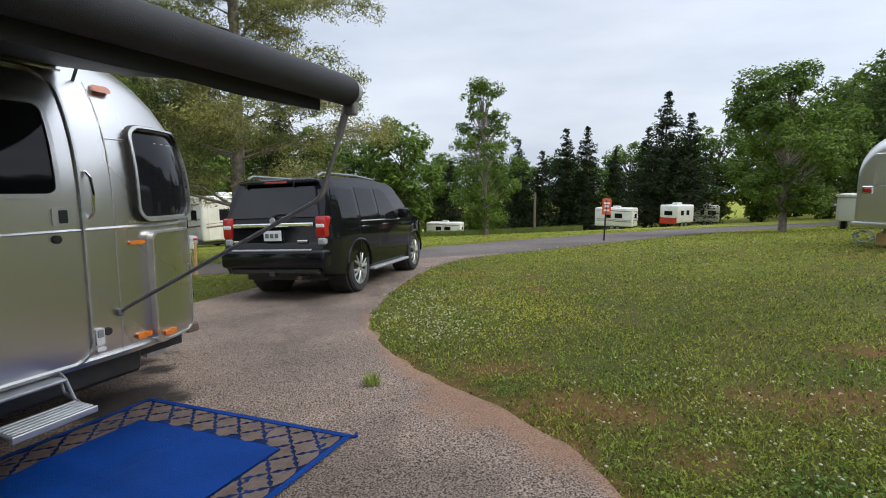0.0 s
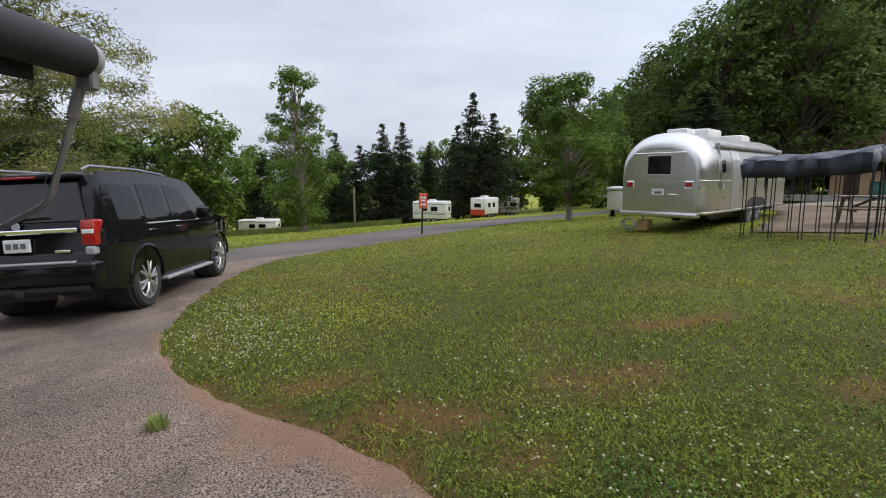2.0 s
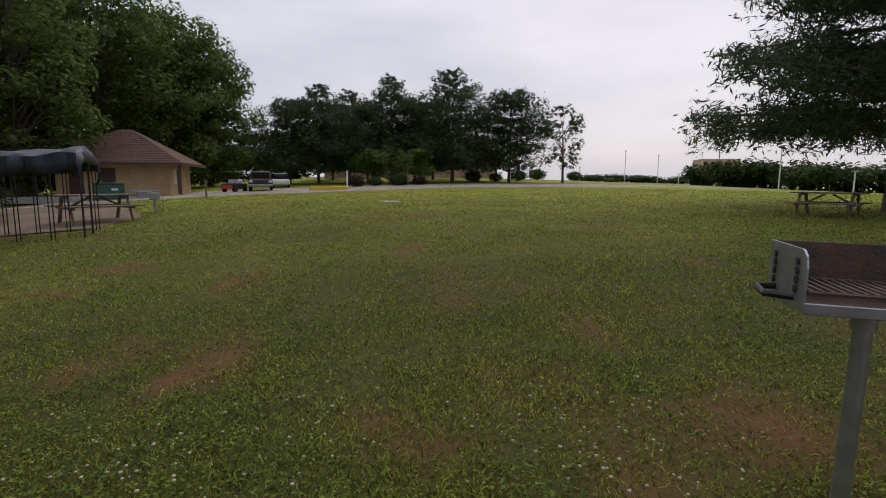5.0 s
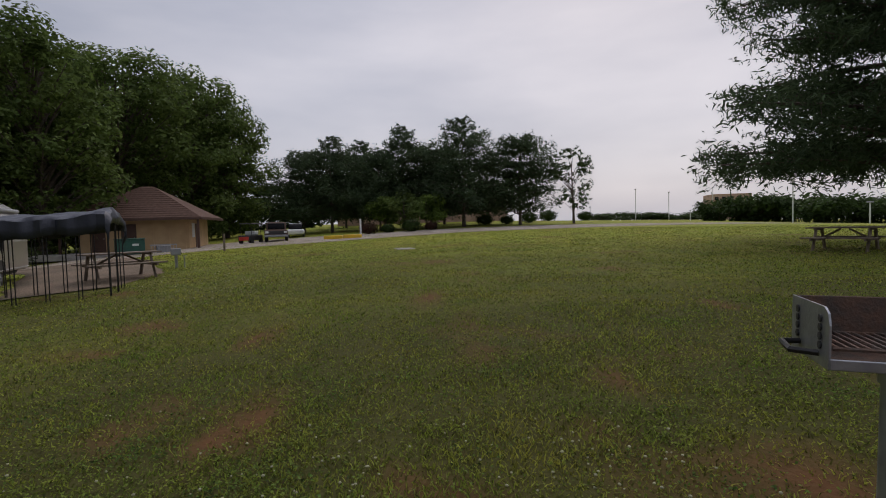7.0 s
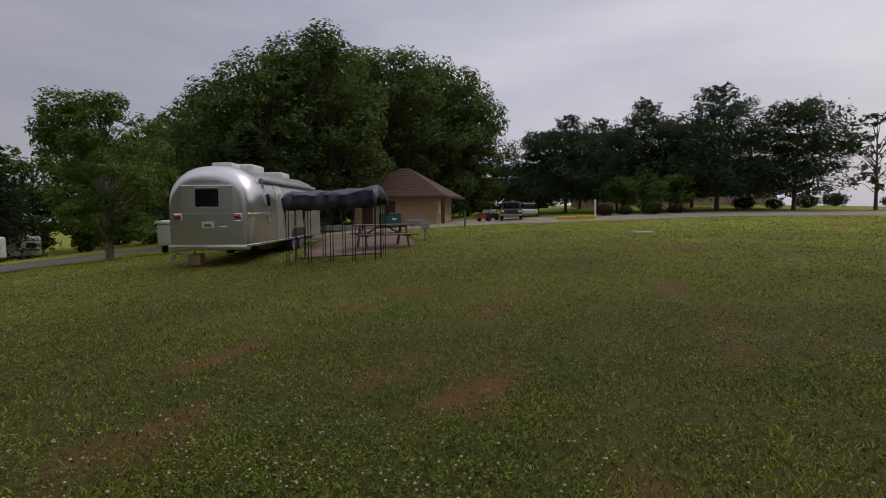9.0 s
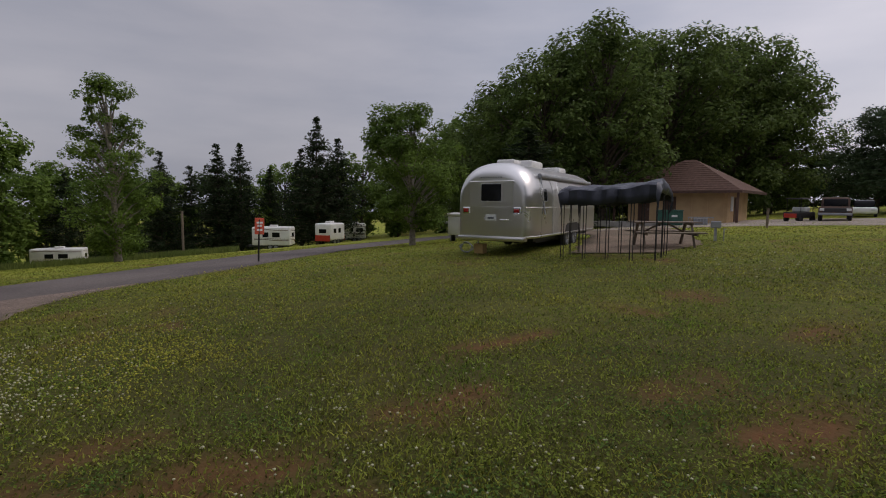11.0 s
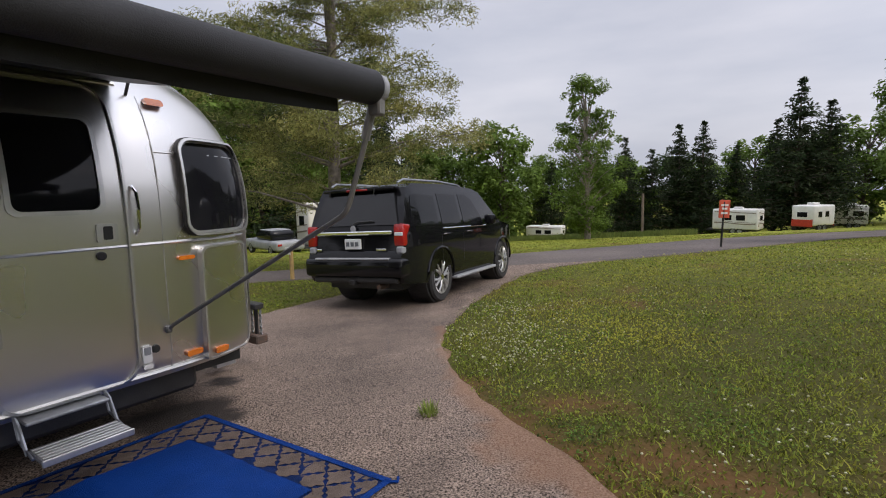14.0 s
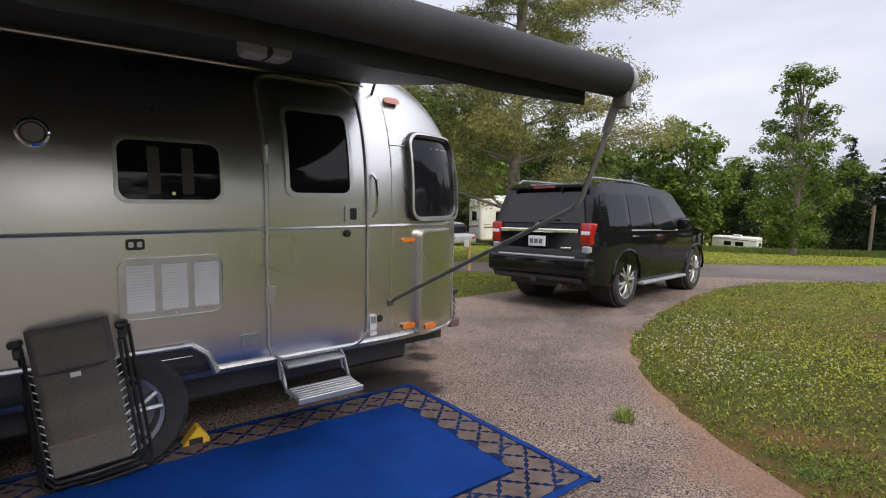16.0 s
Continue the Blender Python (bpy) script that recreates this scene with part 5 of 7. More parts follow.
        for c in (0, WB):
            part("arch_lip", tube([(side * (half(c, z) + 0.004), y, z) for y, z in [(c + 0.485 * math.cos(radians(a)), 0.40 + 0.485 * math.sin(radians(a))) for a in range(0, 181, 15)]], 0.022, 6), CARBLACK, t, smooth=True)
            part("wheel_house", disc((side * 0.9, c, 0.42), (-side, 0, 0), [(0, 0.45), (0.35, 0.45)], 24), BLACK, t)
            wheel(t, side * 0.975, c, 0.40, 0.40, 0.26, ALU_T, side, 6, 0.70, "black tyre on a bright multi-spoke wheel")
        # tail lamp wraps round the corner
        x0, x1 = (0.745, 0.925) if side > 0 else (-0.925, -0.745)
        tl = part("tail_light", box(x0, x1, REAR + 0.03, REAR + 0.26, 0.97, 1.29, 0.03, seg=2), RED, t, "red and clear tail light", True)
        part("reverse_lens", box(x0 + 0.02, x1 - 0.02, REAR + 0.024, REAR + 0.1, 1.12, 1.17, 0.006), PLATE, tl)
        part("reflector", box(x0 + 0.05, x1 - 0.01, REAR + 0.0, REAR + 0.24, 0.86, 0.965, 0.02), GREYBOX, tl)
    # rear: window, bar, plate
    b = bmesh.new()
    q = [(-0.80, REAR + 0.075, 1.28), (0.80, REAR + 0.075, 1.28), (0.66, REAR + 0.235, 1.74), (-0.66, REAR + 0.235, 1.74)]
    o = [b.verts.new(p) for p in q]
    i = [b.verts.new((x, y + 0.03, z)) for x, y, z in q]
    b.faces.new(o)
    for k in range(4):
        b.faces.new((o[k], o[(k + 1) % 4], i[(k + 1) % 4], i[k]))
    rwin = part("rear_window", b, GLASS_R, t, "large dark tinted rear window")
    part("wiper", tube([(0.0, REAR + 0.05, 1.3), (0.05, REAR + 0.055, 1.33), (0.36, REAR + 0.06, 1.34)], 0.012, 6), BLACK, rwin)
    part("spoiler", box(-0.68, 0.68, REAR + 0.19, REAR + 0.5, 1.79, 1.85, 0.02, seg=2), CARBLACK, t, "roof spoiler", True)
    part("brake_light", box(-0.2, 0.2, REAR + 0.185, REAR + 0.2, 1.80, 1.825, 0.004), RED, t)
    for x in (-0.56, 0.3):
        part("antenna", tube([(x, REAR + 0.21, 1.74), (x + 0.04, REAR + 0.19, 1.82)], 0.012, 5), BLACK, t)
    part("chrome_bar", box(-0.72, 0.72, REAR + 0.012, REAR + 0.06, 1.14, 1.195, 0.012), CHROME, t, "chrome bar across the tailgate")
    part("emblem", disc((0.0, REAR + 0.045, 1.235), (0, -1, 0), [(0, 0.05), (0.012, 0.046)], 20), GREYBOX, t, "oval emblem")
    pl = part("number_plate", box(-0.155, 0.155, REAR + 0.01, REAR + 0.04, 0.93, 1.085, 0.006), PLATE, t, "pale number plate with dark bars")
    for k in range(3):
        part("plate_bar", box(-0.12 + 0.085 * k, -0.06 + 0.085 * k, REAR + 0.004, REAR + 0.012, 0.975, 1.04), BAR, pl)
    for x, s in ((0.52, 0.09), (-0.68, 0.05)):
        part("emblem", box(x - s, x + s, REAR + 0.02, REAR + 0.05, 0.90, 0.935, 0.006), CHROME, t)
    bp = part("bumper", box(-0.93, 0.93, REAR - 0.07, REAR + 0.3, 0.52, 0.80, 0.06, seg=3), CARBLACK, t, "black rear bumper", True)
    part("step_pad", box(-0.7, 0.7, REAR - 0.075, REAR + 0.02, 0.775, 0.806, 0.01), GREYBOX, bp)
    part("lower_valance", box(-0.8, 0.8, REAR - 0.01, REAR + 0.3, 0.42, 0.53, 0.03), BLACK, t)
    part("tow_hitch", box(-0.05, 0.05, REAR - 0.06, REAR + 0.3, 0.40, 0.47, 0.008), BLACK, t)
    part("exhaust", tube([(0.42, REAR + 0.05, 0.36), (0.42, REAR + 0.8, 0.36)], 0.04, 10), RUSTY, t, smooth=True)
    part("axle", tube([(-0.8, 0, 0.4), (0.8, 0, 0.4)], 0.07, 8, disc((0, 0, 0.4), (1, 0, 0), [(-0.1, 0.05), (-0.06, 0.15), (0.06, 0.15), (0.1, 0.05)], 12)), BLACK, t)
    part("underbody", box(-0.7, 0.7, REAR + 0.3, FRONT - 0.3, 0.3, 0.45), BLACK, t)
    return t


suv(slope(-3.37, 8.5, -10.0) @ Matrix.Translation((0, 0, 0.03)) @ Matrix.Diagonal((1.0, 1.02, 1.045, 1)))

# ---- mat, chair and chock by the trailer ----
LOC = own_m @ Matrix.Translation((1.22, 0, 0))


def lay(out, s, lift=0.0, rz=0.0):
    """A pose on the drive, out from the trailer's wall and along it."""
    p = LOC @ Vector((out, s, 0))
    base = slope(p.x, p.y, OWN_TURN + rz)
    return Matrix.Translation((0, 0, 0.025 + lift)) @ base


rug = thing("outdoor_mat", lay(0.66, -0.35, 0.004), "blue woven outdoor mat with a brown lattice border", "rug")
RW, RL, RB = 0.92, 1.62, 0.30
b = bmesh.new()
rws = []
for i in range(25):
    rws.append([b.verts.new((-RW + 2 * RW * i / 24, -RL + 2 * RL * j / 40, 0.006 + 0.004 * math.sin(i * 1.1 + j * 0.7))) for j in range(41)])
for r0, r1 in zip(rws, rws[1:]):
    for j in range(40):
        b.faces.new((r0[j], r0[j + 1], r1[j + 1], r1[j]))
base = part("border", b, RUGNAVY, rug, "navy border ground")
rsm = base.modifiers.new("thick", "SOLIDIFY")
rsm.thickness = 0.004
b = bmesh.new()
rws = []
for i in range(17):
    x = -RW + RB + (2 * RW - 2 * RB + 0.0) * i / 16
    rws.append([b.verts.new((x, -RL + RB + (2 * RL - 2 * RB) * j / 30, 0.020 + 0.003 * math.sin(x * 9 + j * 0.55) + (0.010 if j in (7, 15, 23) else 0) + (0.008 if i == 8 else 0))) for j in range(31)])
for r0, r1 in zip(rws, rws[1:]):
    for j in range(30):
        b.faces.new((r0[j], r0[j + 1], r1[j + 1], r1[j]))
part("field", b, RUGBLUE, rug, "plain bright blue middle", True)


def flat_line(pts, w, z, bm):
    for (xa, ya), (xb, yb) in zip(pts, pts[1:]):
        d = Vector((xb - xa, yb - ya)).normalized() * w
        n2 = Vector((-d.y, d.x))
        q = [(xa - d.x * 0.3 + n2.x, ya - d.y * 0.3 + n2.y), (xa - d.x * 0.3 - n2.x, ya - d.y * 0.3 - n2.y), (xb + d.x * 0.3 - n2.x, yb + d.y * 0.3 - n2.y), (xb + d.x * 0.3 + n2.x, yb + d.y * 0.3 + n2.y)]
        bm.faces.new([bm.verts.new((x, y, z)) for x, y in q])


# rounded lattice cells in the border, cut where they meet the hem and the field
lat = bmesh.new()
CELL = 0.215
for i in range(-20, 21):
    for j in range(-20, 21):
        cx, cy = (i * 0.5) * CELL, (j * 0.5) * CELL
        if (i + j) % 2:
            continue
        ring_out = []
        for k in range(32):
            a = 2 * math.pi * k / 32
            r = 0.43 * CELL / (abs(math.cos(a)) + abs(math.sin(a))) * (1.0 + 0.11 * math.cos(8 * a))
            ring_out.append((cx + r * math.cos(a), cy + r * math.sin(a)))
        fx, fy = RW - RB, RL - RB
        if abs(cx) < fx and abs(cy) < fy:
            continue

        def cut(p):
            x, y = max(-RW + 0.03, min(RW - 0.03, p[0])), max(-RL + 0.03, min(RL - 0.03, p[1]))
            if abs(x) < fx + 0.01 and abs(y) < fy + 0.01:
                if abs(cx) >= fx:
                    x = math.copysign(fx + 0.01, cx)
                else:
                    y = math.copysign(fy + 0.01, cy)
            return (x, y)
        pts = [cut(p) for p in ring_out]
        area = 0.5 * abs(sum(p[0] * q[1] - q[0] * p[1] for p, q in zip(pts, pts[1:] + pts[:1])))
        if area < 0.0015:
            continue
        mid = lat.verts.new((sum(p[0] for p in pts) / 32, sum(p[1] for p in pts) / 32, 0.0135))
        vs = [lat.verts.new((x, y, 0.0135)) for x, y in pts]
        for k in range(32):
            lat.faces.new((mid, vs[k], vs[(k + 1) % 32]))
part("lattice", lat, RUGTAN, rug, "brown rounded lattice cells")
hem = bmesh.new()
for pts in ([(-RW, -RL), (-RW, RL), (RW, RL), (RW, -RL), (-RW, -RL)],):
    flat_line(pts, 0.022, 0.0148, hem)
part("hem", hem, RUGBLUE, rug, "blue hem")
part("tie_loop", tube([(RW - 0.02, RL - 0.02, 0.01), (RW + 0.05, RL + 0.02, 0.012), (RW + 0.02, RL + 0.06, 0.01)], 0.01, 5), RUGBLUE, rug)


def tilt_chair(m):
    """A folded reclining lawn chair leaning back: local x across, z up its length."""
    c = thing("folding_lounge_chair", m, "folded zero-gravity lounge chair with grey mesh and black frame", "chair")
    W = 0.29
    for dy, zt, wd, zb in ((0.0, 1.0, W + 0.02, 0.05), (0.055, 0.96, W + 0.055, 0.0), (-0.05, 0.9, W - 0.01, 0.09)):
        pts = [(-wd, dy, zt * 0.9), (-wd, dy, zb + 0.08), (-wd + 0.05, dy, zb + 0.022), (0, dy, zb + 0.013), (wd - 0.05, dy, zb + 0.022), (wd, dy, zb + 0.08), (wd, dy, zt * 0.9)]
        part("frame_tube", tube(pts, 0.0125, 8), BLACKMETAL, c, "black tube frame", True)
    for s in (-1, 1):
        part("armrest", box(min(s * 0.27, s * 0.35), max(s * 0.27, s * 0.35), -0.07, 0.09, 0.86, 0.9, 0.012), BLACK, c, "black armrest")
        part("hinge_block", box(min(s * 0.28, s * 0.33), max(s * 0.28, s * 0.33), -0.06, 0.08, 0.80, 0.86, 0.01), BLACK, c)
    b = bmesh.new()
    rr_ = []
    for i in range(25):
        z = 0.16 + 0.78 * i / 24
        rr_.append([b.verts.new((-0.245 + 0.49 * j / 8, -0.065 - 0.02 * math.sin(math.pi * j / 8) - 0.01 * math.sin(i * 0.9), z)) for j in range(9)])
    for r0, r1 in zip(rr_, rr_[1:]):
        for j in range(8):
            b.faces.new((r0[j], r0[j + 1], r1[j + 1], r1[j]))
    slg = part("sling", b, MESH, c, "grey mesh seat", True)
    sm = slg.modifiers.new("thick", "SOLIDIFY")
    sm.thickness = 0.006
    part("pillow", box(-0.21, 0.21, -0.14, -0.08, 0.70, 0.93, 0.03, seg=3), MESH, c, "grey head pillow", True)
    part("leg_panel", box(-0.235, 0.235, -0.105, -0.085, 0.15, 0.33, 0.01), MESH, c, "grey mesh leg panel")
    part("tag", box(-0.03, 0.03, -0.112, -0.104, 0.66, 0.685), PLATE, c, "small white tag")
    for s in (-1, 1):
        for k in range(13):
            z = 0.16 + 0.045 * k
            part("lace", tube([(s * 0.235, -0.08, z), (s * (W + 0.0), -0.03, z + 0.015)], 0.004, 4), PLATE, c)
    return c


cp = LOC @ Vector((0.12, -0.93, 0))
tilt_chair(pose(cp.x, cp.y, gz(cp.x, cp.y) + 0.045, -6, 0, OWN_TURN + 82) @ pose(0, 0, 0, 0, -6.5, 0) @ Matrix.Diagonal((0.72, 0.86, 0.95, 1)))

chk = thing("wheel_chock", lay(-0.17, -0.43, 0.0) @ Matrix.Diagonal((0.62, 0.66, 0.8, 1)), "yellow plastic wheel chock by the trailer tyre", "chock")
b = bmesh.new()
prof = [(-0.13, 0.0), (0.10, 0.0), (0.10, 0.025), (-0.02, 0.15), (-0.05, 0.15), (-0.13, 0.05)]
f0 = [b.verts.new((-0.07, -y, z)) for y, z in prof]
f1 = [b.verts.new((0.07, -y, z)) for y, z in prof]
b.faces.new(f0)
b.faces.new(f1)
for k in range(len(prof)):
    b.faces.new((f0[k], f0[(k + 1) % len(prof)], f1[(k + 1) % len(prof)], f1[k]))
part("wedge", b, YELLOW, chk)
part("pocket", box(0.066, 0.073, -0.05, 0.07, 0.02, 0.07), BLACK, chk)

tb = thing("storage_box", lay(0.34, -1.75, 0.0), "grey plastic storage box beside the trailer", "box")
part("body", box(-0.2, 0.2, -0.3, 0.3, 0.32, 0.78, 0.03, seg=2), GREYBOX, tb, smooth=True)
for x in (-0.17, 0.17):
    for y in (-0.26, 0.26):
        part("leg", tube([(x, y, 0), (x, y, 0.33)], 0.015, 6), GALV, tb)
bag = thing("plastic_bag", lay(0.45, -1.4, 0.0), "pale plastic bag hanging by the storage box", "bag")
part("sack", disc((0, 0, 0.12), (0, 0, 1), [(0, 0.03), (0.03, 0.075), (0.12, 0.085), (0.2, 0.05), (0.24, 0.03)], 10), PLATE, bag, smooth=True)

# ---- on the field: grill, picnic tables, pen ----
def grill(m):
    g = thing("park_grill", m, "galvanised steel park charcoal grill on a post, sooty inside", "grill")
    part("post", tube([(0, 0, -0.1), (0, 0, 0.79)], 0.034, 12), GALV, g, "grey steel post", True)
    part("collar", disc((0, 0, 0.72), (0, 0, 1), [(0, 0.045), (0.06, 0.045), (0.08, 0.09)], 12), GALV, g)
    part("bottom_plate", box(-0.29, 0.29, -0.2, 0.2, 0.80, 0.81, 0.002), RUSTY, g, "rust-streaked bottom plate")
    part("back_plate", box(-0.29, 0.29, 0.19, 0.2, 0.80, 1.02, 0.003), RUSTY, g, "sooty back plate")
    for s in (-1, 1):
        pr = [(-0.2, 0.80), (0.2, 0.80), (0.2, 1.02), (-0.15, 1.02), (-0.185, 1.0), (-0.2, 0.96)]
        b = bmesh.new()
        o = [b.verts.new((s * 0.285, y, z)) for y, z in pr]
        i = [b.verts.new((s * 0.293, y, z)) for y, z in pr]
        b.faces.new(o)
        b.faces.new(i)
        for k in range(len(pr)):
            b.faces.new((o[k], o[(k + 1) % 6], i[(k + 1) % 6], i[k]))
        sp = part("side_plate", b, GALV, g, "galvanised side plate")
        for y in (-0.12, 0.12):
            for k in range(4):
                part("notch", disc((s * 0.294, y, 0.875 + 0.033 * k), (s, 0, 0), [(0, 0.015), (0.006, 0.015), (0.007, 0.01)], 10), BLACK, sp)
        part("grip", tube([(s * 0.29, 0.1, 0.845), (s * 0.37, 0.08, 0.845), (s * 0.38, -0.06, 0.84), (s * 0.29, -0.1, 0.84)], 0.013, 6), BLACKMETAL, g)
    gr = part("grate", tube([(-0.27, -0.17, 0.872), (0.27, -0.17, 0.872), (0.27, 0.17, 0.872), (-0.27, 0.17, 0.872), (-0.27, -0.17, 0.872)], 0.008, 5), RUSTY, g, "rusty cooking grate")
    for k in range(15):
        x = -0.25 + 0.5 * k / 14
        part("bar", tube([(x, -0.17, 0.874), (x, 0.17, 0.874)], 0.006, 5), RUSTY, gr)
    part("front_lip", box(-0.29, 0.29, -0.205, -0.195, 0.80, 0.84, 0.003), GALV, g, "pale burnt front lip")
    return g


grill(pose(2.12, -1.82, gz(2.12, -1.82), 0, 1.0, -105) @ Matrix.Diagonal((1, 1, 1.1, 1)))


def picnic(m, label, w=1.8):
    p = thing("picnic_table", m, label, "table")
    for k in range(5):
        part("plank", box(-w / 2, w / 2, -0.37 + 0.15 * k, -0.23 + 0.15 * k, 0.72, 0.76, 0.005), WOOD, p)
    for s in (-1, 1):
        for k in range(2):
            part("bench_plank", box(-w / 2, w / 2, s * 0.66 - 0.15 + 0.155 * k, s * 0.66 - 0.01 + 0.155 * k, 0.42, 0.46, 0.005), WOOD, p)
        part("bench_beam", box(s * w * 0.36 - 0.02, s * w * 0.36 + 0.02, -0.8, 0.8, 0.36, 0.42), WOOD, p)
        part("top_beam", box(s * w * 0.36 - 0.02, s * w * 0.36 + 0.02, -0.38, 0.38, 0.66, 0.72), WOOD, p)
        for q in (-1, 1):
            part("leg", tube([(s * w * 0.36, q * 0.62, -0.03), (s * w * 0.36, q * 0.25, 0.7)], 0.045, 4), WOOD, p)
        part("brace", tube([(s * w * 0.34, 0, 0.4), (s * 0.1, 0, 0.7)], 0.03, 4), WOOD, p)
    return p


picnic(put(126.4, 19.3, 40), "weathered brown wooden picnic table on the grass")
picnic(pose(14.3, 9.9, gz(14.3, 9.9) + 0.03, 0, 0, -38), "weathered wooden picnic table on the gravel pad", 2.0)

pen = thing("dog_pen", pose(11.25, 9.3, gz(11.25, 9.3), 0, 0, -66), "black wire exercise pen with a dark tarp over it", "pen")
PW, PD, PH = 1.2, 0.75, 1.78
corners = [(-PW, -PD), (PW, -PD), (PW, PD), (-PW, PD)]
for (xa, ya), (xb, yb) in zip(corners, corners[1:] + corners[:1]):
    k = 4 if abs(xb - xa) > abs(yb - ya) else 2
    for j in range(k):
        xo, yo = xa + (xb - xa) * j / k, ya + (yb - ya) * j / k
        xn, yn = xa + (xb - xa) * (j + 1) / k, ya + (yb - ya) * (j + 1) / k
        pn = part("panel", tube([(xo, yo, -0.05), (xo, yo, PH), (xn, yn, PH), (xn, yn, -0.05)], 0.013, 5), BLACKMETAL, pen, "black tube panel")
        # the next panel's upright stands close beside this one
        part("upright", tube([(xo + (xn - xo) * 0.12, yo + (yn - yo) * 0.12, -0.03), (xo + (xn - xo) * 0.12, yo + (yn - yo) * 0.12, PH)], 0.012, 5), BLACKMETAL, pn)
        part("rail", tube([(xo, yo, PH * 0.97), (xn, yn, PH * 0.97)], 0.009, 4), BLACKMETAL, pn)
tp = bmesh.new()
grid = []
NXT, NYT = 34, 20
for i in range(NXT + 1):
    row = []
    for j in range(NYT + 1):
        u, v = -1.16 + 2.32 * i / NXT, -1.3 + 2.6 * j / NYT
        x, y = max(-1, min(1, u)) * (PW + 0.04), max(-1, min(1, v)) * (PD + 0.04)
        drop = max(abs(u) - 1, 0) * PW + max(abs(v) - 1, 0) * PD
        z = PH + 0.10 + 0.10 * (1 - min(1, abs(v))) + 0.07 * u - drop * 1.9 - 0.05 * (1 - min(1, abs(u)) ** 2) + 0.022 * math.sin(u * 9 + v * 5) + 0.016 * math.sin(v * 13 - u * 6)
        bulge = (0.035 * math.sin(i * 1.3 + j * 0.8) + 0.02 * math.sin(i * 2.9)) if drop > 0 else 0
        row.append(tp.verts.new((x + (bulge if abs(u) > 1 else 0), y + (bulge if abs(v) > 1 else 0) - (0.02 if v < -1 else 0), z)))
    grid.append(row)
for i in range(NXT):
    for j in range(NYT):
        tp.faces.new((grid[i][j], grid[i + 1][j], grid[i + 1][j + 1], grid[i][j + 1]))
tarp = thing("tarp", pen.matrix_world.copy(), "dark navy plastic tarp draped over the pen", "tarp")
sheet_ob = part("sheet", tp, TARP, tarp, smooth=True)
tsm = sheet_ob.modifiers.new("thick", "SOLIDIFY")
tsm.thickness = 0.004

def post(name, m, h, r, mat, label, cat="post", cap=False):
    p = thing(name, m, label, cat)
    part("shaft", tube([(0, 0, -0.1), (0, 0, h)], r, 8), mat, p, smooth=True)
    if cap:
        part("cap", disc((0, 0, h), (0, 0, 1), [(0, r * 1.3), (0.03, r * 1.25), (0.05, r * 0.7)], 8), mat, p)
    return p


# utility hook-up by the gravel pad
hk = post("hookup_post", pose(17.0, 9.8, gz(17, 9.8), 0, 0, -60), 0.55, 0.05, GALV, "short grey utility hook-up post")
part("meter_box", box(-0.16, 0.16, -0.08, 0.08, 0.45, 0.68, 0.02), GREYBOX, hk)
part("pipe", tube([(0.25, 0, -0.05), (0.25, 0, 0.42), (0.32, 0, 0.42)], 0.02, 6), GALV, hk)
post("wooden_post", pose(27.2, 13.0, gz(27.2, 13.0)), 0.95, 0.06, WOOD, "short weathered wooden post by the gravel road")
wp = post("site_post", pose(-7.3, 11.35, gz(-7.3, 11.35)), 0.82, 0.055, WOODPOST, "pale wooden site post at the roadside")
part("marker", box(-0.12, 0.02, -0.07, -0.05, 0.66, 0.84, 0.005), PLATE, wp, "small pale marker board")
sg = thing("roadside_sign", pose(4.4, 20.3, gz(4.4, 20.3), 0, 2, 12), "orange-red sign board on a thin dark post", "sign")
part("post", tube([(0, 0, -0.1), (0, 0, 1.62)], 0.035, 8), BLACKMETAL, sg)
bdn = part("board", box(-0.17, 0.20, -0.025, 0.005, 1.05, 1.68, 0.01), SIGNRED, sg, "orange-red board with pale bars")
for z, w in ((1.5, 0.12), (1.38, 0.09), (1.22, 0.11)):
    part("bar", box(0.015 - w, 0.015 + w, -0.032, -0.024, z - 0.035, z + 0.035), PLATE, bdn)
up_ = post("utility_pole", put(5.0, 58), 4.6, 0.13, WOOD, "plain wooden utility pole in the meadow", "pole")
for az, d, h in ((108.6, 150, 8.5), (111.8, 160, 8), (115.8, 170, 9.5), (122.4, 95, 6.5), (127.9, 90, 3.0), (104, 120, 3), (113.8, 140, 2.5)):
    lp = post("lamp_post", put(az, d), h, 0.09, PLATE, "thin pale lamp post beyond the field", "lamp post")
    part("head", box(-0.5, 0.5, -0.12, 0.12, h, h + 0.2, 0.03), GREYBOX, lp)

# ---- restroom building ----
BX, BY = 43.2, 27.3
bld = thing("restroom_building", pose(BX, BY, gz(41, 24) + 0.0, 0, 0, -74), "small tan block restroom building with a brown hipped shingle roof", "building")
WX, WY, WH = 4.0, 3.6, 2.75
for a in (box(-WX, WX, -WY, -WY + 0.25, -0.4, WH), box(-WX, WX, WY - 0.25, WY, -0.4, WH), box(-WX, -WX + 0.25, -WY + 0.25, WY - 0.25, -0.4, WH), box(WX - 0.25, WX, -WY + 0.25, WY - 0.25, -0.4, WH)):
    part("wall", a, STUCCO, bld, "tan block wall")
rf = bmesh.new()
ev = [rf.verts.new(p) for p in ((-WX - 1.2, -WY - 1.2, WH - 0.1), (WX + 1.2, -WY - 1.2, WH - 0.1), (WX + 1.2, WY + 1.2, WH - 0.1), (-WX - 1.2, WY + 1.2, WH - 0.1))]
ap = [rf.verts.new(p) for p in ((-0.5, 0, WH + 2.75), (0.5, 0, WH + 2.75))]
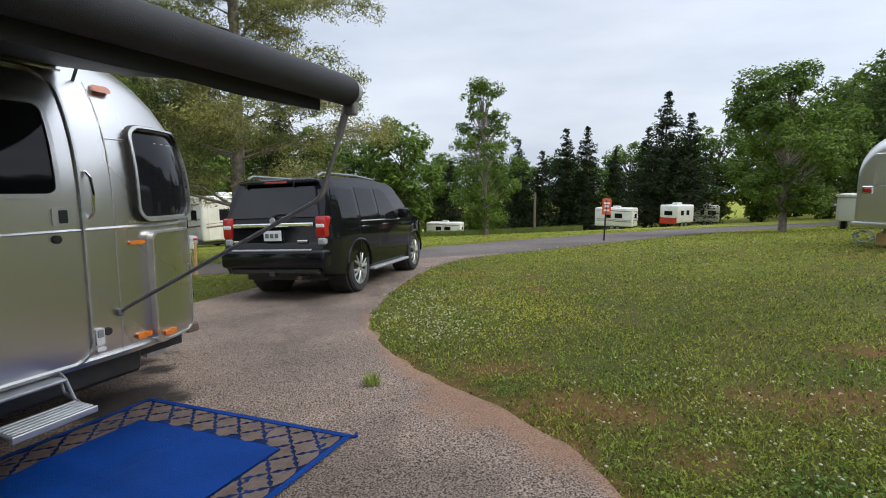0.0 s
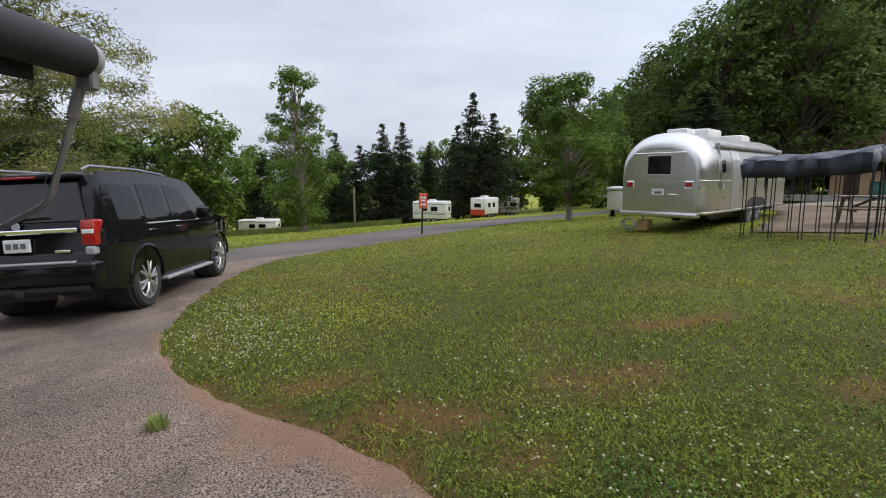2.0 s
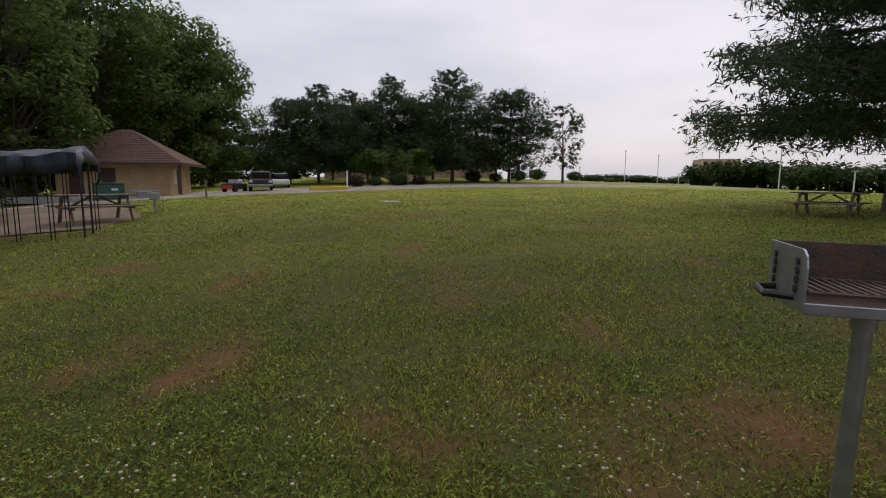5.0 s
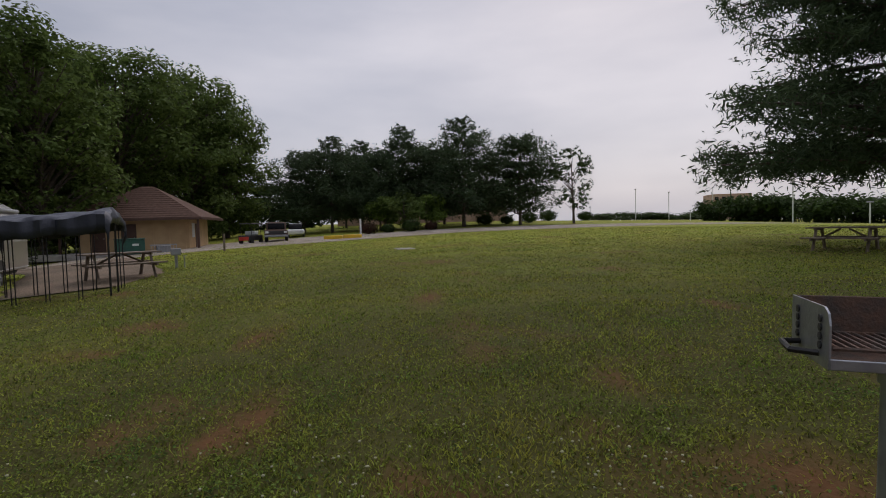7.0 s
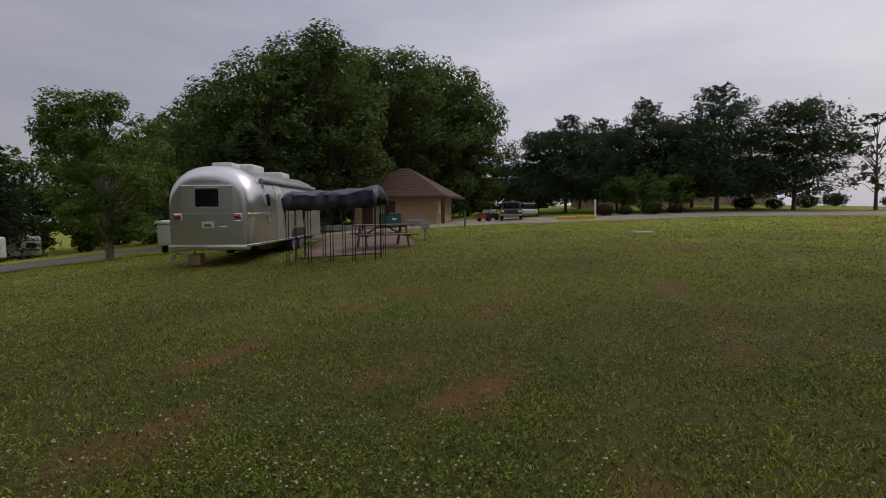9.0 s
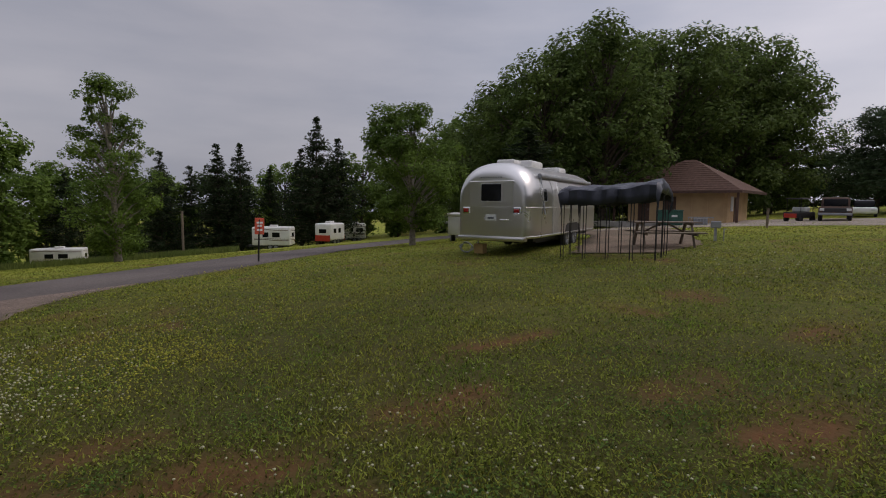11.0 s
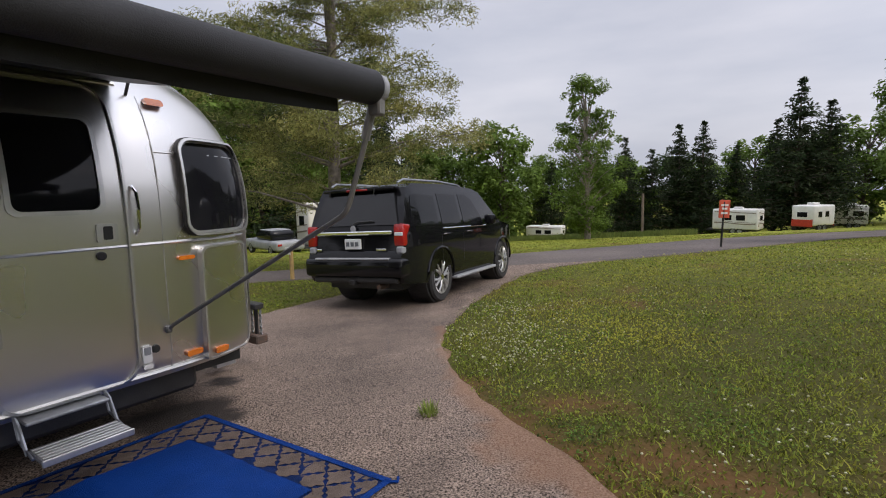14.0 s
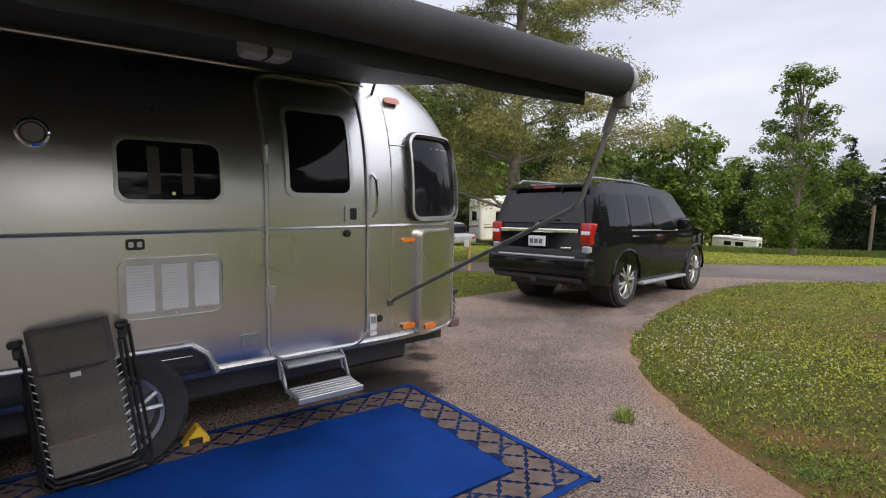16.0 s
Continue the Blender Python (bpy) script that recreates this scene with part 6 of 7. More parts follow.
for q in ((ev[0], ev[1], ap[1], ap[0]), (ev[1], ev[2], ap[1]), (ev[2], ev[3], ap[0], ap[1]), (ev[3], ev[0], ap[0])):
    rf.faces.new(q)
rf.faces.new(ev[::-1])
part("roof", rf, SHINGLE, bld, "brown hipped shingle roof")
for a in (box(-WX - 1.22, WX + 1.22, -WY - 1.24, -WY - 1.18, WH - 0.3, WH - 0.08), box(-WX - 1.24, -WX - 1.18, -WY - 1.2, WY + 1.2, WH - 0.3, WH - 0.08), box(WX + 1.18, WX + 1.24, -WY - 1.2, WY + 1.2, WH - 0.3, WH - 0.08)):
    part("fascia", a, BROWNDOOR, bld)
for k in range(14):
    z = WH + 0.05 + 0.19 * k
    f = 1 - (z - WH + 0.1) / 2.85
    part("shingle_course", box(-(WX + 0.7) * f - 0.5, (WX + 0.7) * f + 0.5, -(WY + 1.2) * f - 0.03, -(WY + 1.2) * f + 0.05, z - 0.01, z + 0.02), SHINGLE, bld)
for x in (-2.6, -0.4):
    dr = part("door", box(x - 0.5, x + 0.5, -WY - 0.04, -WY + 0.02, 0.05, 2.2, 0.01), BROWNDOOR, bld, "dark brown door")
    part("handle", tube([(x + 0.4, -WY - 0.08, 1.0), (x + 0.4, -WY - 0.08, 1.15)], 0.02, 5), GALV, dr)
for x in (1.2, 2.4, 3.6):
    part("pilaster", box(x - 0.15, x + 0.15, -WY - 0.06, -WY + 0.02, -0.2, WH - 0.15), STUCCO, bld)
part("notice_board", box(WX - 0.02, WX + 0.05, -2.6, -1.8, 1.0, 2.2, 0.01), PLATE, bld)
part("side_door", box(WX - 0.02, WX + 0.04, -1.4, -0.5, 0.05, 2.15, 0.01), BROWNDOOR, bld)
for i, (x, y) in enumerate(((-WX - 0.9, -WY - 0.9), (WX + 0.9, -WY - 0.9))):
    part("porch_post", box(x - 0.08, x + 0.08, y - 0.08, y + 0.08, -0.4, WH - 0.1), BROWNDOOR, bld)
slab = thing("concrete_walk", pose(BX, BY, gz(41, 24) - 0.02, 0, 0, -74), "pale concrete walk in front of the restrooms", "walk", kind="structure")
part("slab", box(-WX - 2, WX + 3, -WY - 3.2, -WY - 0.3, -0.4, 0.03, 0.01), CONCRETE, slab)
dm = thing("dumpster", pose(35.9, 24.2, gz(35.9, 24.2), 0, 0, -50), "dark green steel dumpster with a lid", "dumpster")
part("bin", box(-0.9, 0.9, -0.6, 0.6, 0.1, 1.15, 0.03), GREEN, dm)
part("lid", box(-0.94, 0.94, -0.66, 0.64, 1.16, 1.24, 0.03), GREEN, dm)
part("label", box(0.1, 0.5, -0.62, -0.595, 0.7, 0.86), PLATE, dm, "pale label")
for x in (-0.75, 0.75):
    part("foot", box(x - 0.1, x + 0.1, -0.4, 0.4, 0, 0.12), BLACK, dm)
ac = thing("utility_cage", pose(35.3, 21.3, gz(35.3, 21.3), 0, 0, -50), "low grey wire enclosure beside the dumpster", "cage")
for k in range(9):
    part("picket", tube([(-0.8 + 0.2 * k, 0, -0.02), (-0.8 + 0.2 * k, 0, 0.55)], 0.02, 4), GALV, ac)
part("top_rail", box(-0.85, 0.85, -0.03, 0.03, 0.52, 0.6), GALV, ac)
part("cabinet", box(-0.4, 0.5, 0.15, 0.6, 0.0, 0.5, 0.02), GREYBOX, ac)


# ---- other vehicles ----
def pickup(m, label):
    t = thing("pickup_truck", m, label, "truck")
    part("cab", box(-0.82, 0.82, -0.8, 1.1, 0.95, 1.72, 0.14, seg=2), RUSTY, t, smooth=True)
    part("lower_body", box(-0.95, 0.95, -2.4, 2.7, 0.5, 1.05, 0.1, seg=2), RUSTY, t, smooth=True)
    part("windscreen", box(-0.7, 0.7, 1.05, 1.13, 1.1, 1.6, 0.03), GLASS_D, t)
    part("grille", box(-0.7, 0.7, 2.66, 2.74, 0.68, 0.95, 0.02), BLACK, t)
    part("bumper", box(-0.95, 0.95, 2.7, 2.85, 0.45, 0.62, 0.03), GREYBOX, t)
    for x in (-0.75, 0.75):
        part("headlight", box(x - 0.13, x + 0.13, 2.68, 2.76, 0.76, 0.93, 0.02), PLATE, t)
        for y in (-1.5, 1.8):
            s = 1 if x > 0 else -1
            wheel(t, s * 0.95, y, 0.36, 0.36, 0.22, GALV, s)
    return t


pickup(put(69.6, 47.5, -69.6 + 180), "dark reddish-brown pickup truck on the gravel road")
cart = thing("golf_cart", put(67.0, 47, -67 + 150), "small dark golf cart with a canopy", "cart")
part("body", box(-0.55, 0.55, -1.1, 1.1, 0.3, 0.75, 0.08, seg=2), BLACK, cart, smooth=True)
part("canopy", box(-0.6, 0.6, -0.9, 0.8, 1.7, 1.78, 0.03), BLACK, cart)
for x in (-0.5, 0.5):
    for y in (-0.8, 0.7):
        part("canopy_post", tube([(x, y, 0.7), (x, y, 1.72)], 0.02, 5), BLACKMETAL, cart)
        part("wheel", disc((x - 0.08, y, 0.24), (1, 0, 0), [(0, 0.15), (0, 0.24), (0.16, 0.24), (0.16, 0.15)], 16), RUBBER, cart)
part("seat", box(-0.5, 0.5, -0.5, 0.1, 0.75, 1.1, 0.06), PLATE, cart)
part("front_panel", box(-0.45, 0.45, 1.05, 1.13, 0.3, 0.62, 0.02), REDPAINT, cart)


def car(m, mat, label):
    t = thing("parked_car", m, label, "car")
    part("lower_body", box(-0.88, 0.88, -2.2, 2.2, 0.3, 0.85, 0.16, seg=3), mat, t, smooth=True)
    part("cabin", box(-0.75, 0.75, -1.3, 0.9, 0.8, 1.42, 0.22, seg=3), GLASS_D, t, smooth=True)
    part("roof", box(-0.62, 0.62, -1.0, 0.5, 1.38, 1.45, 0.03), mat, t, smooth=True)
    for s in (-1, 1):
        for y in (-1.35, 1.35):
            wheel(t, s * 0.88, y, 0.31, 0.31, 0.2, GALV, s)
        part("headlight", box(s * 0.6 - 0.14, s * 0.6 + 0.14, 2.12, 2.22, 0.58, 0.72, 0.02), PLATE, t)
        part("tail_light", box(s * 0.68 - 0.12, s * 0.68 + 0.12, -2.22, -2.12, 0.6, 0.72, 0.02), RED, t)
    return t


car(put(71.6, 56, 108), WHITE, "white car parked beyond the gravel road")
car(put(-34.8, 32, 60), GREYBOX, "grey car parked at the campsite across the road")
car(put(-31.2, 40, 60), BLACK, "dark car parked under the trees")


def camper(m, L, H, W, mat, label, stripe=True, low=None, windows=((-0.6, 0.9), (0.7, 0.8)), fifth=False):
    """A caravan with side along y; right side at +x."""
    t = thing("camper_trailer", m, label, "caravan")
    part("body", box(-W / 2, W / 2, -L / 2, L / 2, 0.5, H, 0.16, seg=3), mat, t, smooth=True)
    if fifth:
        part("overhang", box(-W / 2 + 0.01, W / 2 - 0.01, L / 2 - 0.2, L / 2 + 1.2, 1.5, H - 0.02, 0.16, seg=3), mat, t, smooth=True)
    for s in (-1, 1):
        for yc, w in windows:
            wn_ = part("window", box(min(s * (W / 2 - 0.02), s * (W / 2 + 0.015)), max(s * (W / 2 - 0.02), s * (W / 2 + 0.015)), yc - w / 2, yc + w / 2, H * 0.55, H * 0.76, 0.01), GLASS_D, t, "dark window")
        part("door", box(min(s * (W / 2 - 0.02), s * (W / 2 + 0.02)), max(s * (W / 2 - 0.02), s * (W / 2 + 0.02)), L * 0.22, L * 0.22 + 0.65, 0.6, H * 0.86, 0.01), mat, t)
        if stripe:
            for z, w in ((H * 0.40, 0.05), (H * 0.46, 0.025), (H * 0.85, 0.04)):
                part("stripe", tube([(s * (W / 2 + 0.004), -L / 2 + 0.2, z), (s * (W / 2 + 0.004), -L * 0.1, z + 0.03), (s * (W / 2 + 0.004), L * 0.2, z + 0.15), (s * (W / 2 + 0.004), L / 2 - 0.25, z + 0.1)], w, 6), STRIPE, t, "brown swoosh stripe")
        for y in (-0.35, 0.35):
            wheel(t, s * (W / 2 - 0.02), y - 0.2, 0.33, 0.33, 0.2, GALV, s)
    for s in (-1, 1):
        part("end_window", box(-0.45, 0.45, s * (L / 2) - 0.02, s * (L / 2) + 0.02, H * 0.55, H * 0.74, 0.01), GLASS_D, t, "dark end window")
        part("end_lamp", box(s * 0.85 - 0.07, s * 0.85 + 0.07, -L / 2 - 0.02, -L / 2 + 0.02, 0.85, 1.1, 0.01), RED, t)
        if stripe:
            for z, w in ((H * 0.40, 0.05), (H * 0.52, 0.03), (H * 0.80, 0.035)):
                part("stripe", tube([(-W / 2 + 0.25, s * (L / 2 + 0.004), z + 0.2), (0, s * (L / 2 + 0.004), z + 0.1), (W / 2 - 0.2, s * (L / 2 + 0.004), z)], w, 6), STRIPE, t, "brown swoosh stripe")
        if low:
            part("lower_panel", box(-W / 2 + 0.06, W / 2 - 0.06, s * (L / 2) - 0.03, s * (L / 2) + 0.03, 0.42, H * 0.45, 0.02), low, t, "red lower panel")
    part("chassis", box(-W / 2 + 0.15, W / 2 - 0.15, -L / 2 + 0.2, L / 2 + 0.6, 0.35, 0.52), BLACK, t)
    part("roof_unit", box(-0.3, 0.3, -0.5, 0.4, H, H + 0.22, 0.05, seg=2), WHITE, t, smooth=True)
    return t


camper(put(-28.9, 33.5, 140), 3.6, 3.1, 2.4, CREAM, "cream camper trailer with brown stripes under the trees", windows=((-0.9, 0.8), (0.6, 0.8)))
camper(put(-5.0, 72, 80), 5.0, 2.35, 2.3, WHITE, "long low white camper trailer at the wood edge")
camper(put(13.7, 66, 60), 4.6, 2.75, 2.4, WHITE, "white camper trailer at the wood edge")
camper(put(19.6, 58, -52), 3.0, 2.35, 2.0, WHITE, "small white camper with a red front panel", stripe=False, low=REDPAINT, windows=((-0.6, 0.5), (0.35, 0.5)))
camper(put(22.3, 74, 70), 3.0, 2.6, 2.2, WHITE, "white camper half hidden behind a young tree")
pu = thing("popup_camper", put(34.4, 30, -40), "white pop-up camper with an extended bunk", "caravan")
part("box", box(-0.75, 0.75, -1.4, 1.4, 0.45, 1.5, 0.06, seg=2), WHITE, pu, smooth=True)
part("roof", box(-0.8, 0.8, -1.5, 1.5, 1.52, 1.66, 0.05, seg=2), WHITE, pu, smooth=True)
part("bunk", box(-1.5, -0.7, -0.6, 0.6, 1.05, 1.15, 0.03), GREYBOX, pu)
part("bunk_tent", tube([(-1.45, 0, 1.15), (-0.75, 0, 1.62)], 0.03, 6), BLACKMETAL, pu)
for x in (-0.6, 0.6):
    part("wheel", disc((x - 0.1, 0, 0.28), (1, 0, 0), [(0, 0.18), (0, 0.28), (0.2, 0.28), (0.2, 0.18)], 18), RUBBER, pu)
    part("leg", tube([(x, 1.2, 0), (x, 1.2, 0.5)], 0.03, 5), GALV, pu)
    part("leg", tube([(x, -1.2, 0), (x, -1.2, 0.5)], 0.03, 5), GALV, pu)

# ---- by the gravel road: kerb, post, long brick building, hedges ----
for az, rz in ((75.6, 9), (77.7, 9)):
    kb = thing("parking_kerb", put(az, 41.5, rz - 85), "yellow painted concrete parking kerb", "kerb")
    part("block", box(-0.75, 0.75, -0.1, 0.1, 0, 0.35, 0.05), YELLOW, kb)
post("white_post", put(78.6, 47), 1.55, 0.08, WHITE, "white post beside the gravel road", cap=True)
lb = thing("brick_building", put(85.5, 88, -84), "long low pale brick building behind the pines", "building")
part("wall", box(-14, 14, -4, 4, -0.5, 4.2), PINKWALL, lb)
part("roof", box(-14.5, 14.5, -4.5, 4.5, 4.25, 4.6, 0.05), BROWNDOOR, lb)
for k in range(12):
    wd = part("window", box(-13 + 2.2 * k, -12 + 2.2 * k, -4.03, -3.98, 2.0, 3.4), GLASS_D, lb)
    part("sill", box(-13.1 + 2.2 * k, -11.9 + 2.2 * k, -4.08, -3.98, 1.9, 2.0), PLATE, wd)
hotel = thing("far_building", put(117.0, 300, -100), "pale multi-storey building on the horizon", "building")
part("block", box(-9, 9, -8, 8, -2, 13), PINKWALL, hotel)
for r in range(4):
    for k in range(5):
        part("window", box(-8 + 3.4 * k, -6.2 + 3.4 * k, -8.05, -7.98, 1.0 + 3 * r, 2.6 + 3 * r), GLASS_D, hotel)


def shrub(m, s, leaf, label, seed):
    t = thing("shrub", m, label, "shrub")
    rng = np.random.default_rng(seed)
    bm = bmesh.new()
    for k in range(7):
        a = k * 0.9
        tube([(0, 0, -0.05), (0.3 * s * math.cos(a), 0.3 * s * math.sin(a), 0.5 * s), (0.6 * s * math.cos(a), 0.6 * s * math.sin(a), 0.9 * s)], 0, 4, bm, [0.04 * s, 0.025 * s, 0.01 * s])
    part("stem", bm, BARK, t)
    d = rng.normal(0, 1, (1500, 3))
    d /= np.linalg.norm(d, axis=1, keepdims=True)
    p = d * (rng.uniform(0.5, 1, 1500) ** 0.5 * s * (0.85 + 0.25 * np.sin(d[:, 0] * 7) * np.cos(d[:, 1] * 6)))[:, None] * [1.1, 1.1, 0.65] + [0, 0, 0.6 * s]
    v, f = leaf_cards(p, d, 0.16 * s, seed)
    from_arrays("crown", v, f, leaf, t)
    return t


REDLEAF = leafmat("reddish_leaves", (0.09, 0.04, 0.03), (0.05, 0.045, 0.02))
for k, (az, d, s) in enumerate(((79.5, 50, 1.0), (81.6, 52, 0.8), (84.2, 52, 1.1), (86.5, 54, 0.8), (92.5, 64, 1.2), (97.5, 70, 1.3), (99.5, 80, 1.5), (103.5, 90, 1.4), (95, 66, 1.0))):
    shrub(put(az, d), s, REDLEAF if k in (0, 3) else LEAFD, "reddish shrub by the gravel road" if k in (0, 3) else "low green shrub beyond the gravel road", 300 + k)
for k, (az, d, h, sp) in enumerate(((83.5, 56, 4.2, 3.2), (81.3, 57, 3.8, 2.6), (86, 57, 4.0, 2.8))):
    broadleaf("small_tree", put(az, d, 40 * k), h, sp, 320 + k, LEAFL if k else LEAF, BARK, "low spreading tree in front of the pines", 2600, 0.3, 0.32, 0.02, 20)
slabs = thing("utility_cover", put(83.3, 24, 20), "flat concrete utility cover in the grass", "cover")
part("lid", box(-0.9, 0.9, -0.4, 0.4, -0.1, 0.06, 0.02), CONCRETE, slabs)


# ---- lawn plants ----
def on_lawn(x, y):
    """True where grass grows: off the drive, roads and pads."""
    creep = 0.2 * vnoise(x, y, 0.22, 41) * vnoise(x, y, 0.9, 42)
    drive = (x < edge_x(RIGHT_EDGE, y) + 0.02 - creep) & (x > edge_x(LEFT_EDGE, y) - 0.02) & (y < 15.2)
    near = np.array([(-60, -9), (-20, 5), (-8, 10.9), (-5, 12.4), (-0.9, 14.3), (0.9, 15.5), (3.6, 17.8), (11, 26), (20.3, 33.5), (36, 37.5), (60, 36)], float)
    far_ = np.array([(-60, -4), (-20, 8.6), (-9.2, 13.6), (-5.5, 16.8), (-2.5, 19.9), (0, 22.8), (7, 32.5), (13, 38), (22, 42), (36, 44), (60, 42)], float)
    road = (y > np.interp(x, near[:, 0], near[:, 1]) - 0.1) & (y < np.interp(x, far_[:, 0], far_[:, 1]) + 0.1)
    pl = np.interp(x, [11, 13.2, 18, 24], [10.6, 12.3, 16, 24])
    pr = np.interp(x, [12.6, 15.5, 20.5, 29], [8.9, 9.4, 13, 20])
    pad = (x > 11.5) & (x < 29) & (y > pr) & (y < pl)
    return ~drive & ~road & ~pad


def scatter(k, rmin, rmax, seed, power=1.0):
    """Places on the lawn, denser near the middle."""
    rng = np.random.default_rng(seed)
    a = np.radians(rng.uniform(-62, 158, k))
    r = rmin + (rmax - rmin) * rng.uniform(0, 1, k) ** power
    x, y = r * np.sin(a), r * np.cos(a)
    ok = on_lawn(x, y)
    return x[ok], y[ok], r[ok], rng


def blades(name, k, rmin, rmax, seed, h, w, material, label, power=1.0, thin=1.0):
    x, y, r, rng = scatter(k, rmin, rmax, seed, power)
    b = bare(x, y)
    lush = 0.45 * vnoise(x, y, 1.1, 12) + 0.55 * vnoise(x, y, 0.2, 13)
    keep = rng.uniform(0, 1, len(x)) > b * thin * 0.8
    x, y, r, lush = x[keep], y[keep], r[keep], lush[keep]
    n_ = len(x)
    z = G(x, y)
    a = rng.uniform(0, 2 * np.pi, n_)
    hh = h * rng.uniform(0.45, 1.2, n_) * (0.4 + 1.2 * lush)
    ww = w * (1 + r / 5) * rng.uniform(0.7, 1.3, n_)
    lx, ly = rng.normal(0, 0.8, n_) * hh, rng.normal(0, 0.8, n_) * hh
    base = np.stack([x, y, z - 0.004], 1)
    sd = np.stack([np.cos(a) * ww, np.sin(a) * ww, np.zeros(n_)], 1)
    mid = base + np.stack([lx * 0.35, ly * 0.35, hh * 0.6], 1)
    tip = base + np.stack([lx, ly, hh], 1)
    v = np.stack([base - sd, base + sd, mid + sd * 0.7, tip, mid - sd * 0.7], 1).reshape(-1, 3)
    i = np.arange(n_ * 5).reshape(n_, 5)
    f = np.concatenate([i[:, [0, 1, 2]], i[:, [0, 2, 4]], i[:, [4, 2, 3]]])
    return tagged(from_arrays(name, v, f, material), label, "grass", kind="stuff")


def leaflets(name, k, rmin, rmax, seed, size, material, label, power=1.0):
    x, y, r, rng = scatter(k, rmin, rmax, seed, power)
    lush = vnoise(x, y, 0.9, 15) * 0.6 + vnoise(x, y, 0.3, 16) * 0.4
    keep = (rng.uniform(0, 1, len(x)) > bare(x, y)) & (rng.uniform(0.15, 0.75, len(x)) < lush)
    x, y, r = x[keep], y[keep], r[keep]
    p = np.stack([x, y, G(x, y) + rng.uniform(0.008, 0.062, len(x))], 1)
    nm_ = np.tile([0.0, 0.0, 1.0], (len(p), 1))
    v, f = leaf_cards(p, nm_, size, seed, 0.45, 0.3, 0.8)
    return tagged(from_arrays(name, v, f, material), label, "plants", kind="stuff")


blades("grass", 540000, 0.9, 46, 401, 0.034, 0.0031, GRASSM, "short mown green grass blades", 1.9)
leaflets("clover", 520000, 0.9, 24, 403, 0.02, CLOVERM, "low clover leaves in the lawn", 1.4)
STRAW = leafmat("dry_grass", (0.21, 0.155, 0.065), (0.13, 0.095, 0.04), 0.4)
blades("dry_grass", 65000, 0.9, 30, 404, 0.032, 0.002, STRAW, "dry tan dead grass in the lawn", 1.6, 0.85)

CLOVER_SPOTS = [(-1.0, 6.3, 0.8, 260), (-0.7, 5.4, 0.8, 260), (-1.2, 7.6, 0.6, 160), (1.15, 3.0, 0.9, 80), (1.6, 2.2, 0.8, 85), (2.3, 1.5, 0.7, 65), (2.6, 0.7, 0.6, 45), (3.0, -0.9, 0.7, 60),
                (2.7, 2.6, 1.0, 50), (3.6, 0.6, 1.0, 30), (11.5, 5.6, 1.6, 140), (9.2, 6.2, 1.2, 60), (5, 13, 3.0, 120), (14, 7, 2.5, 140), (2.2, -1.2, 0.5, 60), (7, 16, 3, 60), (1.9, 3.8, 1.2, 90), (0.4, 8.0, 1.8, 120)]
GOLD_SPOTS = [(0.4, 6.2, 0.8, 170), (-0.2, 7.0, 1.2, 160), (1.2, 7.6, 1.5, 120), (1.5, 12, 3.0, 200), (4.0, 9.5, 2.0, 110), (7, 12.5, 2.5, 120), (0.0, 5.2, 0.5, 40), (3, 16, 2.5, 80)]


def flowers(name, spots, seed, size, height, material, label, dense=0.6):
    rng = np.random.default_rng(seed)
    xs, ys = [], []
    for cx, cy, s, k in spots:
        k = int(k * dense)
        xs.append(rng.normal(cx, s * 0.55, k))
        ys.append(rng.normal(cy, s * 0.55, k))
    x, y = np.concatenate(xs), np.concatenate(ys)
    ok = on_lawn(x, y)
    x, y = x[ok], y[ok]
    k = len(x)
    c = np.stack([x, y, G(x, y) + height * rng.uniform(0.5, 1.2, k)], 1)
    s = (size * rng.uniform(0.6, 1.3, k) * (1 + np.hypot(x, y) / 26))[:, None, None]
    ball = np.array([(1, 0, 0), (0, 1, 0), (-1, 0, 0), (0, -1, 0), (0, 0, 0.9), (0, 0, -0.7), (0.6, 0.6, 0.55), (-0.6, 0.6, 0.55), (-0.6, -0.6, 0.55), (0.6, -0.6, 0.55)], float)
    tri = np.array([(0, 6, 9), (0, 1, 6), (1, 7, 6), (1, 2, 7), (2, 8, 7), (2, 3, 8), (3, 9, 8), (3, 0, 9), (4, 6, 7), (4, 7, 8), (4, 8, 9), (4, 9, 6), (5, 1, 0), (5, 2, 1), (5, 3, 2), (5, 0, 3)])
    v = (c[:, None] + ball[None] * s).reshape(-1, 3)
    f = (np.arange(k)[:, None, None] * 10 + tri[None]).reshape(-1, 3)
    return tagged(from_arrays(name, v, f, material, smooth=True), label, "flowers", kind="stuff")


flowers("clover_flowers", CLOVER_SPOTS, 411, 0.0085, 0.075, FLOWERW, "small white clover blossoms in the lawn", 0.85)
flowers("yellow_flowers", GOLD_SPOTS, 412, 0.008, 0.08, FLOWERY, "small yellow flowers in the lawn", 3.0)

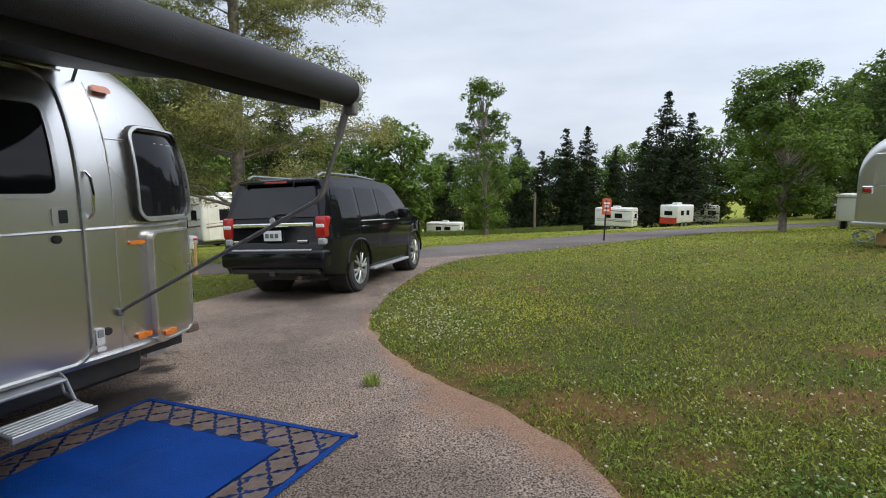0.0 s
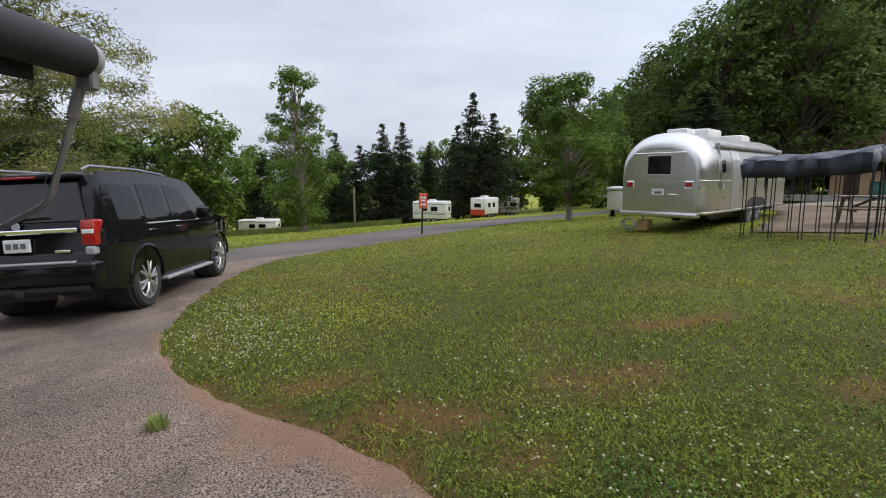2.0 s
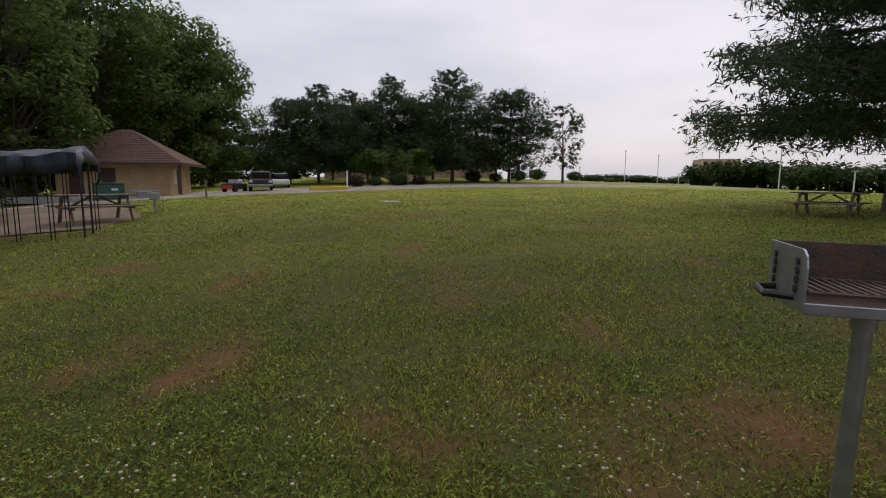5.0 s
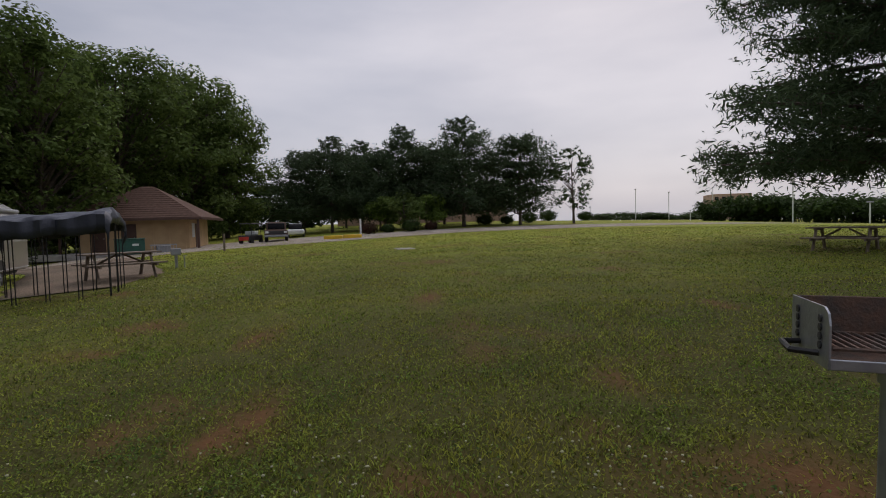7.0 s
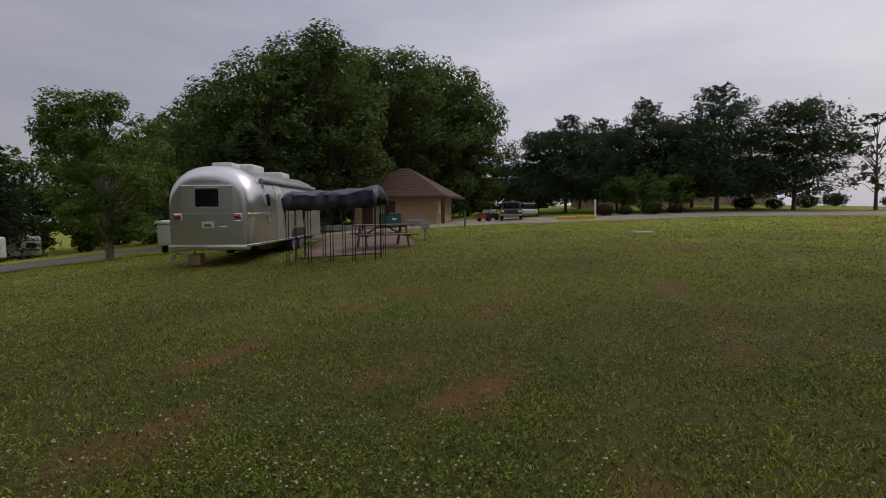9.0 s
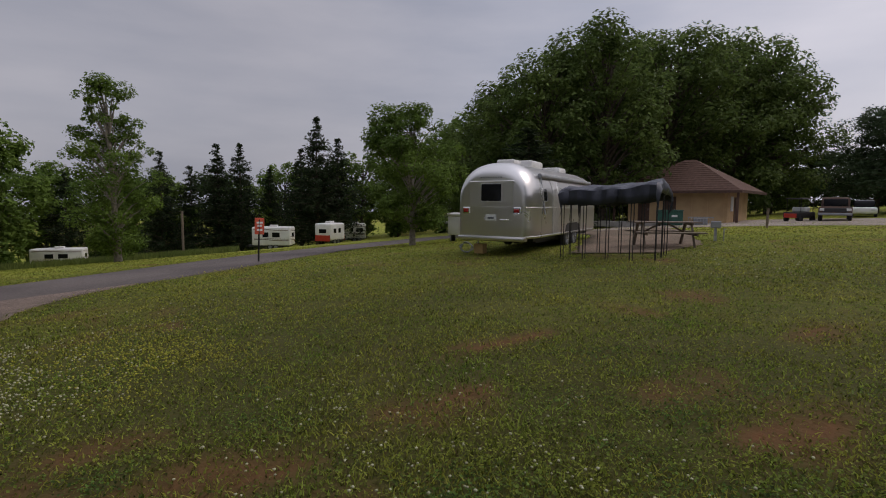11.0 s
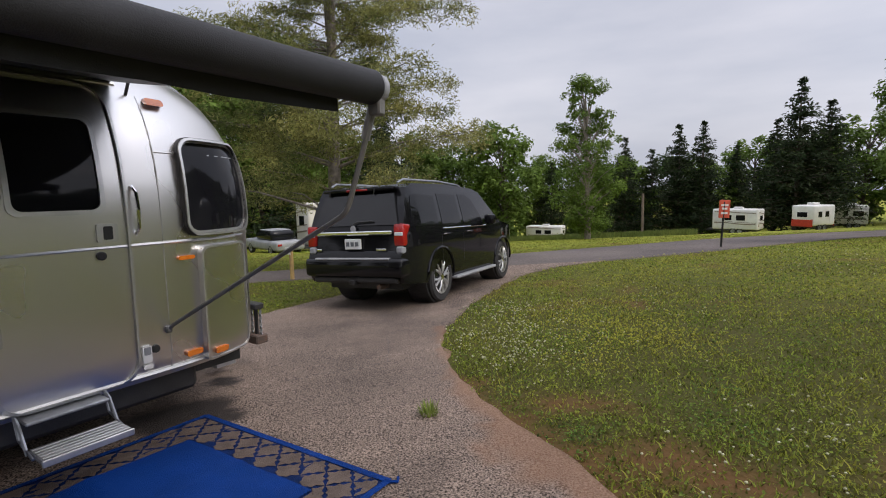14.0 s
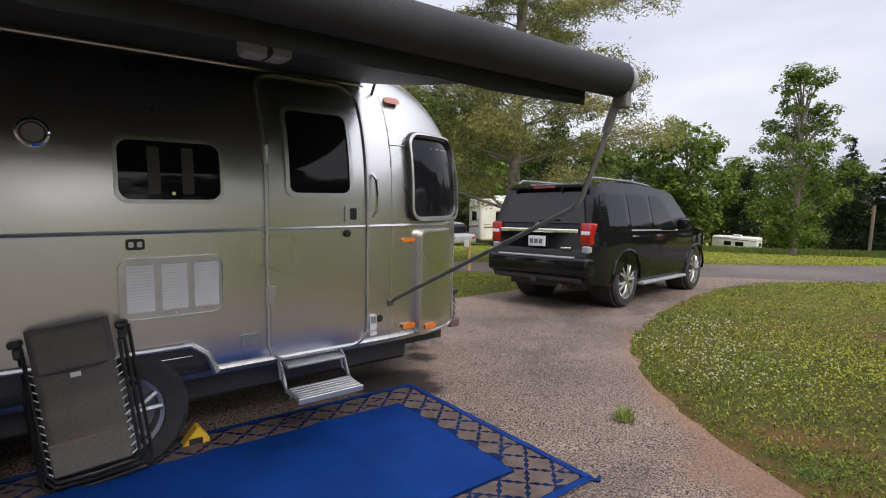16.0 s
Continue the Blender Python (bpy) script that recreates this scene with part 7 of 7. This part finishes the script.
# rank grass in the meadow past the road
mr = np.random.default_rng(431)
mk = 17000
ma, md = np.radians(mr.uniform(-16, 10, mk)), mr.uniform(52, 66, mk)
mx_, my_ = md * np.sin(ma), md * np.cos(ma)
mz, mh = G(mx_, my_), mr.uniform(0.3, 0.7, mk)
mb = np.stack([mx_, my_, mz - 0.05], 1)
mt = np.stack([mx_ + mr.normal(0, 0.2, mk), my_ + mr.normal(0, 0.2, mk), mz + mh], 1)
ms = np.stack([mr.uniform(0.03, 0.07, mk), np.zeros(mk), np.zeros(mk)], 1)
MEADOW = leafmat("meadow_grass", (0.16, 0.19, 0.05), (0.11, 0.15, 0.04), 0.3)
tagged(from_arrays("meadow_grass", np.stack([mb - ms, mb + ms, mt], 1).reshape(-1, 3), np.arange(mk * 3).reshape(mk, 3), MEADOW), "tall pale green meadow grass past the road", "grass", kind="stuff")

# a weed in the drive, and cracks
wd_ = thing("weed", pose(-1.16, 3.72, gz(-1.16, 3.72) + 0.02), "small green weed growing from the drive", "weed")
b = bmesh.new()
wr = np.random.default_rng(77)
for k in range(60):
    a, h = k * 2.4, wr.uniform(0.03, 0.12)
    q = Vector((math.cos(a), math.sin(a), 0))
    o = q * 0.06 * math.sqrt(wr.uniform())
    p1, p2 = o + q * 0.02 + Vector((0, 0, h * 0.6)), o + q * 0.045 + Vector((0, 0, h))
    s_ = Vector((-q.y, q.x, 0)) * 0.0045
    b.faces.new([b.verts.new(v) for v in (o - s_, o + s_, p1 + s_ * 1.3, p2, p1 - s_ * 1.3)])
part("leaves", b, leafmat("weed_leaves", (0.2, 0.29, 0.06), (0.24, 0.26, 0.07)), wd_)


def crack(points, w, seed):
    """A dark joint line in the drive, slightly sunk look by a thin raised tar line."""
    random.seed(seed)
    b = bmesh.new()
    pts = []
    for (xa, ya), (xb, yb) in zip(points, points[1:]):
        for k in range(10):
            f = k / 10
            pts.append((xa + (xb - xa) * f + random.uniform(-0.02, 0.02), ya + (yb - ya) * f + random.uniform(-0.02, 0.02)))
    prev = None
    for i, (x, y) in enumerate(pts):
        d = Vector((pts[min(i + 1, len(pts) - 1)][0] - pts[max(i - 1, 0)][0], pts[min(i + 1, len(pts) - 1)][1] - pts[max(i - 1, 0)][1])).normalized()
        ww = w * random.uniform(0.4, 1.3)
        z = gz(x, y) + 0.029
        cur = (b.verts.new((x - d.y * ww, y + d.x * ww, z)), b.verts.new((x + d.y * ww, y - d.x * ww, z)))
        if prev:
            b.faces.new((prev[0], prev[1], cur[1], cur[0]))
        prev = cur
    o = finish("crack", b, PATCHM)
    return tagged(o, "dark crack across the asphalt drive", "crack", kind="structure")


crack([(-4.6, 6.2), (-3.6, 6.6), (-2.9, 7.2), (-2.2, 7.4)], 0.005, 1)
crack([(-2.7, 4.2), (-2.0, 4.9), (-2.4, 5.9)], 0.0025, 3)
crack([(-1.3, 3.3), (-0.9, 2.6), (-0.4, 2.3)], 0.002, 4)
random.seed(5)


# things of one kind that stand together
GROUPS = {"dark_pine_tree": "pines along the gravel road", "oak_tree": "oaks behind the restrooms", "woodland_tree": "trees of the wood edge", "dark_woodland_tree": "trees of the wood edge",
          "cedar_tree": "cedars in the wood edge", "camper_trailer": "campers at the wood edge", "lamp_post": "lamp posts beyond the field", "far_woods_tree": "far tree line", "parking_kerb": "yellow kerbs",
          "picnic_table": "picnic tables", "shrub": "shrubs by the gravel road", "small_tree": "low trees by the pines", "parked_car": "cars parked at the sites"}
for o in list(scene.objects):
    kind_name = o.name.split(".")[0]
    if o.parent is None and kind_name in GROUPS:
        o["group"] = GROUPS[kind_name]
